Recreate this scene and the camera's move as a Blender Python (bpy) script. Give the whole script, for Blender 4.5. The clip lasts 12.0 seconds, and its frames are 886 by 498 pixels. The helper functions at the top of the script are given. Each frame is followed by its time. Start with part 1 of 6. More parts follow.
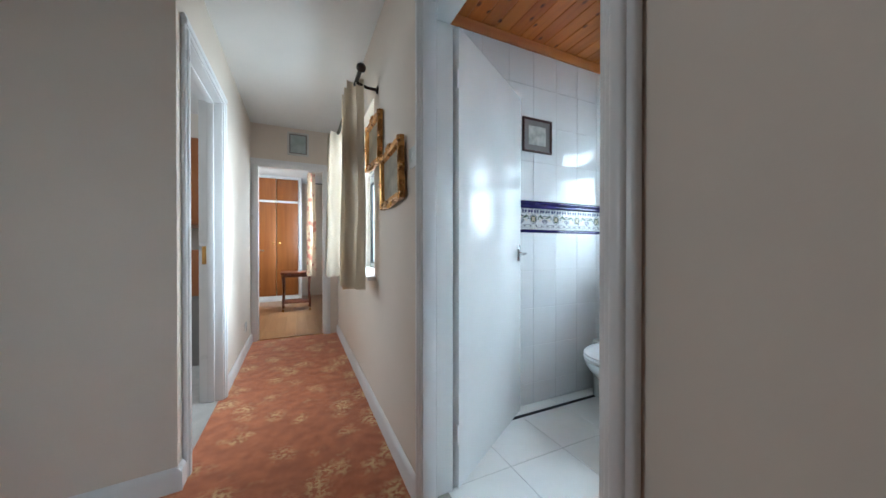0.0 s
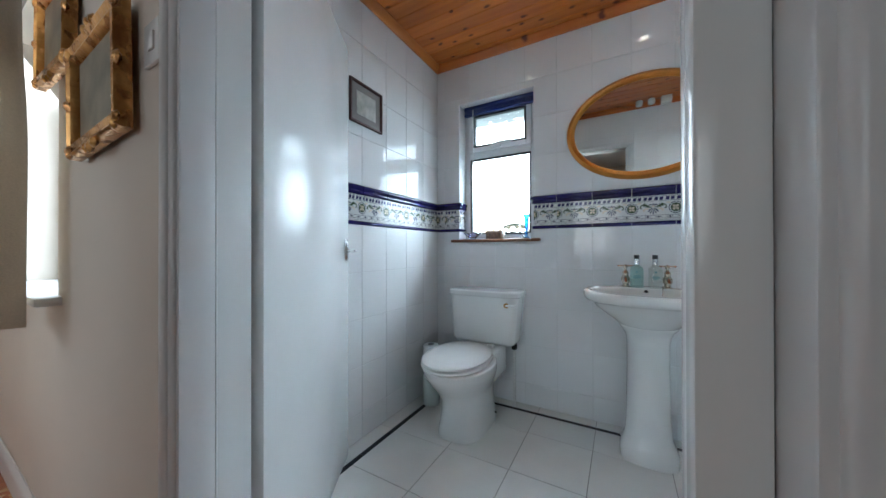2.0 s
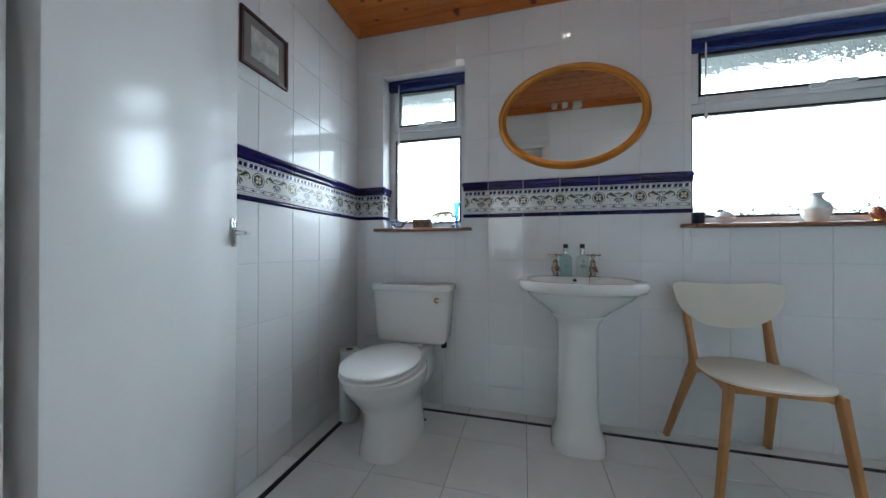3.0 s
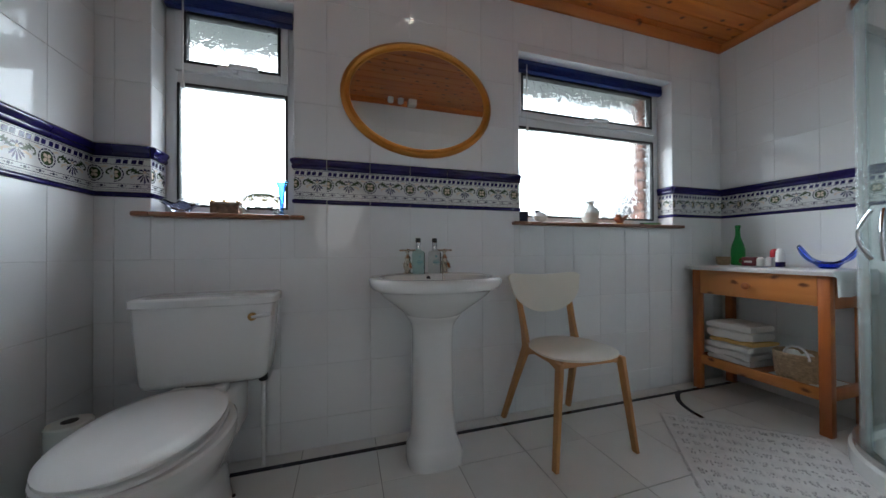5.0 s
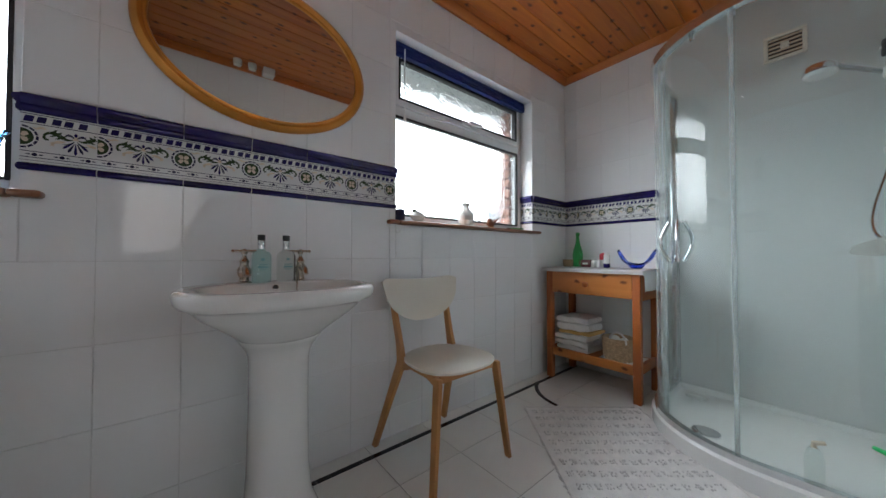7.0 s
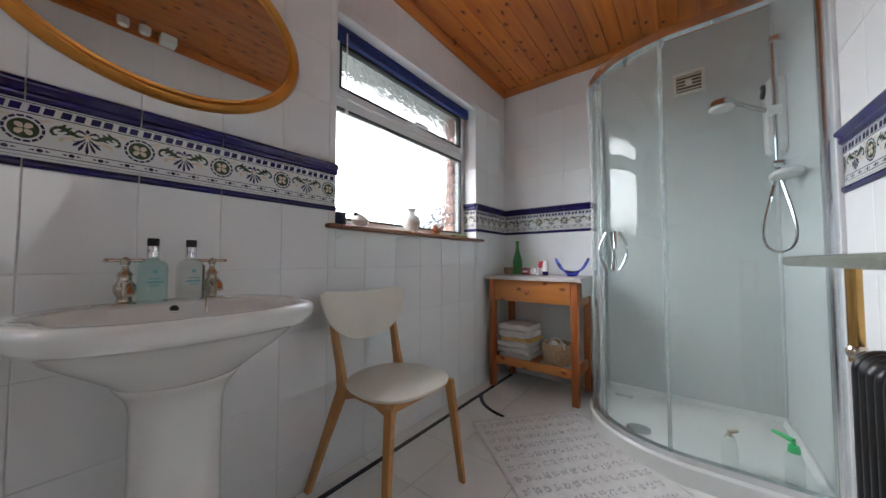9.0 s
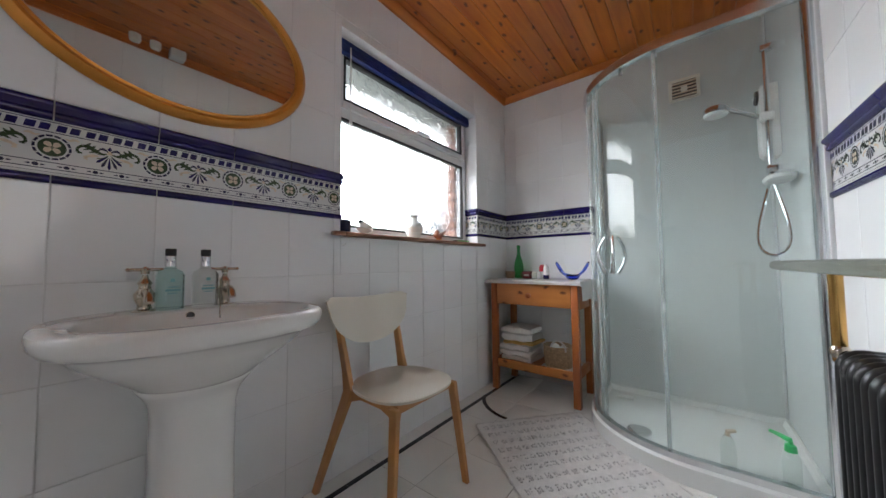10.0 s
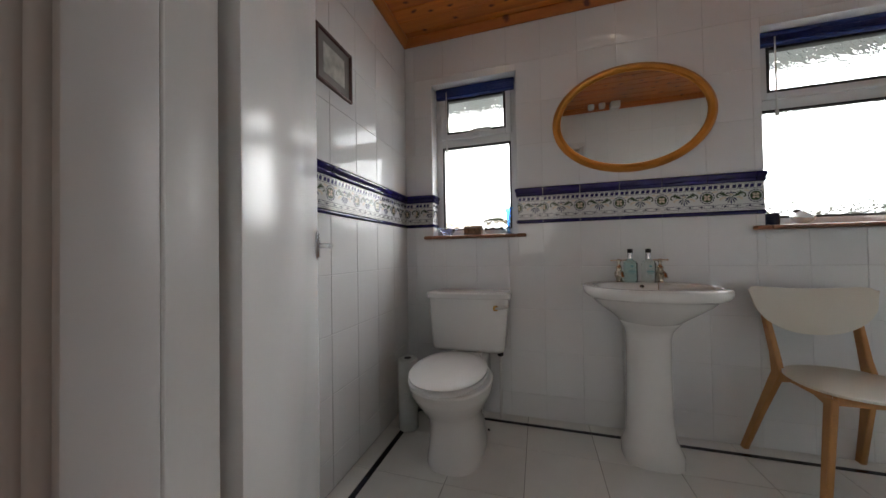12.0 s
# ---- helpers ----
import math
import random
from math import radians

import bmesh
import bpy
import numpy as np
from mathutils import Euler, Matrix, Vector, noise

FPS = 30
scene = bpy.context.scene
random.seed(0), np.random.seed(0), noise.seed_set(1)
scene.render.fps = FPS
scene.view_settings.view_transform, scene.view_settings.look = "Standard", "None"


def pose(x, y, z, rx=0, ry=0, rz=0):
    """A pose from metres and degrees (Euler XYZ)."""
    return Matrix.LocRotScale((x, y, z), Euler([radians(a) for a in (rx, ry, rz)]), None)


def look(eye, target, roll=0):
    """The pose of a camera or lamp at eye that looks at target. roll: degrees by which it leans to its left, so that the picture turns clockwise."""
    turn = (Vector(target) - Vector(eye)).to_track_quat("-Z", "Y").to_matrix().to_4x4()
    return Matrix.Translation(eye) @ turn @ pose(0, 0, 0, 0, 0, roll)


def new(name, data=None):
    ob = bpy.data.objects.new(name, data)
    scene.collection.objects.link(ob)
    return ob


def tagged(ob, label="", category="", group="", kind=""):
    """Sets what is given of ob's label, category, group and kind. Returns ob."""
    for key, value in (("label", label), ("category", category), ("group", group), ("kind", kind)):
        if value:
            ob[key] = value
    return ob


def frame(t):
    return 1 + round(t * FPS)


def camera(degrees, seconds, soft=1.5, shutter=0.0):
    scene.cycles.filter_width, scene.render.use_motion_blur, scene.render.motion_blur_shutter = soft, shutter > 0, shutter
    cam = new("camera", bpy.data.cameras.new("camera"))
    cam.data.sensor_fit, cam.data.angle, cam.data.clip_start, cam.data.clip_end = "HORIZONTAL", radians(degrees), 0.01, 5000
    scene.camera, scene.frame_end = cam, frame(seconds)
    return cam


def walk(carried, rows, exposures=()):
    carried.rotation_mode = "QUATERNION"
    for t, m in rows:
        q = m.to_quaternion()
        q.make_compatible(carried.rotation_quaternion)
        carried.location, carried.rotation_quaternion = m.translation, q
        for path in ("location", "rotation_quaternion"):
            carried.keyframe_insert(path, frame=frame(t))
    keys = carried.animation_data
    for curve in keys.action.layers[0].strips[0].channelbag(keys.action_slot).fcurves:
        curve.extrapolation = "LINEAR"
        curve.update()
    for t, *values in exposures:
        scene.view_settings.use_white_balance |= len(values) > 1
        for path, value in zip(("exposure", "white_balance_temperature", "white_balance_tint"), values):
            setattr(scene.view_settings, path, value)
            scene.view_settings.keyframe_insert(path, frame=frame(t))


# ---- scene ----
cam = camera(109.6, 12.0)
PATH = [
    (0, (0.173, 0.102, 1.043), (1.014, 1.916, 1.032), -0.0),
    (0.5, (0.221, 0.226, 1.021), (1.313, 1.902, 1.019), -0.1),
    (1, (0.255, 0.342, 1.001), (1.607, 1.815, 0.998), -0.2),
    (1.5, (0.299, 0.45, 0.997), (1.859, 1.701, 0.995), -0.4),
    (2, (0.354, 0.535, 1.005), (2.092, 1.523, 1.013), -0.1),
    (2.5, (0.442, 0.604, 0.978), (2.298, 1.349, 0.981), 0.1),
    (4.5, (0.768, 0.813, 0.912), (2.744, 0.5, 0.936), -0.3),
    (5, (0.82, 0.788, 0.915), (2.733, 0.202, 0.93), -0.3),
    (5.5, (0.854, 0.742, 0.9), (2.693, -0.044, 0.922), -0.3),
    (6, (0.909, 0.721, 0.909), (2.647, -0.27, 0.929), -0.2),
    (6.5, (0.955, 0.69, 0.913), (2.601, -0.446, 0.939), -0.1),
    (7, (1.014, 0.67, 0.908), (2.559, -0.6, 0.943), -0.0),
    (9, (1.17, 0.646, 0.918), (2.395, -0.932, 0.996), -0.0),
    (9.5, (1.171, 0.647, 0.908), (2.366, -0.954, 1.007), -0.0),
    (10, (1.141, 0.678, 0.927), (2.379, -0.89, 1.027), -0.5),
    (10.5, (1.015, 0.724, 0.914), (2.502, -0.61, 1.014), -0.9),
    (11, (0.826, 0.792, 0.922), (2.639, -0.043, 1.035), -1.2),
    (11.5, (0.665, 0.883, 0.959), (2.647, 0.635, 1.047), -0.6),
    (12, (0.48, 0.912, 0.97), (2.394, 1.494, 0.999), -0.9),
]
EXPOSURES = [(0.0, 0.40, 5380, -1), (0.9, 0.25, 5230, 0), (1.5, 0.12, 5330, 0), (2.5, -0.17, 5550, 1), (4.5, -0.92, 5950, 6), (6.0, -0.75, 6120, 8), (9.0, -0.48, 6450, 12), (10.5, -0.48, 6550, 12), (12.0, -0.85, 6850, 12)]
walk(cam, [(t, look(eye, target, roll)) for t, eye, target, roll in PATH], EXPOSURES)

# ---- light ----
def area(name, where, target, sx, sy, watts, colour=(1, 1, 1), spread=180):
    d = bpy.data.lights.new(name, "AREA")
    d.shape, d.size, d.size_y, d.energy, d.color = "RECTANGLE", sx, sy, watts, colour
    d.spread = radians(spread)
    ob = new(name, d)
    ob.matrix_world = look(where, target)
    return ob


world = bpy.data.worlds.new("overcast_sky")
scene.world = world
world.use_nodes = True
wn = world.node_tree
sky = wn.nodes.new("ShaderNodeTexSky")
sky.sky_type, sky.sun_disc = "NISHITA", False
sky.sun_elevation, sky.sun_rotation, sky.dust_density = radians(40), radians(60), 4.0
wn.links.new(sky.outputs[0], wn.nodes["Background"].inputs[0])
wn.nodes["Background"].inputs[1].default_value = 0.14

COOL = (0.93, 0.97, 1.0)
area("bathroom_small_window_daylight", (3.36, 1.75, 2.25), (2.54, 1.75, 1.55), 2.3, 2.3, 205, COOL, 130)
area("bathroom_large_window_daylight", (3.36, -0.90, 2.25), (2.54, -0.90, 1.55), 3.0, 2.3, 270, COOL, 130)
area("hall_window_daylight", (0.95, 2.56, 1.50), (-0.4, 2.56, 0.6), 1.2, 1.2, 35, (0.97, 0.98, 1.0))
area("far_room_window_daylight", (1.25, 5.6, 1.5), (-0.4, 5.6, 1.0), 1.5, 1.2, 140, (0.97, 0.98, 1.0))
# added fill lamp that brightens the side room; its wall has no window
area("side_room_fill", (-2.28, 2.9, 1.5), (-0.5, 2.8, 1.2), 1.2, 1.1, 22, (0.97, 0.98, 1.0))
# unseen fill lamp, added to light the near hall walls
area("landing_fill", (-2.2, 0.9, 1.5), (0.6, 0.0, 1.1), 0.9, 1.1, 4.3, (1.0, 0.955, 0.91), 110)


# ---- materials ----
def nodes(name):
    m = bpy.data.materials.new(name)
    m.use_nodes = True
    return m, m.node_tree, m.node_tree.nodes["Principled BSDF"]


def put(nt, kind, **values):
    n = nt.nodes.new(kind)
    for k, v in values.items():
        n.inputs[k].default_value = v
    return n


def rgba(c, f=1.0):
    return (min(c[0] * f, 1), min(c[1] * f, 1), min(c[2] * f, 1), 1)


def surface(name, col, rough=0.5, metal=0.0, var=0.08, scale=5.0, bump=0.0, bscale=80.0, coat=0.0, rand=0.0,
            stretch=(1, 1, 1), second=None, rvar=0.06, spec=0.5):
    """A plain surface: two scales of tone, varied gloss and a fine relief."""
    m, nt, b = nodes(name)
    L = nt.links.new
    tc = nt.nodes.new("ShaderNodeTexCoord")
    mp = put(nt, "ShaderNodeMapping", Scale=stretch)
    L(tc.outputs["Object"], mp.inputs[0])
    n1 = put(nt, "ShaderNodeTexNoise", Scale=scale, Detail=5.0)
    n2 = put(nt, "ShaderNodeTexNoise", Scale=bscale, Detail=3.0)
    L(mp.outputs[0], n1.inputs[0])
    L(mp.outputs[0], n2.inputs[0])
    ramp = nt.nodes.new("ShaderNodeValToRGB")
    ramp.color_ramp.elements[0].position, ramp.color_ramp.elements[1].position = 0.3, 0.7
    ramp.color_ramp.elements[0].color = rgba(second) if second else rgba(col, 1 - var)
    ramp.color_ramp.elements[1].color = rgba(col) if second else rgba(col, 1 + var)
    L(n1.outputs[0], ramp.inputs[0])
    out = ramp.outputs[0]
    if rand:
        oi = nt.nodes.new("ShaderNodeObjectInfo")
        mr = put(nt, "ShaderNodeMapRange", **{"To Min": 1 - rand, "To Max": 1 + rand})
        L(oi.outputs["Random"], mr.inputs[0])
        mx = nt.nodes.new("ShaderNodeHueSaturation")
        L(mr.outputs[0], mx.inputs["Value"])
        L(out, mx.inputs["Color"])
        out = mx.outputs[0]
    L(out, b.inputs["Base Color"])
    rr = put(nt, "ShaderNodeMapRange", **{"To Min": max(rough - rvar, 0.02), "To Max": rough + rvar})
    L(n1.outputs[0], rr.inputs[0])
    L(rr.outputs[0], b.inputs["Roughness"])
    b.inputs["Metallic"].default_value = metal
    b.inputs["Coat Weight"].default_value = coat
    b.inputs["Specular IOR Level"].default_value = spec
    if bump:
        bp = put(nt, "ShaderNodeBump", Strength=bump, Distance=0.004)
        L(n2.outputs[0], bp.inputs["Height"])
        L(bp.outputs[0], b.inputs["Normal"])
    return m


def timber(name, light, dark, axis=1, rough=0.35, knots=0.0, coat=0.2, grain=28.0, island=0.0, upright=False):
    """Varnished wood with grain along one axis, and knots."""
    m, nt, b = nodes(name)
    L = nt.links.new
    tc = nt.nodes.new("ShaderNodeTexCoord")
    s = [1.0, 1.0, 1.0]
    s[axis] = 0.07
    mp = put(nt, "ShaderNodeMapping", Scale=s)
    L(tc.outputs["Object"], mp.inputs[0])
    vec = mp.outputs[0]
    geo = nt.nodes.new("ShaderNodeNewGeometry")
    if island:
        cmb = nt.nodes.new("ShaderNodeCombineXYZ")
        mul = nt.nodes.new("ShaderNodeMath")
        mul.operation = "MULTIPLY"
        mul.inputs[1].default_value = 37.0
        L(geo.outputs["Random Per Island"], mul.inputs[0])
        L(mul.outputs[0], cmb.inputs[0])
        L(mul.outputs[0], cmb.inputs[1])
        add = nt.nodes.new("ShaderNodeVectorMath")
        L(vec, add.inputs[0])
        L(cmb.outputs[0], add.inputs[1])
        vec = add.outputs[0]
    n1 = put(nt, "ShaderNodeTexNoise", Scale=grain, Detail=6.0, Distortion=0.6)
    n2 = put(nt, "ShaderNodeTexNoise", Scale=grain * 0.2, Detail=2.0)
    L(vec, n1.inputs[0])
    L(vec, n2.inputs[0])
    mid = nt.nodes.new("ShaderNodeMath")
    mid.operation = "MULTIPLY_ADD"
    mid.inputs[1].default_value = 0.5
    half = nt.nodes.new("ShaderNodeMath")
    half.operation = "MULTIPLY"
    half.inputs[1].default_value = 0.5
    L(n2.outputs[0], half.inputs[0])
    L(n1.outputs[0], mid.inputs[0])
    L(half.outputs[0], mid.inputs[2])
    ramp = nt.nodes.new("ShaderNodeValToRGB")
    ramp.color_ramp.elements[0].position, ramp.color_ramp.elements[1].position = 0.34, 0.64
    ramp.color_ramp.elements[0].color, ramp.color_ramp.elements[1].color = rgba(dark), rgba(light)
    L(mid.outputs[0], ramp.inputs[0])
    out = ramp.outputs[0]
    if island:
        mr = put(nt, "ShaderNodeMapRange", **{"To Min": 1 - island, "To Max": 1 + island})
        L(geo.outputs["Random Per Island"], mr.inputs[0])
        hs = nt.nodes.new("ShaderNodeHueSaturation")
        L(mr.outputs[0], hs.inputs["Value"])
        L(out, hs.inputs["Color"])
        out = hs.outputs[0]
    if knots:
        s2 = [1.0, 1.0, 1.0]
        s2[axis] = 0.6
        mk = put(nt, "ShaderNodeMapping", Scale=s2, Rotation=(radians(90) if upright else 0, 0, 0))
        L(tc.outputs["Object"], mk.inputs[0])
        wob = put(nt, "ShaderNodeTexNoise", Scale=30.0)
        L(mk.outputs[0], wob.inputs[0])
        mxv = nt.nodes.new("ShaderNodeMix")
        mxv.data_type = "VECTOR"
        mxv.inputs["Factor"].default_value = 0.02
        L(mk.outputs[0], mxv.inputs[4])
        L(wob.outputs["Color"], mxv.inputs[5])
        vo = put(nt, "ShaderNodeTexVoronoi", Scale=knots)
        vo.voronoi_dimensions = "2D"
        L(mxv.outputs[1], vo.inputs[0])
        kr = nt.nodes.new("ShaderNodeValToRGB")
        kr.color_ramp.elements[0].position, kr.color_ramp.elements[1].position = 0.06, 0.17
        kr.color_ramp.elements[0].color, kr.color_ramp.elements[1].color = (1, 1, 1, 1), (0, 0, 0, 1)
        L(vo.outputs["Distance"], kr.inputs[0])
        cut = nt.nodes.new("ShaderNodeMath")
        cut.operation = "GREATER_THAN"
        cut.inputs[1].default_value = 0.42
        sep = nt.nodes.new("ShaderNodeSeparateColor")
        L(vo.outputs["Color"], sep.inputs[0])
        L(sep.outputs[0], cut.inputs[0])
        amt = nt.nodes.new("ShaderNodeMath")
        amt.operation = "MULTIPLY"
        L(kr.outputs[0], amt.inputs[0])
        L(cut.outputs[0], amt.inputs[1])
        mk2 = nt.nodes.new("ShaderNodeMix")
        mk2.data_type = "RGBA"
        L(amt.outputs[0], mk2.inputs["Factor"])
        L(out, mk2.inputs[6])
        mk2.inputs[7].default_value = rgba((dark[0] * 0.32, dark[1] * 0.25, dark[2] * 0.25))
        out = mk2.outputs[2]
    L(out, b.inputs["Base Color"])
    b.inputs["Roughness"].default_value = rough
    b.inputs["Coat Weight"].default_value = coat
    b.inputs["Coat Roughness"].default_value = 0.15
    bp = put(nt, "ShaderNodeBump", Strength=0.12, Distance=0.002)
    L(n1.outputs[0], bp.inputs["Height"])
    L(bp.outputs[0], b.inputs["Normal"])
    return m


def clear(name, tint=(0.9, 0.97, 0.95), rough=0.0, bump=0.0, bscale=30.0, gloss=0.08, body=0.0):
    """A thin pane: mostly see-through, with a mirror gloss on it."""
    m, nt, b = nodes(name)
    L = nt.links.new
    out = nt.nodes["Material Output"]
    tr = put(nt, "ShaderNodeBsdfTransparent", Color=rgba(tint))
    gl = put(nt, "ShaderNodeBsdfGlossy", Roughness=rough + 0.02)
    fr = put(nt, "ShaderNodeLayerWeight", Blend=0.5)
    pw = nt.nodes.new("ShaderNodeMath")
    pw.operation = "POWER"
    pw.inputs[1].default_value = 5.0
    L(fr.outputs["Facing"], pw.inputs[0])
    ma = nt.nodes.new("ShaderNodeMath")
    ma.operation = "MULTIPLY_ADD"
    ma.inputs[1].default_value, ma.inputs[2].default_value = 0.7, 0.045
    L(pw.outputs[0], ma.inputs[0])
    mix = nt.nodes.new("ShaderNodeMixShader")
    L(ma.outputs[0], mix.inputs[0])
    L(tr.outputs[0], mix.inputs[1])
    L(gl.outputs[0], mix.inputs[2])
    last = mix.outputs[0]
    if body:
        df = put(nt, "ShaderNodeBsdfDiffuse", Color=rgba(tint))
        m2 = put(nt, "ShaderNodeMixShader", Fac=body)
        L(last, m2.inputs[1])
        L(df.outputs[0], m2.inputs[2])
        last = m2.outputs[0]
    L(last, out.inputs[0])
    return m


def obscure_pane(name):
    """Patterned window glass: swirls that bend what lies behind."""
    m, nt, b = nodes(name)
    L = nt.links.new
    tc = nt.nodes.new("ShaderNodeTexCoord")
    n = put(nt, "ShaderNodeTexNoise", Scale=27.0, Detail=1.0, Distortion=3.2)
    L(tc.outputs["Object"], n.inputs[0])
    bp = put(nt, "ShaderNodeBump", Strength=0.5, Distance=0.010)
    L(n.outputs[0], bp.inputs["Height"])
    L(bp.outputs[0], b.inputs["Normal"])
    b.inputs["Base Color"].default_value = (0.97, 0.99, 1, 1)
    b.inputs["Transmission Weight"].default_value = 1.0
    b.inputs["Roughness"].default_value = 0.02
    b.inputs["IOR"].default_value = 1.3
    return m


def solid_glass(name, col, rough=0.02, ior=1.45):
    m, nt, b = nodes(name)
    b.inputs["Base Color"].default_value = rgba(col)
    b.inputs["Transmission Weight"].default_value = 1.0
    b.inputs["Roughness"].default_value = rough
    b.inputs["IOR"].default_value = ior
    return m


def drape(name, col):
    """Curtain cloth that lets some light through."""
    m, nt, b = nodes(name)
    L = nt.links.new
    tc = nt.nodes.new("ShaderNodeTexCoord")
    n1 = put(nt, "ShaderNodeTexNoise", Scale=220.0, Detail=2.0)
    L(tc.outputs["Object"], n1.inputs[0])
    r = nt.nodes.new("ShaderNodeValToRGB")
    r.color_ramp.elements[0].color, r.color_ramp.elements[1].color = rgba(col, 0.88), rgba(col, 1.08)
    L(n1.outputs[0], r.inputs[0])
    df, tl = nt.nodes.new("ShaderNodeBsdfDiffuse"), nt.nodes.new("ShaderNodeBsdfTranslucent")
    mix = put(nt, "ShaderNodeMixShader", Fac=0.32)
    bp = put(nt, "ShaderNodeBump", Strength=0.25, Distance=0.003)
    L(n1.outputs[0], bp.inputs["Height"])
    for s in (df, tl):
        L(r.outputs[0], s.inputs[0])
        L(bp.outputs[0], s.inputs["Normal"])
    L(df.outputs[0], mix.inputs[1])
    L(tl.outputs[0], mix.inputs[2])
    L(mix.outputs[0], nt.nodes["Material Output"].inputs[0])
    return m


def carpet_material():
    m, nt, b = nodes("rust_floral_carpet")
    L = nt.links.new
    tc = nt.nodes.new("ShaderNodeTexCoord")
    wob = put(nt, "ShaderNodeTexNoise", Scale=9.0, Detail=3.0)
    L(tc.outputs["Object"], wob.inputs[0])
    mv = nt.nodes.new("ShaderNodeMix")
    mv.data_type = "VECTOR"
    mv.inputs["Factor"].default_value = 0.12
    L(tc.outputs["Object"], mv.inputs[4])
    L(wob.outputs["Color"], mv.inputs[5])
    vo = put(nt, "ShaderNodeTexVoronoi", Scale=6.5)
    L(mv.outputs[1], vo.inputs[0])
    fine = put(nt, "ShaderNodeTexNoise", Scale=45.0, Detail=3.0)
    L(tc.outputs["Object"], fine.inputs[0])
    r1 = nt.nodes.new("ShaderNodeValToRGB")
    r1.color_ramp.elements[0].position, r1.color_ramp.elements[1].position = 0.22, 0.50
    r1.color_ramp.elements[0].color, r1.color_ramp.elements[1].color = (1, 1, 1, 1), (0, 0, 0, 1)
    L(vo.outputs["Distance"], r1.inputs[0])
    r2 = nt.nodes.new("ShaderNodeValToRGB")
    r2.color_ramp.elements[0].position, r2.color_ramp.elements[1].position = 0.44, 0.56
    L(fine.outputs[0], r2.inputs[0])
    mul = nt.nodes.new("ShaderNodeMath")
    mul.operation = "MULTIPLY"
    L(r1.outputs[0], mul.inputs[0])
    L(r2.outputs[0], mul.inputs[1])
    base = nt.nodes.new("ShaderNodeValToRGB")
    base.color_ramp.elements[0].color, base.color_ramp.elements[1].color = (0.40, 0.115, 0.042, 1), (0.56, 0.185, 0.075, 1)
    base.color_ramp.elements[0].position, base.color_ramp.elements[1].position = 0.35, 0.65
    big = put(nt, "ShaderNodeTexNoise", Scale=14.0, Detail=6.0)
    L(tc.outputs["Object"], big.inputs[0])
    L(big.outputs[0], base.inputs[0])
    mx = nt.nodes.new("ShaderNodeMix")
    mx.data_type = "RGBA"
    L(mul.outputs[0], mx.inputs["Factor"])
    L(base.outputs[0], mx.inputs[6])
    mx.inputs[7].default_value = (0.70, 0.47, 0.23, 1)
    L(mx.outputs[2], b.inputs["Base Color"])
    b.inputs["Roughness"].default_value = 0.95
    b.inputs["Sheen Weight"].default_value = 0.2
    pile = put(nt, "ShaderNodeTexNoise", Scale=260.0)
    L(tc.outputs["Object"], pile.inputs[0])
    bp = put(nt, "ShaderNodeBump", Strength=0.6, Distance=0.006)
    L(pile.outputs[0], bp.inputs["Height"])
    L(bp.outputs[0], b.inputs["Normal"])
    return m


def spotted(name, ground, spots, scale=9.0):
    """Cloth with a printed pattern of blossoms."""
    m, nt, b = nodes(name)
    L = nt.links.new
    tc = nt.nodes.new("ShaderNodeTexCoord")
    vo = put(nt, "ShaderNodeTexVoronoi", Scale=scale)
    L(tc.outputs["Object"], vo.inputs[0])
    r = nt.nodes.new("ShaderNodeValToRGB")
    r.color_ramp.elements[0].position, r.color_ramp.elements[1].position = 0.3, 0.5
    r.color_ramp.elements[0].color, r.color_ramp.elements[1].color = rgba(spots), rgba(ground)
    L(vo.outputs["Distance"], r.inputs[0])
    L(r.outputs[0], b.inputs["Base Color"])
    b.inputs["Roughness"].default_value = 0.9
    return m


M_TILE = surface("white_glazed_tile", (0.80, 0.81, 0.82), 0.065, 0, 0.02, 3.0, 0.03, 12.0, rand=0.02, rvar=0.025)
M_FLOORGROUT = surface("grey_floor_grout", (0.26, 0.25, 0.23), 0.9, 0, 0.15, 20, 0.3)
M_GROUT = surface("pale_grout", (0.68, 0.69, 0.69), 0.85, 0, 0.1, 20, 0.3)
M_BLUE = surface("cobalt_glaze", (0.014, 0.010, 0.090), 0.08, 0, 0.25, 12, 0.05, 30, rvar=0.05)
M_BAND = surface("cream_glazed_border", (0.70, 0.70, 0.69), 0.09, 0, 0.03, 4, 0.03, 20)
M_INK = surface("dark_border_print", (0.022, 0.022, 0.06), 0.15, 0, 0.2, 60)
M_GREEN = surface("green_border_print", (0.040, 0.065, 0.030), 0.15, 0, 0.25, 80)
M_TAN = surface("tan_border_print", (0.66, 0.55, 0.42), 0.15, 0, 0.15, 80)
M_FLOORTILE = surface("pale_marbled_floor_tile", (0.80, 0.795, 0.77), 0.16, 0, 0.06, 4.5, 0.04, 30, rand=0.03, rvar=0.06, second=(0.73, 0.725, 0.70))
M_INLAY = surface("black_inlay_tile", (0.012, 0.012, 0.03), 0.2, 0, 0.2, 30)
M_PINE = timber("varnished_pine_boards", (0.58, 0.172, 0.018), (0.37, 0.082, 0.007), 1, 0.36, 12.0, 0.2, 26.0, 0.10)
M_PINE_X = timber("varnished_pine_moulding", (0.52, 0.165, 0.024), (0.36, 0.095, 0.012), 0, 0.3, 3.0, 0.35, 22.0)
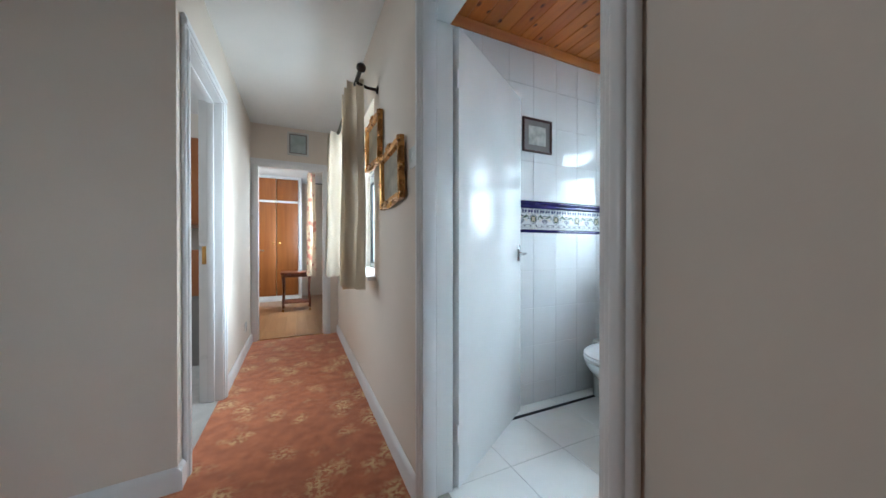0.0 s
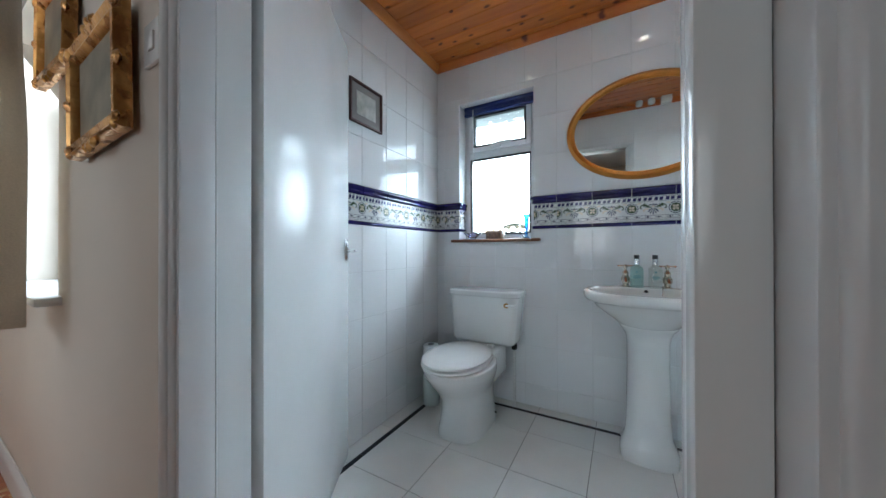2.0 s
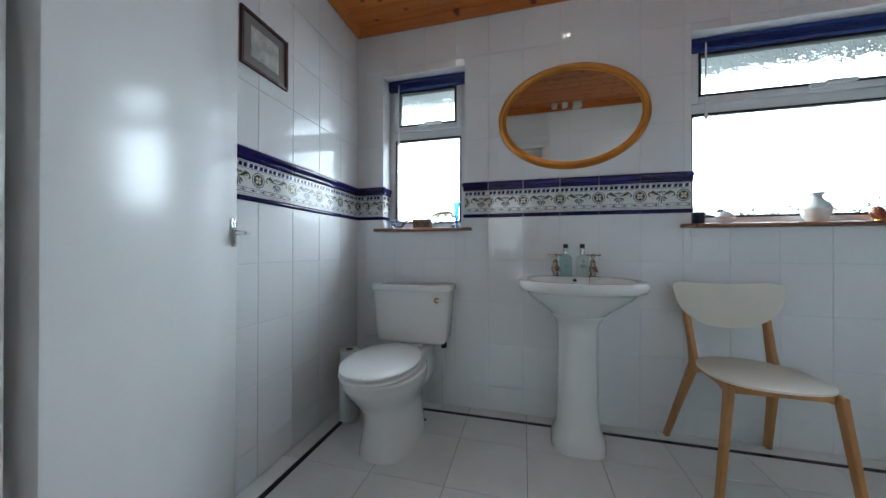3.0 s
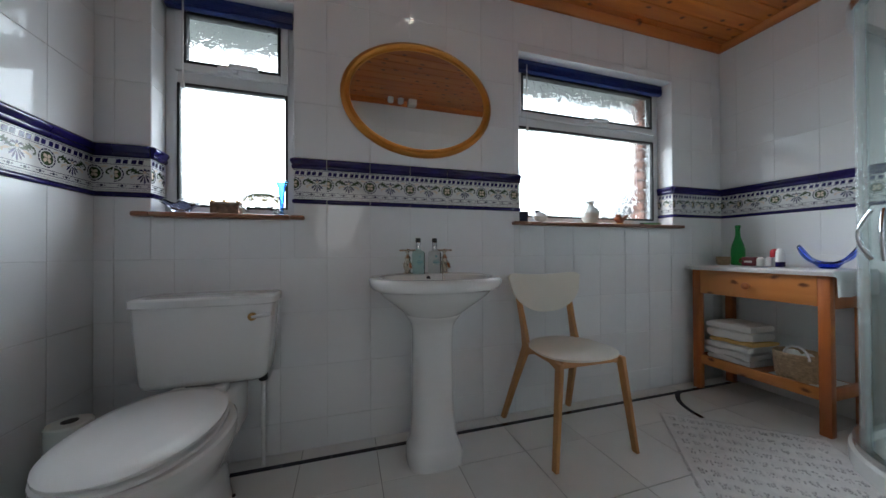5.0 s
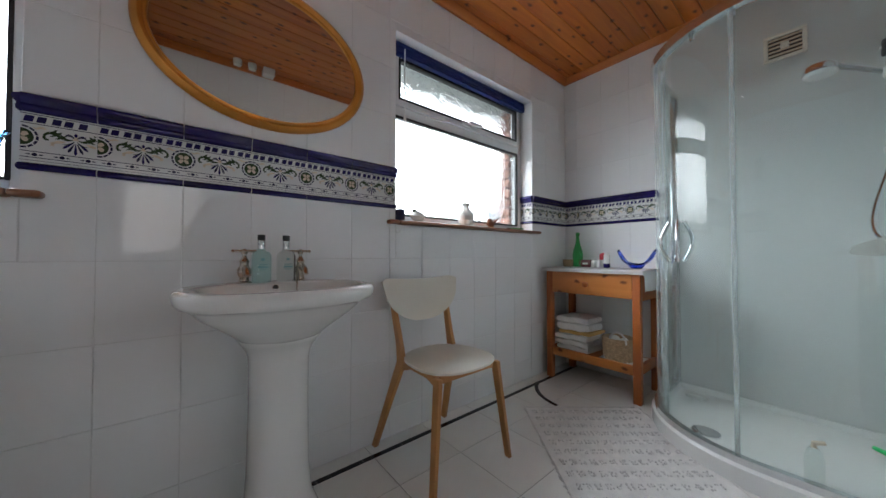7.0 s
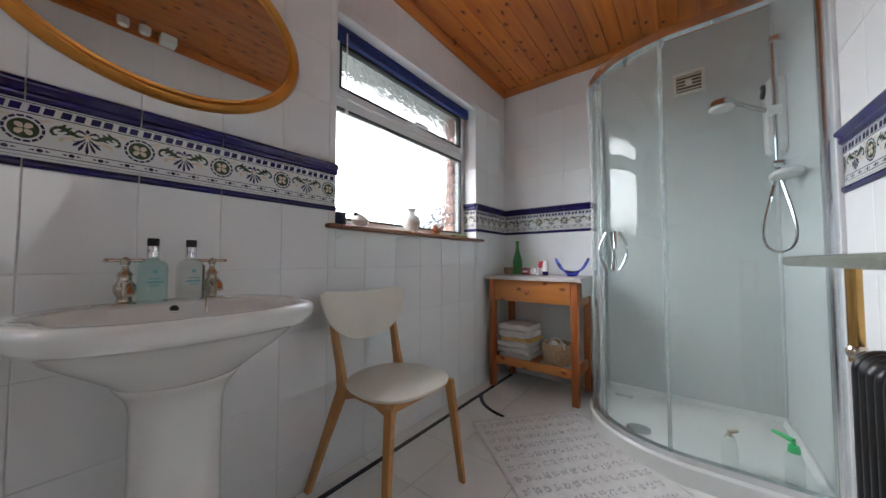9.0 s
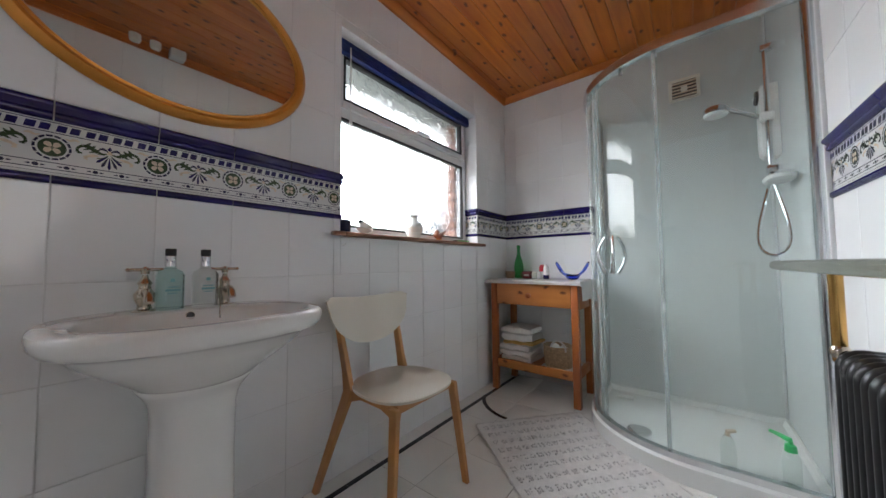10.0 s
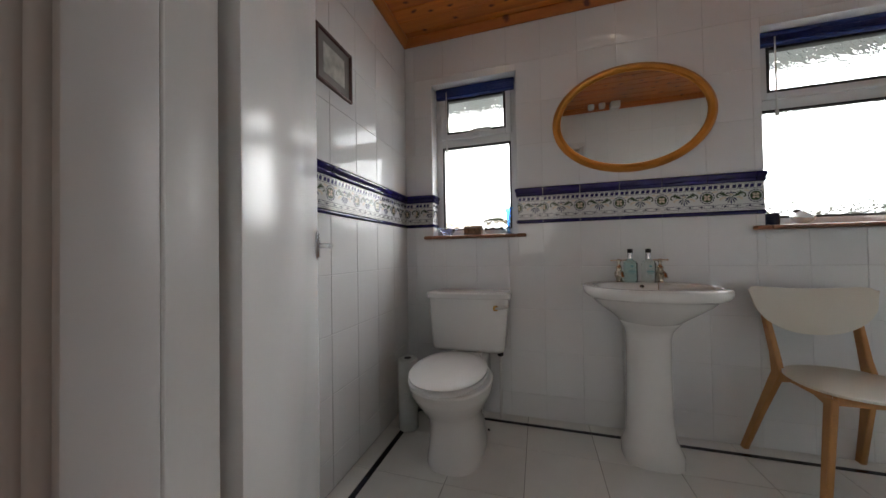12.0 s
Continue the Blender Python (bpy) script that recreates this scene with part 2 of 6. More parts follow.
M_PINE_Z = timber("orange_pine", (0.43, 0.128, 0.026), (0.29, 0.070, 0.013), 2, 0.35, 3.2, 0.25, 24.0)
M_PINE_TABLE = timber("orange_pine_drawer", (0.57, 0.22, 0.055), (0.45, 0.15, 0.032), 0, 0.35, 11.0, 0.25, 22.0, 0.0, True)
M_BEECH = timber("oiled_beech", (0.52, 0.25, 0.075), (0.42, 0.18, 0.05), 2, 0.4, 0, 0.15, 40.0)
M_SILLWOOD = timber("brown_sill_wood", (0.27, 0.10, 0.035), (0.17, 0.055, 0.018), 1, 0.35, 0, 0.3, 30.0)
M_WARDROBE = timber("teak_veneer", (0.29, 0.100, 0.023), (0.19, 0.056, 0.011), 2, 0.35, 0, 0.2, 18.0)
M_DARKWOOD = timber("dark_mahogany", (0.14, 0.035, 0.015), (0.07, 0.016, 0.008), 1, 0.3, 0, 0.3, 26.0)
M_LAMINATE = timber("oak_laminate", (0.46, 0.27, 0.13), (0.36, 0.19, 0.085), 1, 0.3, 0, 0.1, 20.0, 0.1)
M_HALL = surface("cream_wall_paint", (0.69, 0.615, 0.535), 0.75, 0, 0.03, 2.0, 0.05, 160)
M_CEIL = surface("white_ceiling_paint", (0.78, 0.78, 0.77), 0.85, 0, 0.02, 3, 0.1, 120)
M_GLOSS = surface("white_gloss_paint", (0.76, 0.765, 0.76), 0.21, 0, 0.02, 3, 0.03, 7, rvar=0.03)
M_SATIN = surface("white_satin_trim_paint", (0.72, 0.72, 0.725), 0.3, 0, 0.03, 5, 0.05, 60)
M_CHINA = surface("white_vitreous_china", (0.76, 0.755, 0.74), 0.07, 0, 0.01, 4, coat=0.5, rvar=0.02)
M_PLASTIC = surface("white_plastic", (0.76, 0.76, 0.75), 0.22, 0, 0.02, 6)
M_UPVC = surface("white_upvc", (0.70, 0.715, 0.73), 0.25, 0, 0.02, 4)
# also gives the shade inside the overflow and the toilet roll core
M_GASKET_HOLE = surface("black_rubber_and_hole_shade", (0.012, 0.012, 0.013), 0.6)
M_GOLD = surface("antique_gilt", (0.62, 0.27, 0.055), 0.30, 0.85, 0.10, 9, 0.10, 50, rvar=0.04)
M_GILT = surface("carved_gilt_wood", (0.62, 0.34, 0.11), 0.28, 0.9, 0.2, 26, 0.5, 90, rvar=0.08, second=(0.30, 0.13, 0.04))
M_BRASS = surface("aged_brass", (0.55, 0.33, 0.11), 0.22, 1.0, 0.15, 20, rvar=0.08)
M_CHROME = surface("chrome", (0.72, 0.73, 0.75), 0.08, 1.0, 0.03, 10, rvar=0.03)
M_NICKEL = surface("worn_nickel_and_brass", (0.62, 0.54, 0.45), 0.16, 1.0, 0.15, 30, rvar=0.06)
M_ALU = surface("polished_aluminium", (0.70, 0.72, 0.74), 0.2, 1.0, 0.04, 8)
M_BLACK = surface("black_enamel", (0.006, 0.006, 0.007), 0.36, 0, 0.2, 8)
M_IRON = surface("dark_bronze_rod", (0.035, 0.028, 0.024), 0.4, 0.7, 0.2, 20)
M_SHOWERGLASS = clear("greenish_shower_glass", (0.955, 0.985, 0.98), body=0.012)
M_STRIP = clear("translucent_edge_strip", (0.88, 0.92, 0.92), rough=0.08, body=0.22)
M_PANE = obscure_pane("patterned_window_glass")
M_CLEARPANE = clear("clear_window_glass", (0.97, 0.99, 1.0))
M_MIRROR = surface("silvered_mirror", (0.62, 0.61, 0.57), 0.02, 1.0, 0.0, 1, rvar=0.0)
M_PANEL = surface("pale_wet_wall_panel", (0.60, 0.635, 0.63), 0.16, 0, 0.02, 2, 0.02, 8)
M_TRAY = surface("white_acrylic_tray", (0.74, 0.76, 0.75), 0.16, 0, 0.02, 3)
M_BLIND = surface("blue_blind_slats", (0.013, 0.030, 0.16), 0.3, 0, 0.15, 10)
M_CREAMLAC = surface("cream_lacquered_ply", (0.74, 0.71, 0.62), 0.38, 0, 0.02, 4)
M_TOWEL = surface("white_towelling", (0.76, 0.75, 0.73), 0.95, 0, 0.05, 20, 0.8, 240)
M_YELLOW = surface("yellow_towelling", (0.72, 0.46, 0.16), 0.95, 0, 0.08, 20, 0.8, 240)
M_LINEN = surface("white_linen_cloth", (0.78, 0.78, 0.79), 0.9, 0, 0.03, 10, 0.3, 300)
M_WICKER = surface("woven_seagrass", (0.44, 0.32, 0.20), 0.8, 0, 0.25, 60, 0.8, 120)
M_RUG = surface("white_cotton_rug", (0.68, 0.67, 0.66), 0.95, 0, 0.08, 25, 0.9, 180)
M_RUGGREY = surface("grey_cotton_tufts", (0.59, 0.58, 0.58), 0.95, 0, 0.2, 60, 0.9, 200)
M_CURTAIN = drape("cream_curtain_cloth", (0.80, 0.73, 0.63))
M_FLORAL = spotted("floral_curtain_cloth", (0.78, 0.70, 0.58), (0.60, 0.32, 0.27), 13.0)
M_CARPET = carpet_material()
M_GREYCARPET = surface("grey_carpet", (0.42, 0.40, 0.38), 0.95, 0, 0.08, 12, 0.8, 240)
M_GREENGLASS = solid_glass("green_bottle_glass", (0.06, 0.55, 0.12))
M_BLUEGLASS = solid_glass("cobalt_glass", (0.10, 0.18, 0.85))
M_LIGHTBLUE = solid_glass("light_blue_glass", (0.25, 0.55, 0.95))
M_LILAC = solid_glass("pale_lilac_glass", (0.72, 0.76, 0.95), 0.05, 1.2)
M_CLEARGLASS = solid_glass("clear_cut_glass", (0.95, 0.97, 0.99), 0.03, 1.18)
M_AQUA = surface("aqua_liquid_soap", (0.66, 0.90, 0.88), 0.06, 0, 0.03, 10, coat=0.5)
M_AQUA.node_tree.nodes["Principled BSDF"].inputs["Transmission Weight"].default_value = 0.88
M_LOTION = surface("clear_white_lotion", (0.90, 0.95, 0.93), 0.06, 0, 0.03, 10, coat=0.5)
M_LOTION.node_tree.nodes["Principled BSDF"].inputs["Transmission Weight"].default_value = 0.9
for m_ in (M_AQUA, M_LOTION):
    m_.node_tree.nodes["Principled BSDF"].inputs["IOR"].default_value = 1.12
M_LABEL = surface("printed_label", (0.68, 0.70, 0.66), 0.5, 0, 0.05, 20)
M_PRINT = surface("sea_green_print", (0.16, 0.36, 0.40), 0.5)
M_NAVY = surface("navy_ceramic", (0.012, 0.016, 0.055), 0.2)
M_PORC = surface("glazed_porcelain", (0.68, 0.72, 0.70), 0.12, 0, 0.06, 14)
M_BROWNFIG = surface("russet_figurine", (0.22, 0.075, 0.035), 0.4, 0, 0.3, 40)
M_RED = surface("red_plastic", (0.50, 0.03, 0.045), 0.3)
M_MAROON = surface("maroon_glaze", (0.13, 0.015, 0.02), 0.35, 0, 0.2, 30)
M_CARVED = surface("carved_grey_brown_box", (0.17, 0.105, 0.065), 0.6, 0, 0.5, 50, 0.8, 70)
M_GREENCAP = surface("green_plastic", (0.02, 0.50, 0.13), 0.3)
M_BRICK = surface("red_brick", (0.34, 0.19, 0.15), 0.9, 0, 0.2, 12, 0.5, 60, rand=0.15)
M_SOFFIT = surface("grey_soffit_board", (0.42, 0.43, 0.43), 0.6, 0, 0.05, 5)
M_PHOTO = surface("faded_print", (0.60, 0.60, 0.56), 0.5, 0, 0.3, 18, second=(0.28, 0.29, 0.27))
M_OILPIC = surface("dark_landscape_painting", (0.38, 0.36, 0.29), 0.3, 0, 0.5, 12, second=(0.15, 0.14, 0.11))
M_SKYPIC = surface("pale_sea_print", (0.44, 0.50, 0.50), 0.35, 0, 0.3, 10, second=(0.30, 0.36, 0.36))
M_MOUNT = surface("grey_mount_card", (0.20, 0.185, 0.18), 0.8)
M_FRAMEDARK = surface("dark_red_wood_frame", (0.085, 0.035, 0.03), 0.35)
M_GREYFRAME = surface("pale_grey_frame", (0.60, 0.60, 0.57), 0.5)
M_GRASS = surface("garden_grass", (0.09, 0.13, 0.05), 0.9, 0, 0.4, 3)

# ---- building blocks ----
def finish(bm, name, mats, smooth=40):
    bmesh.ops.recalc_face_normals(bm, faces=bm.faces)
    me = bpy.data.meshes.new(name)
    bm.to_mesh(me)
    bm.free()
    for m in (mats if isinstance(mats, (list, tuple)) else [mats]):
        me.materials.append(m)
    if smooth:
        me.shade_smooth()
        me.set_sharp_from_angle(angle=radians(smooth))
    return me


def part(name, bm, mats, parent=None, label="", smooth=40):
    ob = new(name, finish(bm, name, mats, smooth))
    if parent:
        ob.parent = parent
    if label:
        tagged(ob, label)
    return ob


def thing(name, where, label, category, rz=0.0, group="", kind=""):
    ob = new(name)
    ob.empty_display_size = 0.05
    ob.matrix_world = pose(*where, 0, 0, rz)
    return tagged(ob, label, category, group, kind)


def box(bm, x0, x1, y0, y1, z0, z1, bevel=0.0, seg=2, mi=0):
    r = bmesh.ops.create_cube(bm, size=1.0)
    vs = r["verts"]
    for v in vs:
        v.co = Vector((x0 + (v.co.x + 0.5) * (x1 - x0), y0 + (v.co.y + 0.5) * (y1 - y0), z0 + (v.co.z + 0.5) * (z1 - z0)))
    fs = {f for v in vs for f in v.link_faces}
    for f in fs:
        f.material_index = mi
    if bevel:
        es = list({e for v in vs for e in v.link_edges})
        bmesh.ops.bevel(bm, geom=es, offset=min(bevel, 0.45 * min(abs(x1 - x0), abs(y1 - y0), abs(z1 - z0))), segments=seg, profile=0.5, affect="EDGES")
    return bm


def cube(x0, x1, y0, y1, z0, z1, bevel=0.0, seg=2):
    return box(bmesh.new(), x0, x1, y0, y1, z0, z1, bevel, seg)


def rings(bm, loops, cap=(True, True), mi=0, close=True):
    """Skin over rings of equal length."""
    vv = [[bm.verts.new(p) for p in lp] for lp in loops]
    n = len(vv[0])
    for a, b in zip(vv, vv[1:]):
        for i in range(n if close else n - 1):
            f = bm.faces.new((a[i], a[(i + 1) % n], b[(i + 1) % n], b[i]))
            f.material_index = mi
    if cap[0]:
        bm.faces.new(vv[0][::-1]).material_index = mi
    if cap[1]:
        bm.faces.new(vv[-1]).material_index = mi
    return bm


def lathe(profile, seg=24, at=(0, 0, 0), bm=None, cap=(True, True), mi=0):
    bm = bm or bmesh.new()
    loops = [[(at[0] + r * math.cos(2 * math.pi * i / seg), at[1] + r * math.sin(2 * math.pi * i / seg), at[2] + z) for i in range(seg)] for r, z in profile]
    return rings(bm, loops, cap, mi)


def oval(cx, cy, z, rx, ry, n=2.0, seg=32, tilt=0.0):
    out = []
    for i in range(seg):
        a = 2 * math.pi * i / seg
        c, s = math.cos(a), math.sin(a)
        x = rx * math.copysign(abs(c) ** (2 / n), c)
        out.append((cx + x, cy + ry * math.copysign(abs(s) ** (2 / n), s), z + tilt * x))
    return out


def tube(points, r, seg=10, bm=None, mi=0, cap=True):
    bm = bm or bmesh.new()
    pts = [Vector(p) for p in points]
    loops = []
    up = None
    for i, p in enumerate(pts):
        d = (pts[min(i + 1, len(pts) - 1)] - pts[max(i - 1, 0)]).normalized()
        if up is None:
            up = d.orthogonal().normalized()
        up = (up - d * up.dot(d)).normalized()
        side = d.cross(up)
        rr = r[i] if isinstance(r, (list, tuple)) else r
        loops.append([p + rr * (up * math.cos(2 * math.pi * k / seg) + side * math.sin(2 * math.pi * k / seg)) for k in range(seg)])
    return rings(bm, loops, (cap, cap), mi)


def arc(cx, cy, r, a0, a1, n):
    return [(cx + r * math.cos(radians(a0 + (a1 - a0) * i / n)), cy + r * math.sin(radians(a0 + (a1 - a0) * i / n))) for i in range(n + 1)]


def rects_minus(rect, holes):
    """What is left of a rectangle (u0, u1, z0, z1) when holes are cut out of it."""
    todo = [rect]
    for h in holes:
        nxt = []
        for u0, u1, z0, z1 in todo:
            if h[0] >= u1 or h[1] <= u0 or h[2] >= z1 or h[3] <= z0:
                nxt.append((u0, u1, z0, z1))
                continue
            a0, a1 = max(u0, h[0]), min(u1, h[1])
            if a0 > u0:
                nxt.append((u0, a0, z0, z1))
            if a1 < u1:
                nxt.append((a1, u1, z0, z1))
            if h[2] > z0:
                nxt.append((a0, a1, z0, h[2]))
            if h[3] < z1:
                nxt.append((a0, a1, h[3], z1))
        todo = nxt
    return [r for r in todo if r[1] - r[0] > 0.004 and r[3] - r[2] > 0.004]


def wall(name, axis, at, thick, span, height, holes, mat, label):
    """A wall with openings through it. axis 'x': stands in the plane x = at."""
    bm = bmesh.new()
    for u0, u1, z0, z1 in rects_minus((*span, *height), holes):
        if axis == "x":
            box(bm, at, at + thick, u0, u1, z0, z1)
        else:
            box(bm, u0, u1, at, at + thick, z0, z1)
    bmesh.ops.remove_doubles(bm, verts=bm.verts, dist=1e-5)
    return tagged(part(name, bm, mat, None, label, 0), kind="structure", category="wall")


# ---- plan ----
XW, YL, YF, XD = 2.40, 1.745, -1.815, 0.75
ZC, ZH = 2.385, 2.42
HALLX, LEFTX, ENDY = 0.615, -0.300, 4.12
CORNER = 1.80  # where the landing wall meets the hall wall
W1 = (1.023, 1.56, 1.08, 2.07)
W2 = (-1.34, -0.155, 1.08, 2.07)
DOORWAY = (0.43, 1.225, -0.2, 2.0)
REBATE = (0.466, 1.305, -0.2, 2.0)  # the doorway on the bathroom side
HALLWIN = (2.10, 3.02, 0.86, 2.0)
LDOOR = (1.915, 2.675, -0.2, 2.03)
FDOOR = (-0.242, 0.456, -0.2, 1.96)

tagged(part("ground", cube(-60, 60, -60, 60, -0.5, -0.35), M_GRASS, None, "rough green garden grass round the house", 0), kind="structure", category="ground")

wall_east = wall("wall_east", "x", XW + 0.0012, 0.1658, (YF - 0.2, YL + 0.2), (-0.1, ZC + 0.1), [(w[0] - 0.0014, w[1] + 0.0014, w[2], w[3]) for w in (W1, W2)], M_GROUT, "white tiled bathroom wall with two windows")
wall_north = wall("wall_north", "y", YL + 0.0012, 0.12, (HALLX + 0.075, XW + 0.005), (-0.1, ZC + 0.1), [], M_GROUT, "white tiled bathroom end wall beside the toilet")
wall_south = wall("wall_south", "y", YF - 0.0012, -0.2, (HALLX, XW + 0.005), (-0.1, ZC + 0.1), [], M_GROUT, "white tiled bathroom end wall behind the shower")
wall_west = wall("wall_west", "x", XD - 0.0012, -0.0698, (YF - 0.005, YL + 0.005), (-0.1, ZC + 0.1), [REBATE], M_GROUT, "white tiled bathroom wall with the doorway")
wall_hall = wall("wall_hall_east", "x", HALLX, 0.046, (-1.7, ENDY), (-0.1, ZH), [DOORWAY, HALLWIN], M_HALL, "cream painted hall wall with doorway and window")
wall("wall_hall_outer", "x", HALLX + 0.046, 0.217, (YL + 0.13, ENDY), (-0.1, ZH), [HALLWIN], M_HALL, "cream painted outer hall wall round the window")
wall("wall_hall_west", "x", LEFTX, -0.12, (CORNER + 0.01, ENDY), (-0.1, ZH), [LDOOR], M_HALL, "cream painted hall wall with an open doorway")
wall("wall_hall_end", "y", ENDY, 0.1, (LEFTX - 0.12, HALLX + 0.3), (-0.1, ZH), [FDOOR], M_HALL, "cream painted hall end wall over a doorway")
bm = bmesh.new()
rings(bm, [[(-2.3, 1.57, z), (LEFTX, CORNER, z), (LEFTX, CORNER + 0.009, z), (LEFTX - 0.12, CORNER + 0.1, z), (-2.3, 1.70, z)] for z in (-0.1, ZH)])
tagged(part("wall_landing_north", bm, M_HALL, None, "cream painted landing wall beside the hall", 0), kind="structure", category="wall")
wall("wall_landing_south", "y", -1.7, -0.1, (-2.3, HALLX + 0.06), (-0.1, ZH), [], M_HALL, "cream painted landing wall")
wall("wall_landing_west", "x", -2.3, -0.1, (-1.8, 4.3), (-0.1, ZH), [], M_HALL, "cream painted landing and side room wall")
wall("wall_side_room_north", "y", ENDY, 0.1, (-2.3, LEFTX - 0.12), (-0.1, ZH), [], M_HALL, "cream painted side room wall")
wall("wall_far_room_west", "x", -1.6, -0.1, (ENDY + 0.1, 7.6), (-0.1, ZH), [], M_HALL, "cream painted bedroom wall")
wall("wall_far_room_north", "y", 7.5, 0.1, (-1.7, 0.9), (-0.1, ZH), [], M_HALL, "cream painted bedroom back wall")
FARWIN = (4.9, 6.3, 0.95, 2.05)
wall("wall_far_room_east", "x", 0.72, 0.2, (ENDY + 0.1, 7.6), (-0.1, ZH), [FARWIN], M_HALL, "cream painted bedroom wall with a window")

tagged(part("floor_bathroom", cube(HALLX + 0.02, XW + 0.01, YF - 0.01, YL + 0.01, -0.1, -0.0022), M_FLOORGROUT, None, "grouted bathroom floor bed", 0), kind="structure", category="floor")
tagged(part("carpet_hall", cube(-2.3, HALLX + 0.02, -1.7, ENDY, -0.1, 0.0), M_CARPET, None, "rust red carpet with a faded gold floral pattern", 0), kind="structure", category="carpet")
bm = bmesh.new()
for i in range(20):
    for j in range(4):
        x0 = -1.6 + i * 0.125
        y0 = max(ENDY, ENDY - 0.4 * (i % 3) + j * 1.2)
        y1 = min(7.5, ENDY - 0.4 * (i % 3) + (j + 1) * 1.2)
        if y1 > y0 + 0.05:
            box(bm, x0 + 0.0006, x0 + 0.1244, y0, y1 - 0.001, -0.05, 0.0)
tagged(part("floor_far_room", bm, M_LAMINATE, None, "oak laminate plank floor in the bedroom", 0), kind="structure", category="floor")
tagged(part("ceiling_hall", cube(-2.4, HALLX + 0.3, -1.8, ENDY + 0.1, ZH, ZH + 0.1), M_CEIL, None, "white painted hall ceiling", 0), kind="structure", category="ceiling")
tagged(part("ceiling_far_room", cube(-1.7, 0.95, ENDY + 0.1, 7.6, ZH, ZH + 0.1), M_CEIL, None, "white painted bedroom ceiling", 0), kind="structure", category="ceiling")

# pine board ceiling with a moulding all round
bm = bmesh.new()
x = XD - 0.06
while x < XW:
    box(bm, x + 0.0012, min(x + 0.0948, XW + 0.004), YF, YL, ZC, ZC + 0.012, 0.003, 1)
    x += 0.096
box(bm, XD - 0.06, XW + 0.004, YF, YL, ZC + 0.012, ZC + 0.03)
tagged(part("ceiling_bathroom", bm, M_PINE, None, "knotty varnished pine board ceiling", 30), kind="structure", category="ceiling")


def cornice(name, a, b, inward, mat):
    """A rounded moulding from a to b under the ceiling; inward points into the room."""
    prof = [(0, 0), (0.012, 0.0), (0.022, 0.006), (0.03, 0.018), (0.036, 0.028), (0.04, 0.034), (0.04, 0.042), (0, 0.042)]
    loops = []
    for p in (a, b):
        loops.append([(p[0] + inward[0] * d, p[1] + inward[1] * d, ZC - 0.042 + h) for d, h in prof])
    return tagged(part(name, rings(bmesh.new(), loops), mat, None, "varnished pine ceiling moulding", 30), kind="structure", category="trim")


cornice("trim_east", (XW - 0.001, YF, 0), (XW - 0.001, YL, 0), (-1, 0), M_PINE)
cornice("trim_west", (XD + 0.001, YF, 0), (XD + 0.001, YL, 0), (1, 0), M_PINE)
cornice("trim_north", (XD, YL - 0.001, 0), (XW, YL - 0.001, 0), (0, -1), M_PINE_X)
cornice("trim_south", (XD, YF + 0.001, 0), (XW, YF + 0.001, 0), (0, 1), M_PINE_X)


def skirting(name, a, b, inward):
    prof = [(0, 0), (0.018, 0), (0.018, 0.075), (0.012, 0.09), (0.004, 0.098), (0, 0.098)]
    loops = [[(p[0] + inward[0] * d, p[1] + inward[1] * d, h) for d, h in prof] for p in (a, b)]
    return tagged(part(name, rings(bmesh.new(), loops), M_SATIN, None, "white painted hall skirting board", 30), kind="structure", category="baseboard")


skirting("baseboard_east", (HALLX, 1.26, 0), (HALLX, ENDY, 0), (-1, 0))
skirting("baseboard_east_near", (HALLX, -1.7, 0), (HALLX, 0.40, 0), (-1, 0))
skirting("baseboard_west", (LEFTX, LDOOR[1] + 0.07, 0), (LEFTX, ENDY, 0), (1, 0))
skirting("baseboard_slant", (-2.3, 1.57, 0), (LEFTX + 0.018, CORNER + 0.002, 0), (0.114, -0.993))
skirting("baseboard_corner", (LEFTX, CORNER - 0.016, 0), (LEFTX, LDOOR[0] - 0.063, 0), (1, 0))


def door_trim(name, axis, at, out, hole, width=0.065, deep=0.02):
    """An architrave round three sides of an opening, on one face of a wall."""
    u0, u1, _, z1 = hole
    bm = bmesh.new()
    for a0, a1, b0, b1 in ((u0 - width, u0 + 0.004, 0, z1 - 0.0), (u1 - 0.004, u1 + width, 0, z1 - 0.0), (u0 - width, u1 + width, z1 - 0.004, z1 + width)):
        for k, (lo, hi) in enumerate(((0.0, 1.0), (0.25, 0.75))):
            d = deep * (1 if k == 0 else 1.35)
            c0, c1 = a0 + (a1 - a0) * lo, a0 + (a1 - a0) * hi
            e0, e1 = (b0, b1)
            if a1 - a0 > 0.3:
                c0, c1 = a0, a1
                e0, e1 = b0 + (b1 - b0) * lo, b0 + (b1 - b0) * hi
            q = sorted((at + (0.001 if k else 0), at + out * d))
            if axis == "x":
                box(bm, q[0], q[1], c0, c1, e0, e1, 0.008, 3)
            else:
                box(bm, c0, c1, q[0], q[1], e0, e1, 0.004)
    return tagged(part(name, bm, M_SATIN, None, "white painted moulded door architrave", 40), kind="structure", category="trim")


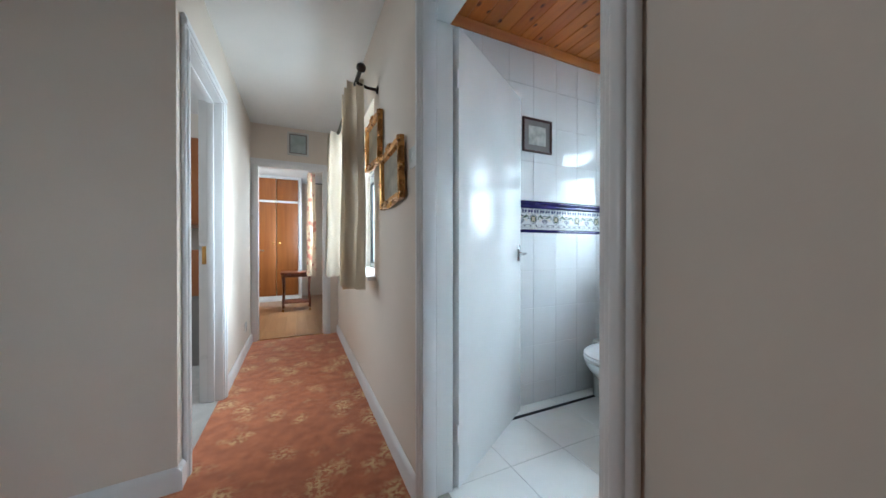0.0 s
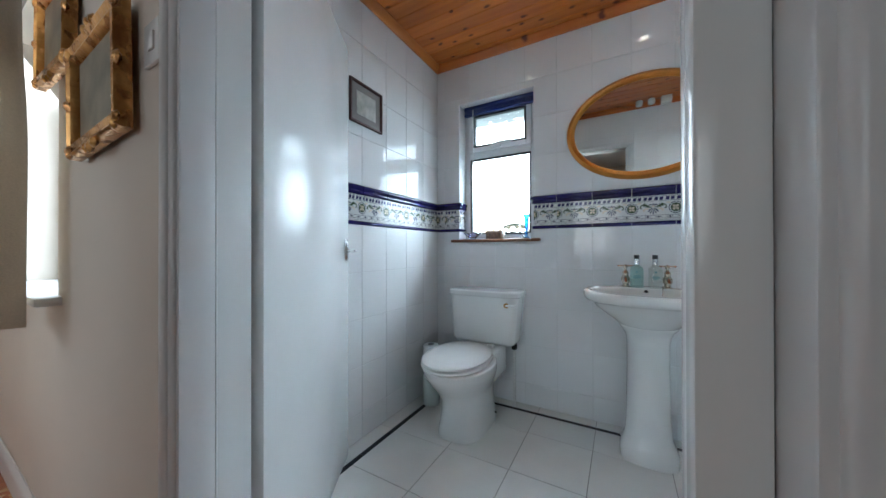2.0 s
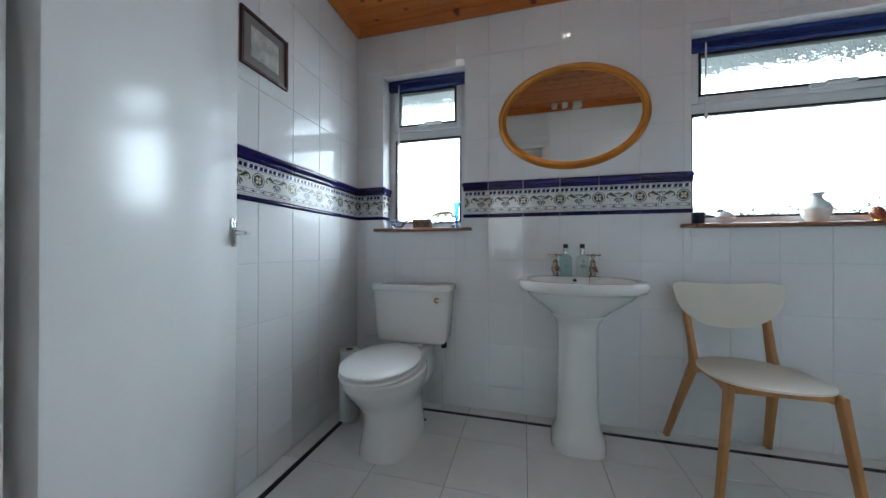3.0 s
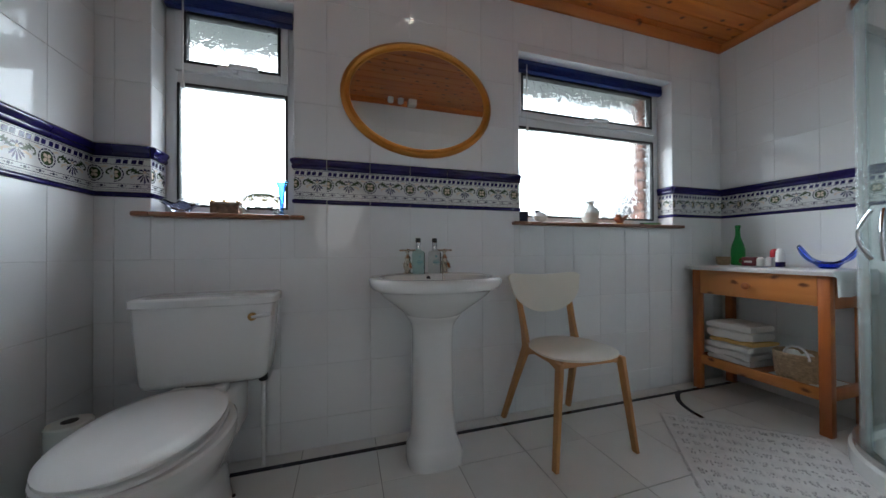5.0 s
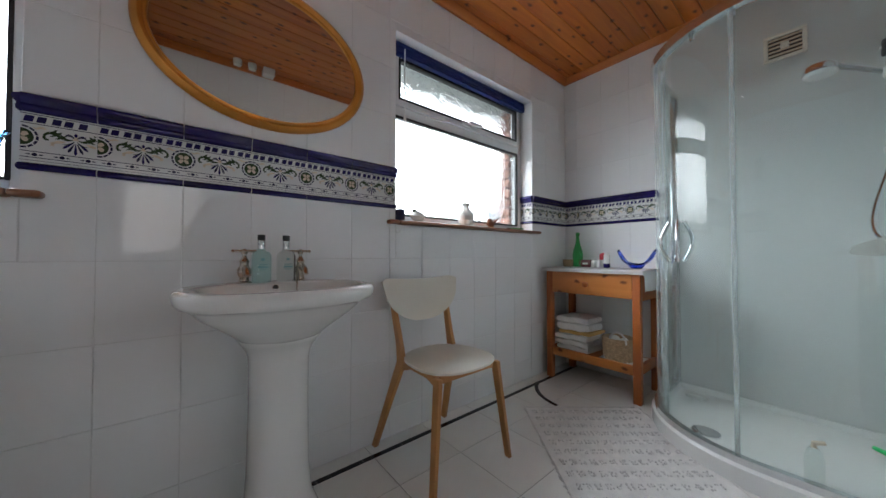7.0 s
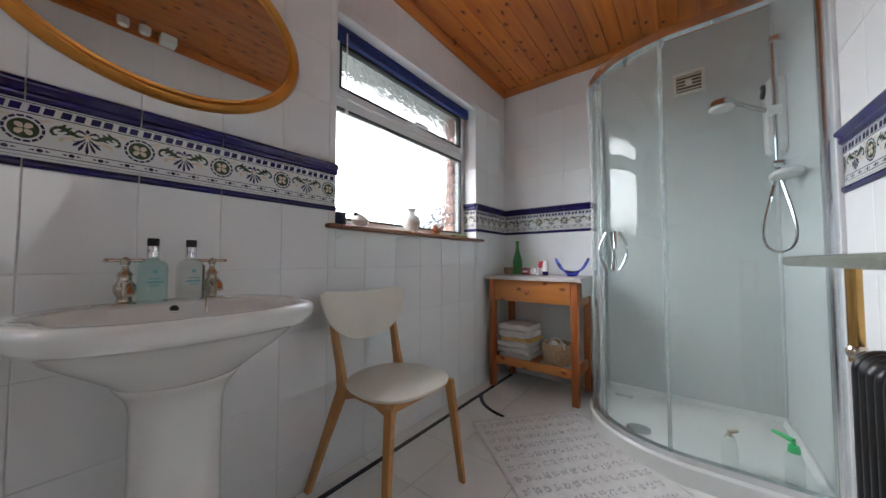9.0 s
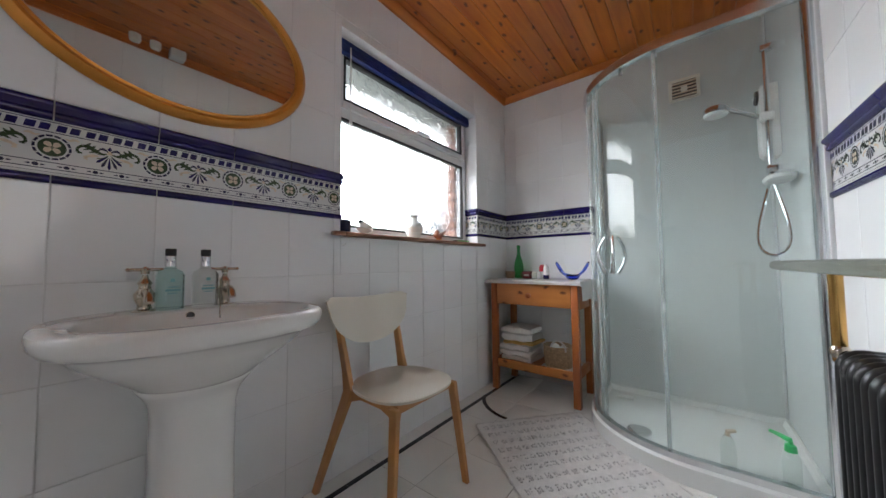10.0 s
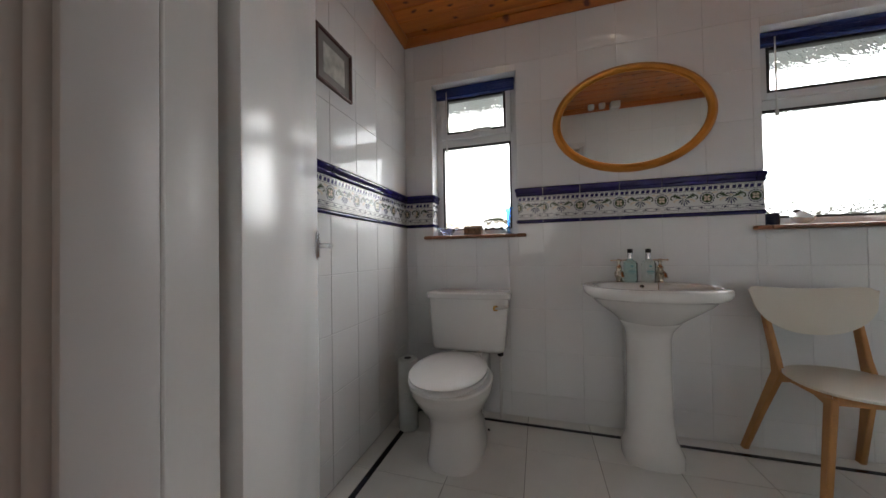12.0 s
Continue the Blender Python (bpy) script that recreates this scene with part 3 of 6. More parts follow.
def door_lining(name, axis, a0, a1, hole, stop=None):
    """The lining boards of an opening, with a stop bead."""
    u0, u1, _, z1 = hole
    bm = bmesh.new()
    t = 0.012
    for c in ((u0, u0 + t, 0, z1), (u1 - t, u1, 0, z1), (u0 + t, u1 - t, z1 - t, z1)):
        if axis == "x":
            box(bm, a0, a1, c[0], c[1], c[2], c[3], 0.002)
        else:
            box(bm, c[0], c[1], a0, a1, c[2], c[3], 0.002)
    if stop:
        for c in ((u0 + t, u0 + t + 0.012, 0, z1 - t), (u1 - t - 0.012, u1 - t, 0, z1 - t), (u0 + t, u1 - t, z1 - t - 0.012, z1 - t)):
            if axis == "x":
                box(bm, stop[0], stop[1], c[0], c[1], c[2], c[3], 0.002)
            else:
                box(bm, c[0], c[1], stop[0], stop[1], c[2], c[3], 0.002)
    return tagged(part(name, bm, M_SATIN, None, "white painted door lining", 40), kind="structure", category="trim")


door_trim("trim_bathroom_door", "x", HALLX, -1, DOORWAY, 0.048)
door_lining("trim_bathroom_door_lining", "x", HALLX - 0.012, 0.661, DOORWAY)
bm = cube(0.690, 0.712, 0.431, 0.487, 0.0, 1.985, 0.003)
box(bm, 0.712, 0.754, 0.431, 0.480, 0.0, 1.985, 0.002)
box(bm, 0.655, 0.690, DOORWAY[0] + 0.012, 0.487, 0.0, 1.985, 0.003)
box(bm, 0.6612, 0.666, 1.214, 1.304, 0.0, 1.985, 0.002)
box(bm, 0.666, 0.772, 1.292, 1.306, 0.0, 1.985, 0.002)
box(bm, 0.662, 0.760, 0.478, 1.293, 1.986, 1.9995, 0.002)
tagged(part("trim_bathroom_door_rebate", bm, M_GLOSS, None, "white gloss painted rebated door lining", 40), kind="structure", category="trim")
door_trim("trim_bathroom_door_inside", "x", XD, 1, REBATE, 0.05, 0.012)
door_trim("trim_side_door", "x", LEFTX, 1, LDOOR, 0.062)
lin = door_lining("trim_side_door_lining", "x", LEFTX - 0.125, LEFTX + 0.008, LDOOR, (LEFTX - 0.08, LEFTX - 0.04))
door_trim("trim_far_door", "y", ENDY, -1, FDOOR, 0.07)
door_lining("trim_far_door_lining", "y", ENDY - 0.008, ENDY + 0.105, FDOOR)
part("strike_plate", cube(LEFTX - 0.108, LEFTX - 0.084, LDOOR[1] - 0.0145, LDOOR[1] - 0.0115, 0.93, 1.05, 0.001), M_BRASS, lin, "brass latch strike plate")
tagged(part("trim_far_threshold", cube(FDOOR[0], FDOOR[1], ENDY - 0.01, ENDY + 0.03, 0, 0.006, 0.002), M_BRASS, None, "thin metal threshold bar", 0), kind="structure", category="trim")


# ---- windows ----
def window(name, axis, at, out, hole, top_split, pane, label, handles=True, bars=0.045, fan=True):
    """A plastic framed window: outer frame, transom, a fixed light below and an opening fanlight above."""
    u0, u1, z0, z1 = hole
    w = thing(name, (0, 0, 0), label, "window", kind="structure")

    def slab(bm, d0, d1, c0, c1, e0, e1, bv=0.004):
        a = sorted((at + out * d0, at + out * d1))
        if axis == "x":
            box(bm, a[0], a[1], c0, c1, e0, e1, bv)
        else:
            box(bm, c0, c1, a[0], a[1], e0, e1, bv)
        return bm

    def ring(bm, d0, d1, c0, c1, e0, e1, t):
        slab(bm, d0, d1, c0, c0 + t, e0, e1)
        slab(bm, d0, d1, c1 - t, c1, e0, e1)
        slab(bm, d0, d1, c0 + t, c1 - t, e0, e0 + t)
        slab(bm, d0, d1, c0 + t, c1 - t, e1 - t, e1)
        return bm

    bm = ring(bmesh.new(), 0, 0.06, u0, u1, z0, z1, bars)
    if fan:
        slab(bm, 0, 0.06, u0 + bars, u1 - bars, top_split - 0.03, top_split + 0.03)
    part("window_frame", bm, M_UPVC, w)
    lights = [(u0 + bars, u1 - bars, z0 + bars, top_split - 0.03)] if fan else [(u0 + bars, u1 - bars, z0 + bars, z1 - bars)]
    if fan:
        f = (u0 + bars - 0.008, u1 - bars + 0.008, top_split + 0.022, z1 - bars + 0.008)
        sash = part("fanlight_sash", ring(bmesh.new(), -0.016, 0.04, *f, 0.036), M_UPVC, w)
        lights.append((f[0] + 0.036, f[1] - 0.036, f[2] + 0.036, f[3] - 0.036))
        if handles:
            c = (u0 + u1) / 2 + (0.0 if axis == "x" else 0)
            hb = bmesh.new()
            slab(hb, -0.034, -0.016, c - 0.02, c + 0.06, f[2] + 0.010, f[2] + 0.036, 0.004)
            slab(hb, -0.056, -0.034, c - 0.11, c + 0.01, f[2] + 0.022, f[2] + 0.042, 0.006)
            part("window_handle", hb, M_UPVC, sash, "white fanlight catch")
    for k, (c0, c1, e0, e1) in enumerate(lights):
        part("gasket", ring(bmesh.new(), -0.003 if k == 0 else -0.0185, 0.02, c0 - 0.003, c1 + 0.003, e0 - 0.003, e1 + 0.003, 0.012 if k == 0 else 0.015), M_GASKET_HOLE, w, "black rubber glazing gasket")
        p = part("pane", slab(bmesh.new(), 0.02, 0.026, c0 + 0.002, c1 - 0.002, e0 + 0.002, e1 - 0.002, 0), pane, w, "bright patterned privacy glass", 0)
        p.visible_shadow = False
    return w


window("window_1", "x", 2.505, 1, (W1[0], W1[1], W1[2], W1[3]), 1.71, M_PANE, "white plastic window with patterned glass and a fanlight")
window("window_2", "x", 2.505, 1, (W2[0], W2[1], W2[2], W2[3]), 1.71, M_PANE, "wide white plastic window with patterned glass and fanlight")
window("window_3", "x", 0.78, 1, (HALLWIN[0], HALLWIN[1], HALLWIN[2], HALLWIN[3]), 1.65, M_CLEARPANE, "white plastic hall window behind cream curtains", False)
window("window_4", "x", 0.82, 1, (FARWIN[0], FARWIN[1], FARWIN[2], FARWIN[3]), 1.65, M_CLEARPANE, "white plastic bedroom window behind floral curtains", False)
for nm, u0, u1, mat in (("window_sill_1", 0.975, 1.61, M_SILLWOOD), ("window_sill_2", -1.395, -0.10, M_SILLWOOD)):
    bm = cube(XW - 0.045, 2.506, u0 + 0.06, u1 - 0.06, 1.062, 1.082, 0.006)
    for a, b in ((u0, u0 + 0.0601), (u1 - 0.0601, u1)):
        box(bm, XW - 0.045, XW - 0.002, a, b, 1.062, 1.082, 0.008)
    tagged(part(nm, bm, mat, None, "brown varnished wooden window sill", 40), kind="structure", category="sill")
tagged(part("window_sill_3", cube(0.56, 0.78, 2.05, 3.07, 0.835, 0.862, 0.006), M_SATIN, None, "white painted hall window sill", 40), kind="structure", category="sill")
tagged(part("soffit", cube(2.57, 2.83, -4, 4, 2.02, 2.06), M_SOFFIT, None, "grey roof soffit board over the windows", 0), kind="structure", category="soffit")

# ---- bathroom: door, sanitary ware ----
# the open door: local x runs from the hinge to the free edge
D0, D1 = Vector((0.797, 1.285, 0)), Vector((1.455, 1.694, 0))
door = thing("door_1", (D0.x, D0.y, 0), "white gloss painted flush door standing open", "door", math.degrees(math.atan2(D1.y - D0.y, D1.x - D0.x)), kind="structure")
DW = (D1 - D0).length
part("door_leaf", cube(0, DW, 0, 0.036, 0.008, 1.985, 0.003), M_GLOSS, door)
hd = part("door_handle", box(cube(DW - 0.072, DW - 0.034, -0.008, 0.0, 0.955, 1.055, 0.003), DW - 0.066, DW - 0.040, -0.013, -0.006, 0.962, 1.048, 0.004), M_CHROME, door, "chrome lever handle on a small backplate")
part("lever", tube([(DW - 0.053, -0.01, 1.005), (DW - 0.053, -0.04, 1.005), (DW - 0.06, -0.052, 1.004), (DW - 0.085, -0.055, 1.002), (DW - 0.13, -0.053, 0.998)], [0.009, 0.008, 0.008, 0.007, 0.006]), M_CHROME, hd)
hd2 = part("door_handle", cube(DW - 0.072, DW - 0.034, 0.036, 0.044, 0.955, 1.055, 0.003), M_CHROME, door, "chrome lever handle on a small backplate")
part("lever", tube([(DW - 0.053, 0.04, 1.005), (DW - 0.053, 0.060, 1.005), (DW - 0.06, 0.066, 1.004), (DW - 0.13, 0.067, 0.998)], [0.009, 0.008, 0.008, 0.006]), M_CHROME, hd2)
for z in (0.2, 1.72):
    part("hinge", lathe([(0.006, 0), (0.006, 0.08)], 10, (-0.006, 0.004, z)), M_SATIN, door, "painted butt hinge")
part("latch_plate", cube(DW - 0.0005, DW + 0.0012, 0.008, 0.028, 0.93, 1.06, 0.0005), M_BRASS, door, "brass latch plate")

# toilet, its back to the east wall
toilet = thing("toilet", (XW, 1.303, 0), "white china toilet with closed seat and close-coupled cistern", "toilet")
sec = [(0.0, -0.375, 0.225, 0.134, 2.8), (0.03, -0.375, 0.224, 0.132, 2.8), (0.06, -0.375, 0.217, 0.127, 2.7), (0.14, -0.375, 0.209, 0.123, 2.5), (0.20, -0.385, 0.212, 0.127, 2.4), (0.25, -0.41, 0.225, 0.145, 2.3),
       (0.29, -0.435, 0.238, 0.165, 2.2), (0.325, -0.456, 0.245, 0.179, 2.2), (0.35, -0.472, 0.247, 0.186, 2.2), (0.385, -0.485, 0.246, 0.189, 2.2), (0.392, -0.485, 0.239, 0.183, 2.2)]
part("pan", rings(bmesh.new(), [oval(cx, 0.010, z, rx, ry, n, 36) for z, cx, rx, ry, n in sec]), M_CHINA, toilet)
part("pan_back", box(bmesh.new(), -0.30, -0.03, -0.11, 0.11, 0.20, 0.405, 0.03, 3), M_CHINA, toilet)
st = part("seat", rings(bmesh.new(), [oval(-0.489, 0.023, z, rx, ry, 2.1, 40, 0.01) for z, rx, ry in ((0.394, 0.238, 0.176), (0.397, 0.243, 0.181), (0.405, 0.243, 0.181), (0.409, 0.238, 0.176))]), M_PLASTIC, toilet, "white plastic toilet seat")
part("lid", rings(bmesh.new(), [oval(-0.489, 0.023, z, rx, ry, 2.1, 40, 0.02) for z, rx, ry in ((0.417, 0.236, 0.172), (0.419, 0.241, 0.178), (0.426, 0.241, 0.178), (0.432, 0.232, 0.169), (0.439, 0.19, 0.138), (0.441, 0.09, 0.065))]), M_PLASTIC, toilet, "closed white toilet lid")
for y in (-0.07, 0.07):
    part("seat_hinge", cube(-0.252, -0.205, y - 0.02, y + 0.02, 0.40, 0.426, 0.006), M_PLASTIC, toilet)
cs = [(0.415, -0.105, 0.085, 0.19), (0.425, -0.108, 0.095, 0.203), (0.44, -0.11, 0.1, 0.208), (0.60, -0.11, 0.1, 0.222), (0.713, -0.11, 0.1, 0.23)]
cist = part("cistern", rings(bmesh.new(), [oval(cx, 0, z, rx, ry, 7, 40) for z, cx, rx, ry in cs]), M_CHINA, toilet)
part("cistern_lid", rings(bmesh.new(), [oval(-0.113, 0, z, rx, ry, 6, 40) for z, rx, ry in ((0.713, 0.105, 0.236), (0.717, 0.109, 0.241), (0.741, 0.109, 0.241), (0.749, 0.102, 0.233), (0.752, 0.07, 0.18))]), M_CHINA, toilet)
lever = part("flush_lever", lathe([(0.012, 0), (0.016, 0.004), (0.015, 0.012), (0.008, 0.016)], 16), M_BRASS, cist, "brass flush lever")
lever.matrix_basis = pose(-0.209, -0.165, 0.668, 0, -90, 0)
part("lever_arm", tube([(-0.222, -0.165, 0.668), (-0.226, -0.19, 0.671), (-0.224, -0.232, 0.677)], [0.006, 0.007, 0.008]), M_PLASTIC, cist, "white lever arm")
part("supply_pipe", tube([(-0.06, -0.168, 0.0), (-0.06, -0.168, 0.38)], 0.0085), M_PLASTIC, toilet, "white plastic supply pipe")
part("pipe_nut", lathe([(0.013, 0), (0.018, 0.006), (0.018, 0.044), (0.013, 0.052)], 12, (-0.06, -0.168, 0.364)), M_GASKET_HOLE, toilet, "black pipe nut under the cistern")
part("fixing_bolt", lathe([(0.006, 0), (0.006, 0.006), (0.002, 0.008)], 8, (-0.31, -0.132, 0.06)), M_GASKET_HOLE, toilet)

# toilet roll holder behind the toilet
roll = thing("toilet_roll_stand", (2.11, 1.625, 0), "cream toilet roll stand with a dark top beside the toilet", "roll holder")
part("roll", lathe([(0.052, 0.0), (0.055, 0.004), (0.055, 0.38), (0.05, 0.385), (0.02, 0.386)], 24), M_PORC, roll)
# black disc painted in for the shaded hole of the roll's core
part("core_hole_disc", lathe([(0.02, 0.384), (0.02, 0.3875), (0.004, 0.388)], 16), M_GASKET_HOLE, roll)

# pedestal basin
basin = thing("pedestal_basin", (XW, 0.421, 0), "white china pedestal basin with cross-head taps", "basin")
bs = [(0.628, -0.225, 0.098, 0.108, 2.3), (0.648, -0.23, 0.120, 0.130, 2.3), (0.672, -0.236, 0.145, 0.158, 2.3), (0.70, -0.241, 0.172, 0.194, 2.4), (0.725, -0.246, 0.195, 0.226, 2.4), (0.748, -0.248, 0.212, 0.245, 2.5), (0.757, -0.249, 0.226, 0.255, 2.5), (0.763, -0.25, 0.241, 0.272, 2.6), (0.775, -0.25, 0.248, 0.280, 2.6),
      (0.792, -0.25, 0.25, 0.283, 2.6), (0.801, -0.25, 0.248, 0.281, 2.6), (0.807, -0.25, 0.242, 0.273, 2.6), (0.809, -0.302, 0.172, 0.234, 2.4), (0.803, -0.304, 0.160, 0.226, 2.3), (0.785, -0.305, 0.152, 0.215, 2.3), (0.74, -0.305, 0.135, 0.19, 2.2), (0.70, -0.305, 0.09, 0.12, 2), (0.685, -0.305, 0.025, 0.025, 2)]
part("bowl", rings(bmesh.new(), [oval(cx, 0, z, rx, ry, n, 44) for z, cx, rx, ry, n in bs]), M_CHINA, basin)
ps = [(0.0, -0.225, 0.105, 0.122, 3), (0.05, -0.225, 0.105, 0.122, 3), (0.075, -0.222, 0.096, 0.112, 3), (0.11, -0.215, 0.085, 0.10, 2.6), (0.2, -0.205, 0.08, 0.094, 2.6), (0.42, -0.205, 0.078, 0.09, 2.6), (0.56, -0.208, 0.079, 0.091, 2.6), (0.59, -0.212, 0.084, 0.097, 2.5), (0.608, -0.217, 0.091, 0.105, 2.5), (0.624, -0.222, 0.102, 0.116, 2.4), (0.640, -0.225, 0.113, 0.126, 2.4), (0.656, -0.225, 0.114, 0.126, 2.4)]
part("pedestal", rings(bmesh.new(), [oval(cx, 0, z, rx, ry, n, 36) for z, cx, rx, ry, n in ps]), M_CHINA, basin)
# no real hole: a black disc on the bowl paints its shade
of = part("overflow", lathe([(0.0088, -0.004), (0.0088, 0.0012)], 18), M_GASKET_HOLE, basin, "black disc for the shaded overflow hole")
of.matrix_basis = pose(-0.1500, 0.002, 0.7905, 0, -74, 0)
fr_ = part("overflow_ring", lathe([(0.0088, 0.0), (0.0094, 0.002), (0.0106, 0.002), (0.0114, 0.0)], 20, cap=(False, False)), M_NICKEL, basin, "thin brass overflow ring")
fr_.matrix_basis = of.matrix_basis
for y in (0.092, -0.092):
    tap = part("tap", lathe([(0.024, 0), (0.024, 0.006), (0.016, 0.010), (0.014, 0.02), (0.021, 0.034), (0.022, 0.05), (0.014, 0.062), (0.013, 0.072), (0.016, 0.078), (0.008, 0.09), (0.006, 0.10)], 18, (-0.105, y, 0.806)), M_NICKEL, basin, "polished cross-head basin tap")
    part("spout", tube([(-0.115, y, 0.855), (-0.145, y, 0.862), (-0.165, y, 0.853), (-0.172, y, 0.836)], [0.011, 0.010, 0.010, 0.011]), M_NICKEL, tap)
    bmc = tube([(-0.105, y - 0.032, 0.92), (-0.105, y + 0.032, 0.92)], 0.0045)
    tube([(-0.105 - 0.032, y, 0.92), (-0.105 + 0.032, y, 0.92)], 0.0045, bm=bmc)
    for dx, dy in ((0, 0.034), (0, -0.034), (0.034, 0), (-0.034, 0)):
        lathe([(0.002, -0.005), (0.0065, 0), (0.002, 0.005)], 8, (-0.105 + dx, y + dy, 0.92), bmc)
    lathe([(0.009, 0.908), (0.010, 0.922), (0.004, 0.928)], 12, (-0.105, y, 0), bmc)
    part("cross_head", bmc, M_NICKEL, tap)
part("plug_chain", tube([(-0.14, -0.07, 0.822), (-0.155, -0.068, 0.80), (-0.16, -0.066, 0.775)], 0.003, 6), M_NICKEL, basin, "brass plug chain")


def pump_bottle(y, liquid, label):
    b = thing("soap_bottle", (2.29, y, 0.8085), label, "soap bottle", group="soap bottles on the basin")
    part("bottle", rings(bmesh.new(), [oval(0, 0, z, r, r * 0.97, n, 24) for z, r, n in ((0, 0.028, 4), (0.003, 0.031, 4), (0.095, 0.031, 4), (0.106, 0.027, 3), (0.114, 0.014, 2), (0.122, 0.012, 2))]), liquid, b)
    for w_, z0, z1 in ((0.005, 0.078, 0.087), (0.013, 0.062, 0.065), (0.016, 0.052, 0.058), (0.010, 0.045, 0.048)):
        part("printed_bar", cube(-0.0322, -0.0312, -w_, w_, z0, z1), M_PRINT, b)
    part("collar", lathe([(0.013, 0.12), (0.013, 0.148), (0.012, 0.15)], 16), M_CHROME, b, "silver collar")
    part("cap", lathe([(0.0125, 0.15), (0.0125, 0.168), (0.0115, 0.17)], 16), M_GASKET_HOLE, b, "black cap")


pump_bottle(0.462, M_AQUA, "clear bottle of aqua soap with black cap")
pump_bottle(0.381, M_LOTION, "clear bottle of pale lotion with black cap")

# oval gilt mirror
mirror = thing("oval_mirror", (XW, 0.425, 1.69), "oval mirror in a moulded antique gold frame", "mirror")
mirror.matrix_world = pose(XW - 0.005, 0.424, 1.689, 0, -0.95, 0)
loops = []
for i in range(65):
    a = 2 * math.pi * i / 64
    c, s = math.cos(a), math.sin(a)
    ring = []
    for d, h in ((0.0, 0.004), (0.0, 0.012), (0.008, 0.022), (0.02, 0.030), (0.029, 0.026), (0.033, 0.020), (0.040, 0.021), (0.044, 0.014), (0.044, 0.004)):
        ring.append((-h, (0.395 - d) * c, (0.292 - d) * s))
    loops.append(ring)
bm = rings(bmesh.new(), loops, (False, False))
bmesh.ops.remove_doubles(bm, verts=bm.verts, dist=1e-5)
part("frame", bm, M_GOLD, mirror)
part("mirror_glass", rings(bmesh.new(), [[(-d, 0.354 * math.cos(2 * math.pi * i / 64), 0.251 * math.sin(2 * math.pi * i / 64)) for i in range(64)] for d in (0.004, 0.0125)]), M_MIRROR, mirror, "", 0)


# ---- chair ----
chair = thing("bentwood_chair", (0, 0, 0), "beech chair with cream lacquered round seat and back", "chair")
CY = -0.245


def leg(name, pts, w0, w1):
    """A flat tapered leg through points in the plane of its side."""
    loops = []
    for (x, y, z), (hx, hy) in pts:
        loops.append([(x - hx, y - hy, z), (x + hx, y - hy, z), (x + hx, y + hy, z), (x - hx, y + hy, z)])
    bm = rings(bmesh.new(), loops)
    bmesh.ops.bevel(bm, geom=[e for e in bm.edges], offset=0.003, segments=1, affect="EDGES")
    return part(name, bm, M_BEECH, chair)


for s in (1, -1):
    leg("leg", [((1.925, CY + s * 0.214, 0.0), (0.014, 0.010)), ((1.955, CY + s * 0.168, 0.40), (0.019, 0.011)), ((1.957, CY + s * 0.166, 0.432), (0.019, 0.011))], 0, 0)
    leg("leg", [((2.378, CY + s * 0.212, 0.0), (0.016, 0.011)), ((2.305, CY + s * 0.182, 0.22), (0.02, 0.011)), ((2.238, CY + s * 0.152, 0.42), (0.028, 0.011)), ((2.252, CY + s * (0.154 if s > 0 else 0.147), 0.50), (0.02, 0.011)), ((2.316, CY + s * (0.166 if s > 0 else 0.155), 0.755), (0.013, 0.010))], 0, 0)
    bm = bmesh.new()
    rings(bm, [[(x, CY + s * y - 0.009, z0), (x, CY + s * y + 0.009, z0), (x, CY + s * y + 0.009, 0.434), (x, CY + s * y - 0.009, 0.434)] for x, y, z0 in ((1.975, 0.159, 0.395), (2.03, 0.157, 0.412), (2.15, 0.154, 0.412), (2.225, 0.152, 0.385))])
    part("side_rail", bm, M_BEECH, chair)
part("front_rail", cube(1.957, 1.975, CY - 0.15, CY + 0.15, 0.405, 0.434, 0.003), M_BEECH, chair)
loops = []
for z, g in ((0.4345, 0.006), (0.437, 0.0), (0.446, 0.0), (0.449, 0.006)):
    lp = []
    for i in range(44):
        a = 2 * math.pi * i / 44
        c, s_ = math.cos(a), math.sin(a)
        rx, ry = 0.19 - g, (0.192 - g) * (1.0 - 0.10 * c)
        lp.append((2.103 + rx * math.copysign(abs(c) ** 0.82, c), CY - 0.006 + ry * math.copysign(abs(s_) ** 0.82, s_), z))
    loops.append(lp)
part("seat", rings(bmesh.new(), loops), M_CREAMLAC, chair, "cream lacquered plywood seat")
# curved back with a rounded lower edge
nu, nv = 25, 9
grid = []
for k in range(2):
    rows_ = []
    for i in range(nu):
        u = -1 + 2 * i / (nu - 1)
        zt = 0.803 - 0.018 * (1 - u * u) - 0.026 * abs(u) ** 14
        zb = 0.795 - 0.195 * math.sqrt(max(1 - abs(u) ** 2.3, 0.0)) - 0.012
        x = 2.302 - 0.03 * u * u + (0.009 if k else 0)
        rows_.append([(x + 0.25 * (z_ - 0.72), CY + 0.225 * u, z_) for z_ in (zb + (zt - zb) * j / (nv - 1) for j in range(nv))])
    grid.append(rows_)
bm = bmesh.new()
vg = [[[bm.verts.new(p) for p in col] for col in rows_] for rows_ in grid]
for k in range(2):
    for i in range(nu - 1):
        for j in range(nv - 1):
            bm.faces.new((vg[k][i][j], vg[k][i + 1][j], vg[k][i + 1][j + 1], vg[k][i][j + 1]))
for i in range(nu - 1):
    for j in (0, nv - 1):
        bm.faces.new((vg[0][i][j], vg[0][i + 1][j], vg[1][i + 1][j], vg[1][i][j]))
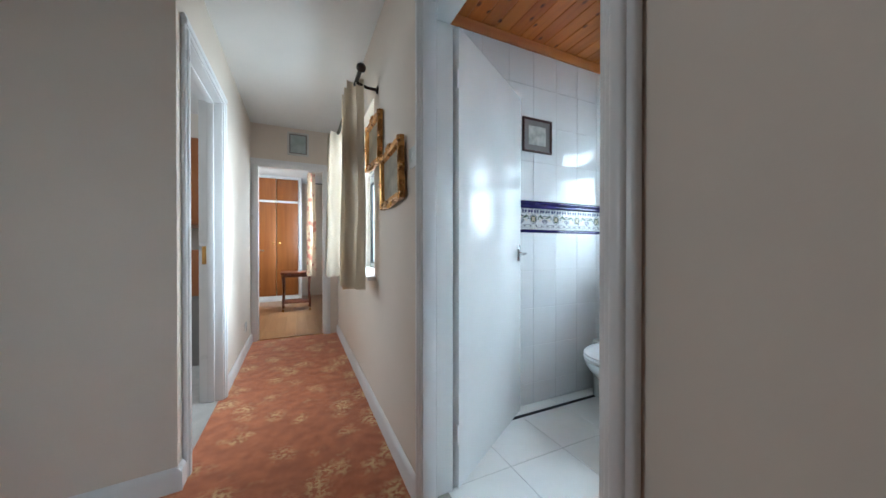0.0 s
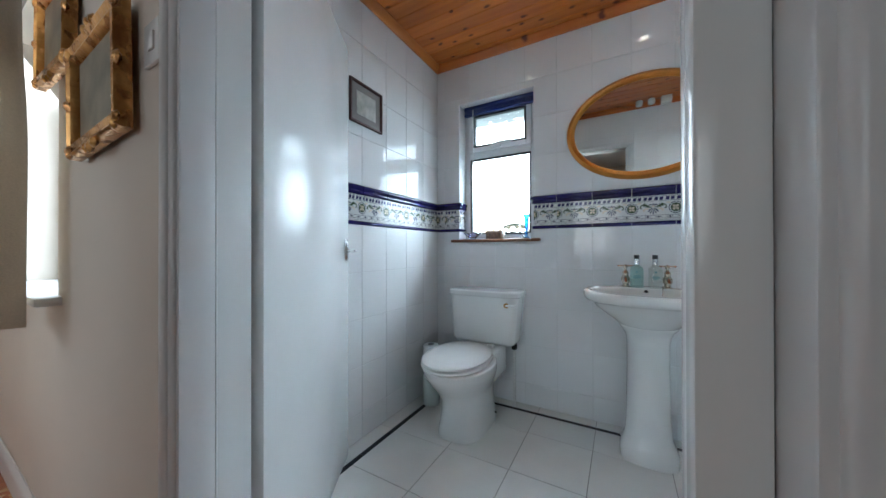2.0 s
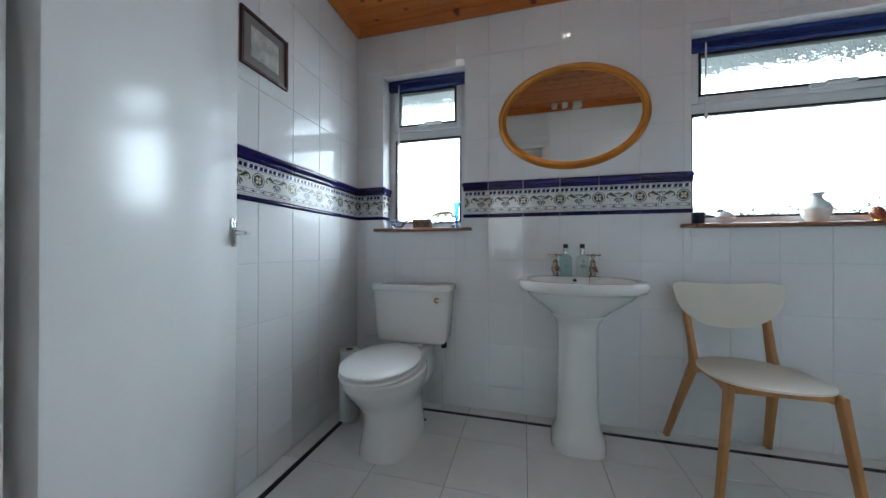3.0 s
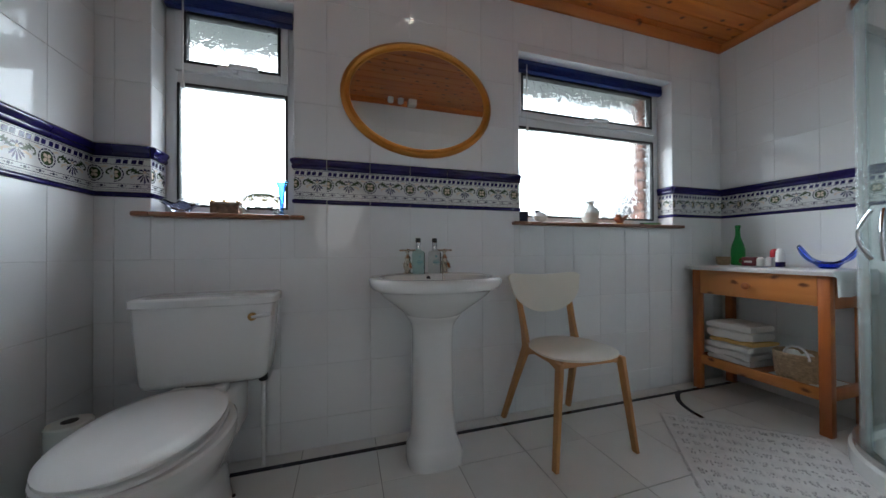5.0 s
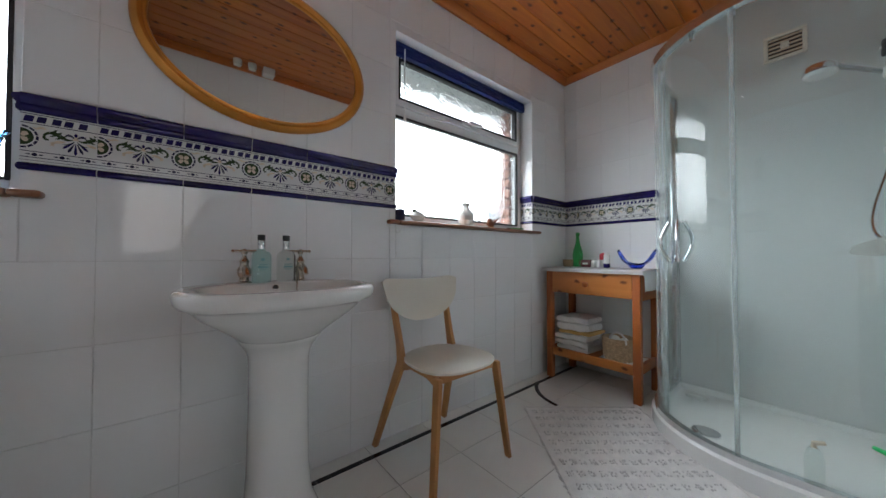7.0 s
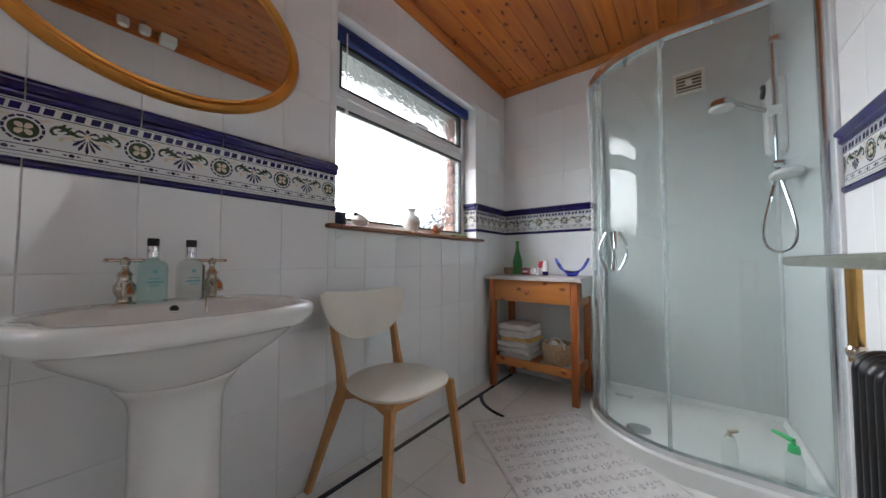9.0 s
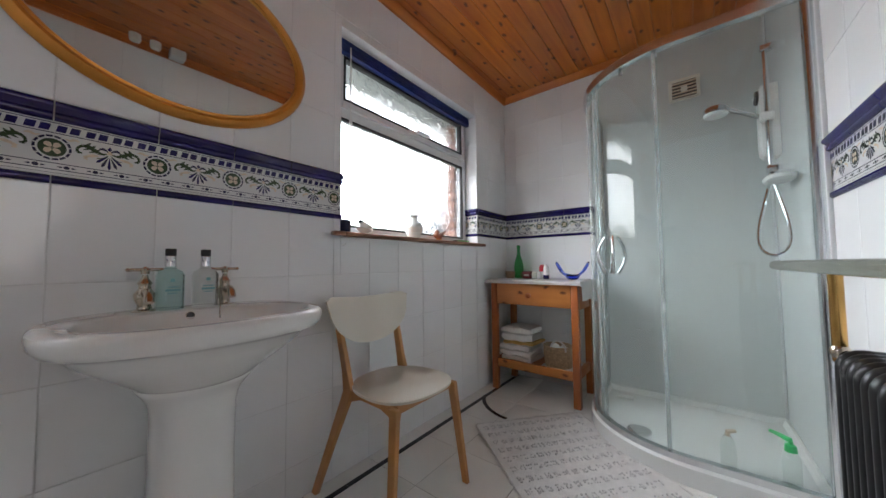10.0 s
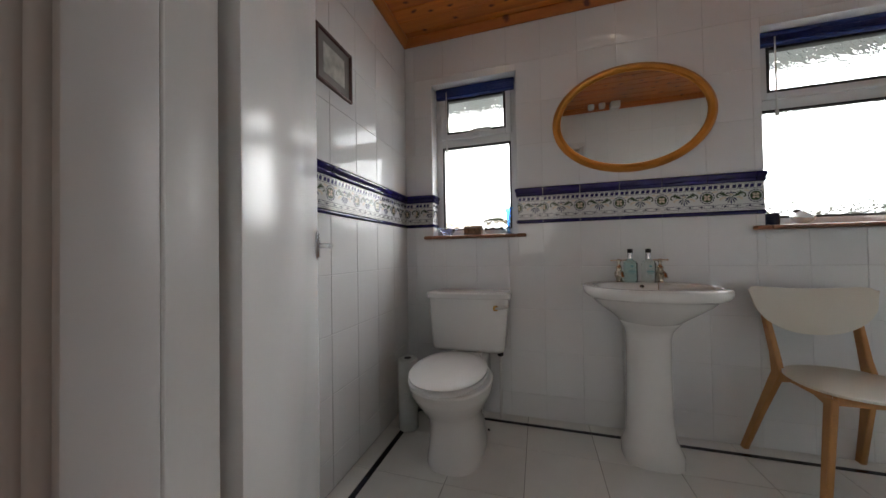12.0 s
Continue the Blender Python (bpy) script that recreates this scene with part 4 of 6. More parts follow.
for i in (0, nu - 1):
    for j in range(nv - 1):
        bm.faces.new((vg[0][i][j], vg[0][i][j + 1], vg[1][i][j + 1], vg[1][i][j]))
part("backrest", bm, M_CREAMLAC, chair, "cream lacquered curved plywood backrest", 50)

# ---- washstand and what is on it ----
TX0, TX1, TY0, TY1, TH = 1.715, 2.345, -1.795, -1.435, 0.808
table = thing("washstand", (0, 0, 0), "orange pine washstand with one drawer and low shelf", "table")
for x in (TX0, TX1 - 0.044):
    for y in (TY0, TY1 - 0.044):
        part("leg", cube(x, x + 0.044, y, y + 0.044, 0, TH - 0.02, 0.004), M_PINE_Z, table)
part("tabletop", cube(TX0 - 0.02, TX1 + 0.02, TY0 - 0.012, TY1 + 0.015, TH - 0.02, TH, 0.005), M_PINE_TABLE, table)
part("side_rail", cube(TX0 + 0.006, TX0 + 0.026, TY0 + 0.044, TY1 - 0.044, 0.62, TH - 0.02, 0.002), M_PINE_Z, table)
part("side_rail", cube(TX1 - 0.026, TX1 - 0.006, TY0 + 0.044, TY1 - 0.044, 0.62, TH - 0.02, 0.002), M_PINE_Z, table)
part("back_rail", cube(TX0 + 0.044, TX1 - 0.044, TY0 + 0.006, TY0 + 0.026, 0.62, TH - 0.02, 0.002), M_PINE_TABLE, table)
dr = part("drawer_front", cube(TX0 + 0.046, TX1 - 0.046, TY1 - 0.03, TY1 - 0.004, 0.632, TH - 0.024, 0.004), M_PINE_TABLE, table, "knotty pine drawer front")
kn = part("knob", lathe([(0.009, 0), (0.009, 0.012), (0.018, 0.02), (0.019, 0.028), (0.012, 0.034), (0.003, 0.035)], 16), M_PINE_Z, dr, "round wooden knob")
kn.matrix_basis = pose((TX0 + TX1) / 2 + 0.01, TY1 - 0.004, 0.705, -90, 0, 0)
part("shelf", cube(TX0 + 0.02, TX1 - 0.02, TY0 + 0.02, TY1 - 0.03, 0.185, 0.203, 0.003), M_PINE_TABLE, table)
part("shelf_rail", cube(TX0 + 0.044, TX1 - 0.044, TY1 - 0.034, TY1 - 0.012, 0.165, 0.225, 0.004), M_PINE_TABLE, table)
part("shelf_rail", cube(TX0 + 0.012, TX0 + 0.034, TY0 + 0.044, TY1 - 0.044, 0.165, 0.225, 0.004), M_PINE_Z, table)
part("shelf_rail", cube(TX1 - 0.034, TX1 - 0.012, TY0 + 0.044, TY1 - 0.044, 0.165, 0.225, 0.004), M_PINE_Z, table)


def draped(bm, x0, x1, y0, y1, z, drops, nx=26, ny=18, wav=0.006):
    """A cloth that lies on a top and hangs over its edges: drops on (x0, x1, y0, y1)."""
    def axis_pts(a0, a1, d0, d1, n):
        pts = []
        if d0:
            pts += [(a0 - 0.004, -d0 * (1 - i / 4)) for i in range(4)]
        pts += [(a0 + (a1 - a0) * i / n, 0.0) for i in range(n + 1)]
        if d1:
            pts += [(a1 + 0.004, -d1 * (i + 1) / 4) for i in range(4)]
        return pts
    X, Y = axis_pts(x0, x1, drops[0], drops[1], nx), axis_pts(y0, y1, drops[2], drops[3], ny)
    vs = []
    for xx, dx in X:
        row = []
        for yy, dy in Y:
            h = min(dx, dy)
            sway = wav * (abs(h) / 0.1)
            px = xx + (sway * math.sin(yy * 55) if dx < 0 else 0) + (-0.006 if dx < 0 and xx < x0 else 0.006 if dx < 0 else 0)
            py = yy + (sway * math.sin(xx * 48 + 1) if dy < 0 else 0) + (0.006 if dy < 0 and yy > y1 else 0)
            row.append(bm.verts.new((px, py, z + h + 0.0012 * noise.noise((xx * 14, yy * 14, 0)))))
        vs.append(row)
    for i in range(len(X) - 1):
        for j in range(len(Y) - 1):
            bm.faces.new((vs[i][j], vs[i + 1][j], vs[i + 1][j + 1], vs[i][j + 1]))
    return bm


bm = draped(bmesh.new(), TX0 - 0.022, TX1 + 0.022, TY0 + 0.0, TY1 + 0.016, TH + 0.0035, (0.125, 0.09, 0, 0.026))
bmesh.ops.solidify(bm, geom=bm.faces[:], thickness=0.0025)
tagged(part("table_cloth", bm, M_LINEN, None, "white linen cloth draped over the washstand top"), category="cloth")
ZT = TH + 0.0065


def put_on(name, where, label, category, profile, mat, seg=24, part_name="body"):
    t = thing(name, where, label, category)
    part(part_name, lathe(profile, seg), mat, t)
    return t


put_on("glass_bottle", (2.235, -1.70, ZT), "tall green glass bottle on the washstand", "bottle", [(0.034, 0), (0.037, 0.004), (0.037, 0.10), (0.030, 0.135), (0.017, 0.175), (0.0125, 0.21), (0.0125, 0.245), (0.015, 0.248), (0.015, 0.262), (0.011, 0.264)], M_GREENGLASS)
t = put_on("small_jar", (2.275, -1.625, ZT), "small beige earthenware pot on the washstand", "pot", [(0.028, 0), (0.035, 0.01), (0.038, 0.05), (0.04, 0.055), (0.034, 0.055), (0.03, 0.012)], M_WICKER)
# a mug with a side handle, its body kept as a rounded box
t = thing("maroon_mug", (2.135, -1.64, ZT), "small maroon mug with pale lettering bars", "tin")
part("body", cube(-0.035, 0.035, -0.025, 0.025, 0, 0.055, 0.006), M_MAROON, t)
part("front_label", cube(-0.02, 0.02, 0.0252, 0.0262, 0.02, 0.032), M_LABEL, t)
part("handle", tube([(0.034, 0, 0.044), (0.050, 0, 0.044), (0.057, 0, 0.034), (0.055, 0, 0.02), (0.034, 0, 0.010)], 0.004, 8), M_MAROON, t)
t = thing("lotion_box", (2.075, -1.62, ZT), "small white toiletry bottles standing together", "toiletries")
part("bottle", lathe([(0.016, 0), (0.018, 0.003), (0.018, 0.045), (0.012, 0.05), (0.008, 0.056)], 16), M_LABEL, t)
part("bottle", lathe([(0.013, 0), (0.014, 0.003), (0.014, 0.05), (0.007, 0.056)], 14, (-0.034, -0.01, 0)), M_PLASTIC, t)
t = thing("roll_on", (2.025, -1.655, ZT), "deodorant roll-on with red rounded cap", "deodorant")
part("bottle", lathe([(0.018, 0), (0.02, 0.004), (0.019, 0.05), (0.017, 0.055)], 18), M_PLASTIC, t)
part("cap", lathe([(0.021, 0.055), (0.022, 0.06), (0.022, 0.085), (0.017, 0.1), (0.006, 0.106)], 18), M_RED, t, "red rounded cap")
t = thing("roll_on", (1.975, -1.60, ZT), "white deodorant roll-on with a blue base", "deodorant")
part("bottle", lathe([(0.019, 0), (0.021, 0.004), (0.021, 0.03)], 18), M_BLUE, t, "blue base")
part("cap", lathe([(0.021, 0.03), (0.020, 0.06), (0.018, 0.09), (0.012, 0.104), (0.003, 0.108)], 18), M_PLASTIC, t)
# cobalt glass boat bowl
bowl = thing("glass_bowl", (1.795, -1.62, ZT), "cobalt blue boat-shaped glass bowl with clear rim", "bowl", 8)
def boat(scale, lift, z0):
    out = []
    for k in range(9):
        f = k / 8
        lp = []
        for i in range(36):
            a = 2 * math.pi * i / 36
            c, s_ = math.cos(a), math.sin(a)
            rx, ry = (0.035 + 0.078 * f) * scale, (0.026 + 0.026 * f) * scale
            lp.append((rx * c, ry * s_, z0 + f * (0.02 + 0.095 * abs(c) ** 3) + lift))
        out.append(lp)
    return out
bm = bmesh.new()
a_, b_ = boat(1.0, 0.0, 0.004), boat(0.9, 0.006, 0.008)
rings(bm, a_ + b_[::-1])
part("body", bm, M_BLUEGLASS, bowl)
part("foot", lathe([(0.03, 0), (0.032, 0.003), (0.026, 0.008)], 20), M_BLUEGLASS, bowl)


def towel(x, y, z, w, d, h, mat, label, rz=0):
    t = thing("folded_towel", (x, y, z), label, "towel", rz, "folded towels on the shelf")
    bm = bmesh.new()
    for k in range(1):
        hh = h
        sub = []
        n_ = 14
        for i in range(n_ + 1):
            u = -1 + 2 * i / n_
            lp = []
            for q in range(14):
                a = 2 * math.pi * q / 14
                c, s_ = math.cos(a), math.sin(a)
                edge = 1 - 0.25 * abs(u) ** 10
                yy = d / 2 * math.copysign(abs(c) ** 0.28, c) * (1 - 0.05 * k + 0.04 * noise.noise((u * 3, k, z * 20)))
                sag = 0.015 * noise.noise((u * 2.2 + z * 17, yy * 6, 1.5))
                zz = hh * k + hh / 2 + hh * 0.54 * math.copysign(abs(s_) ** 0.5, s_) * edge * 1.0
                lp.append((w / 2 * u * (1 - 0.04 * abs(s_)), yy, max(zz + sag, 0.0008)))
            sub.append(lp)
        rings(bm, sub)
    part("fold", bm, mat, t)


zz = 0.2035
for k, (h, mt, lab) in enumerate(((0.044, M_TOWEL, "folded white bath towel"), (0.038, M_TOWEL, "thin folded white towel"), (0.040, M_TOWEL, "folded white bath towel"), (0.030, M_YELLOW, "folded yellow and white towel"), (0.056, M_TOWEL, "thick folded white towel"), (0.044, M_TOWEL, "folded white bath towel at the top"))):
    towel(2.185 - 0.004 * k + 0.012 * ((k * 7) % 3 - 1), -1.60 + 0.008 * ((k * 5) % 3 - 1), zz, 0.238 + 0.012 * ((k * 3) % 3), 0.23, h, mt, lab + " on the pine shelf", (k * 5) % 7 - 3)
    zz += h
mat_ = part("shelf_cloth", cube(1.77, 2.0, -1.74, -1.48, 0.2035, 0.2075, 0.002), M_LINEN, None, "white cloth under the basket on the shelf")
tagged(mat_, category="cloth")
basket = thing("wicker_basket", (1.895, -1.585, 0.2078), "round woven seagrass basket with white handle", "basket")
bm = bmesh.new()
for k in range(11):
    r = 0.084 + 0.004 * math.sin(k * 0.3) + 0.001 * k
    loops = []
    for i in range(41):
        a = 2 * math.pi * i / 40
        rr = r + 0.0018 * (1 if (i + k) % 2 else -1)
        loops.append((rr * math.cos(a), rr * math.sin(a), 0.007 + 0.0132 * k))
    tube(loops, 0.0072, 6, bm, cap=False)
part("weave", bm, M_WICKER, basket)
part("base", lathe([(0.084, 0.0), (0.084, 0.006)], 24), M_WICKER, basket)
part("handle", tube([(-0.02 + 0.052 * math.cos(a), 0.07, 0.120 + 0.068 * math.sin(a)) for a in (math.pi * i / 12 for i in range(13))], 0.006, 8), M_TOWEL, basket, "white rope handle")
bm = lathe([(0.03, 0.10), (0.034, 0.13), (0.02, 0.15), (0.004, 0.155)], 14, (0.02, 0.01, 0))
lathe([(0.028, 0.10), (0.03, 0.125), (0.014, 0.14)], 14, (-0.03, -0.015, 0), bm)
part("contents", bm, M_LABEL, basket)

# ---- rug ----
R0, R1 = Vector((2.138, -0.881)), Vector((1.717, -1.387))
ru = (R1 - R0)
RW = ru.length
rug = thing("bath_rug", (R0.x, R0.y, 0.003), "white cotton bath rug with rows of grey tufts", "rug", math.degrees(math.atan2(ru.y, ru.x)))
RL = 1.0
bm = bmesh.new()
nx, ny = 34, 52
vs = [[[bm.verts.new((RW * i / nx, -RL * j / ny, (0.0 if k == 0 else (0.004 if i in (0, nx) or j in (0, ny) else 0.008) + 0.004 * noise.noise((i * 0.6, j * 0.6, 3))))) for j in range(ny + 1)] for i in range(nx + 1)] for k in range(2)]
for k in range(2):
    for i in range(nx):
        for j in range(ny):
            bm.faces.new((vs[k][i][j], vs[k][i + 1][j], vs[k][i + 1][j + 1], vs[k][i][j + 1]))
for i in range(nx):
    for j in (0, ny):
        bm.faces.new((vs[0][i][j], vs[0][i + 1][j], vs[1][i + 1][j], vs[1][i][j]))
for j in range(ny):
    for i in (0, nx):
        bm.faces.new((vs[0][i][j], vs[0][i][j + 1], vs[1][i][j + 1], vs[1][i][j]))
part("weave", bm, M_RUG, rug, "", 60)
bm = bmesh.new()
rng = random.Random(4)
yy = 0.055
while yy < RL - 0.04:
    x = 0.04
    while x < RW - 0.035:
        drop = rng.randrange(9)
        for q in range(9):
            if q == drop or (q == 4 and rng.random() < 0.6) or rng.random() < 0.14:
                continue
            cx, cy = x + (q % 3 - 1) * 0.0098 + rng.uniform(-0.002, 0.002), -yy + (q // 3 - 1) * 0.0115 + rng.uniform(-0.003, 0.003)
            h = 0.0095 + 0.003 * rng.random()
            rx, ry = 0.0036 + 0.002 * rng.random(), 0.0044 + 0.002 * rng.random()
            rings(bm, [[(p[0], p[1], z) for p in oval(cx, cy, 0, rx * f, ry * f, 2, 6)] for z, f in ((0.006, 1.0), (h, 0.8), (h + 0.002, 0.3))], (False, True))
        x += rng.uniform(0.038, 0.046)
    yy += 0.072
tagged(part("tuft_pile", bm, M_RUGGREY, rug, "rows of grey cotton tufts", 60), kind="stuff")
bm = bmesh.new()
for i in range(80):
    x = RW * (i + 0.5) / 80
    tube([(x, 0.0, 0.004), (x + rng.uniform(-0.004, 0.004), 0.02 + 0.006 * rng.random(), 0.002)], 0.0022, 4, bm)
for i in range(120):
    y = -RL * (i + 0.5) / 120
    for x, d in ((0.0, -1), (RW, 1)):
        tube([(x, y, 0.005), (x + d * (0.004 + 0.010 * rng.random()), y + rng.uniform(-0.004, 0.004), 0.003)], 0.003, 4, bm)
tagged(part("fringe", bm, M_RUG, rug, "short cotton fringe"), kind="stuff")

# ---- shower ----
SX, SY, SCX, SCY, SR = 1.625, -1.025, 1.16, -1.49, 0.465


def shower_line(off=0.0, n=18):
    """The plan of the enclosure's front: side screen, curve, front screen."""
    pts = [(SX - off, YF + 0.012)]
    pts += [(SX - off, YF + 0.012 + (SCY - YF - 0.012) * i / 3) for i in range(1, 3)]
    pts += arc(SCX, SCY, SR - off, 0, 90, n)
    pts += [(SCX + (XD + 0.012 - SCX) * i / 4, SY - off) for i in range(1, 5)]
    return pts


shower = thing("shower_cubicle", (0, 0, 0), "curved glass corner shower cubicle with white tray", "shower")
line = shower_line(-0.027)
bm = bmesh.new()
base = [(XD + 0.012, YF + 0.012)] + line
rings(bm, [[(x, y, 0.0) for x, y in base], [(x, y, 0.075) for x, y in base], [(x + (XD - x) * 0.012, y + (YF - y) * 0.012, 0.086) for x, y in base], [(x + (XD + 0.2 - x) * 0.06, y + (YF + 0.2 - y) * 0.06, 0.086) for x, y in base],
           [(x + (XD + 0.3 - x) * 0.09, y + (YF + 0.3 - y) * 0.09, 0.060) for x, y in base]])
tray = part("tray", bm, M_TRAY, shower, "white acrylic quadrant tray")
part("waste_cover", lathe([(0.055, 0.060), (0.055, 0.067), (0.045, 0.071), (0.01, 0.072)], 28, (1.38, -1.25, 0)), M_CHROME, tray, "round chrome waste cover")


def ribbon(pts, off, z0, z1, thick):
    bm = bmesh.new()
    loops = []
    for i, p in enumerate(pts):
        a, b = pts[max(i - 1, 0)], pts[min(i + 1, len(pts) - 1)]
        dx, dy = b[0] - a[0], b[1] - a[1]
        k = math.hypot(dx, dy)
        nx_, ny_ = dy / k, -dx / k
        p0 = (p[0] + nx_ * off, p[1] + ny_ * off)
        p1 = (p[0] + nx_ * (off + thick), p[1] + ny_ * (off + thick))
        loops.append([(*p0, z0), (*p1, z0), (*p1, z1), (*p0, z1)])
    return rings(bm, loops)


ZG = 1.905
front = shower_line()
part("top_rail", ribbon(front, -0.018, ZG, ZG + 0.042, 0.036), M_ALU, shower, "polished aluminium top rail")
part("bottom_rail", ribbon(front, -0.016, 0.084, 0.112, 0.032), M_ALU, shower, "polished aluminium bottom rail")
for k, (i0, i1, off) in enumerate(((0, 5, -0.020), (3, 11, -0.012), (10, 19, -0.012), (19, len(front) - 1, -0.020))):
    seg = front[i0:i1 + 1]
    g = part("glass_panel", ribbon(seg, off, 0.112, ZG, 0.005), M_SHOWERGLASS, shower, "clear greenish safety glass")
    g.visible_shadow = False
    for p in (seg[0], seg[-1]):
        part("glass_edge", cube(p[0] - 0.004 - 0.0014 * k, p[0] + 0.004 + 0.0014 * k, p[1] - 0.004 - 0.0014 * k, p[1] + 0.004 + 0.0014 * k, 0.1125 + 0.001 * k, ZG - 0.001 - 0.001 * k, 0.003), M_ALU if k in (0, 3) and p in (front[0], front[-1]) else M_STRIP, g, "pale edge strip on the glass")
part("wall_profile", cube(XD + 0.002, XD + 0.034, SY - 0.02, SY + 0.02, 0.086, ZG + 0.03, 0.004), M_ALU, shower, "polished aluminium wall profile")
part("wall_profile", cube(SX - 0.02, SX + 0.02, YF + 0.002, YF + 0.034, 0.086, ZG + 0.03, 0.004), M_ALU, shower, "polished aluminium wall profile")
for a in (45.0, 52.0):
    hb = bmesh.new()
    for side in (1, -1):
        pts = []
        for i in range(13):
            f = i / 12
            rad = SR - 0.010 + side * (0.014 + 0.024 * math.sin(math.pi * f))
            aa = radians(a + (3.0 if a > 48 else -3.0) * math.sin(math.pi * f))
            pts.append((SCX + rad * math.cos(aa), SCY + rad * math.sin(aa), 0.875 + 0.19 * f))
        tube(pts, 0.008, 10, hb)
    part("handle", hb, M_CHROME, shower, "bowed chrome door handle")
for a in (12, 30, 60, 80):
    for z in (0.098, ZG - 0.012):
        p = (SCX + (SR - 0.02) * math.cos(radians(a)), SCY + (SR - 0.02) * math.sin(radians(a)))
        part("roller", lathe([(0.003, -0.012), (0.011, -0.009), (0.011, 0.009), (0.003, 0.012)], 12, (p[0], p[1], z)), M_CHROME, shower)
part("back_panel", cube(XD + 0.012, SX + 0.012, YF + 0.0, YF + 0.010, 0.07, 2.343), M_PANEL, wall_south, "pale glossy wet wall panel", 0)
part("side_panel", cube(XD + 0.0, XD + 0.010, YF + 0.012, -0.987, 0.07, 2.343), M_PANEL, wall_west, "pale glossy wet wall panel", 0)
part("panel_trim", cube(XD, XD + 0.014, -0.987, -0.972, 0.0, 2.343, 0.003), M_UPVC, wall_west, "white panel edge trim")
part("corner_bead", cube(XD + 0.010, XD + 0.022, YF + 0.010, YF + 0.022, 0.086, 2.343, 0.003), M_UPVC, wall_south)

unit = thing("electric_shower", (0, 0, 0), "white electric shower with chrome riser rail and hose", "shower unit")
UX, UY = XD + 0.012, -1.62
part("control_box", rings(bmesh.new(), [[(UX + dx, UY + 0.052 * sy * f, 1.65 + 0.175 * sz * f) for sy, sz in ((-1, -1), (-0.9, -1.06), (0.9, -1.06), (1, -1), (1, 1), (0.9, 1.06), (-0.9, 1.06), (-1, 1))] for dx, f in ((0.0, 1.0), (0.052, 1.0), (0.066, 0.92), (0.070, 0.7))]), M_PLASTIC, unit)
dial = part("dial", lathe([(0.036, 0), (0.036, 0.01), (0.030, 0.014), (0.004, 0.015)], 24), M_GASKET_HOLE, unit, "dark round control dial")
dial.matrix_basis = pose(UX + 0.069, UY + 0.014, 1.785, 0, 90, 0)
part("dial_pointer", cube(-0.004, 0.004, -0.02, 0.02, 0.014, 0.020, 0.002), M_PLASTIC, dial, "pale dial pointer")
RX, RY = XD + 0.078, -1.40
part("riser_rail", tube([(RX, RY, 1.345), (RX, RY, 1.955)], 0.0105, 12), M_CHROME, unit, "chrome riser rail")
for z in (1.36, 1.94):
    part("bracket", cube(XD + 0.010, RX + 0.016, RY - 0.014, RY + 0.014, z - 0.016, z + 0.016, 0.005), M_CHROME, unit)
part("slider", cube(RX - 0.02, RX + 0.03, RY - 0.022, RY + 0.022, 1.59, 1.63, 0.008), M_PLASTIC, unit, "white hand shower slider")
hs = part("hand_shower", tube([(RX + 0.02, RY, 1.612), (RX + 0.05, RY + 0.002, 1.628), (RX + 0.10, RY + 0.004, 1.660), (RX + 0.14, RY + 0.005, 1.684)], [0.011, 0.010, 0.010, 0.012]), M_CHROME, unit, "chrome hand shower")
part("head_shell", lathe([(0.008, 0.020), (0.044, 0.016), (0.051, 0.006), (0.052, -0.014), (0.049, -0.015)], 28, (RX + 0.184, RY + 0.005, 1.690)), M_CHROME, hs)
part("spray_plate", lathe([(0.048, -0.0145), (0.050, -0.020), (0.044, -0.028), (0.006, -0.029)], 28, (RX + 0.184, RY + 0.005, 1.690)), M_PLASTIC, hs, "white spray plate")
hose = []
for i in range(41):
    f = i / 40
    a = math.pi * (0.06 + 1.88 * f)
    g = 2 * f - 1
    hose.append((0.85 - 0.02 * abs(g) - 0.062 * math.sin(math.pi * g) * (1 - 0.35 * abs(g)) * (1 if g < 0 else 0.9), -1.28 - 0.11 * abs(g) ** 1.5 + 0.02 * g, 0.955 + 0.37 * abs(g) ** 1.9))
hose = [(RX, RY, 1.60)] + [(RX, RY - 0.01, 1.45)] + hose + [(UX + 0.03, UY + 0.04, 1.40)]
part("hose", tube(hose, 0.0075, 8), M_CHROME, unit, "grey flexible shower hose")
part("soap_dish", rings(bmesh.new(), [oval(RX - 0.012, RY + 0.075, z, rx, ry, 3, 24) for z, rx, ry in ((1.283, 0.03, 0.07), (1.288, 0.046, 0.095), (1.302, 0.050, 0.10), (1.302, 0.045, 0.094), (1.293, 0.035, 0.08))]), M_PLASTIC, unit, "white soap dish")
fan = thing("extractor_fan", (1.13, YF + 0.01, 2.03), "square white extractor fan with dark grille", "fan")
bm = cube(-0.080, 0.080, 0.0, 0.02, -0.070, -0.055, 0.004)
box(bm, -0.080, 0.080, 0.0, 0.02, 0.055, 0.070, 0.004)
box(bm, -0.080, -0.062, 0.0, 0.02, -0.055, 0.055, 0.004)
box(bm, 0.062, 0.080, 0.0, 0.02, -0.055, 0.055, 0.004)
part("frame", bm, M_CREAMLAC, fan)
part("grille_back", cube(-0.062, 0.062, 0.0, 0.004, -0.055, 0.055), M_GASKET_HOLE, fan)
for k in range(5):
    part("slat", cube(-0.062, 0.062, 0.006, 0.014, -0.045 + k * 0.021, -0.036 + k * 0.021, 0.002), M_TAN, fan)
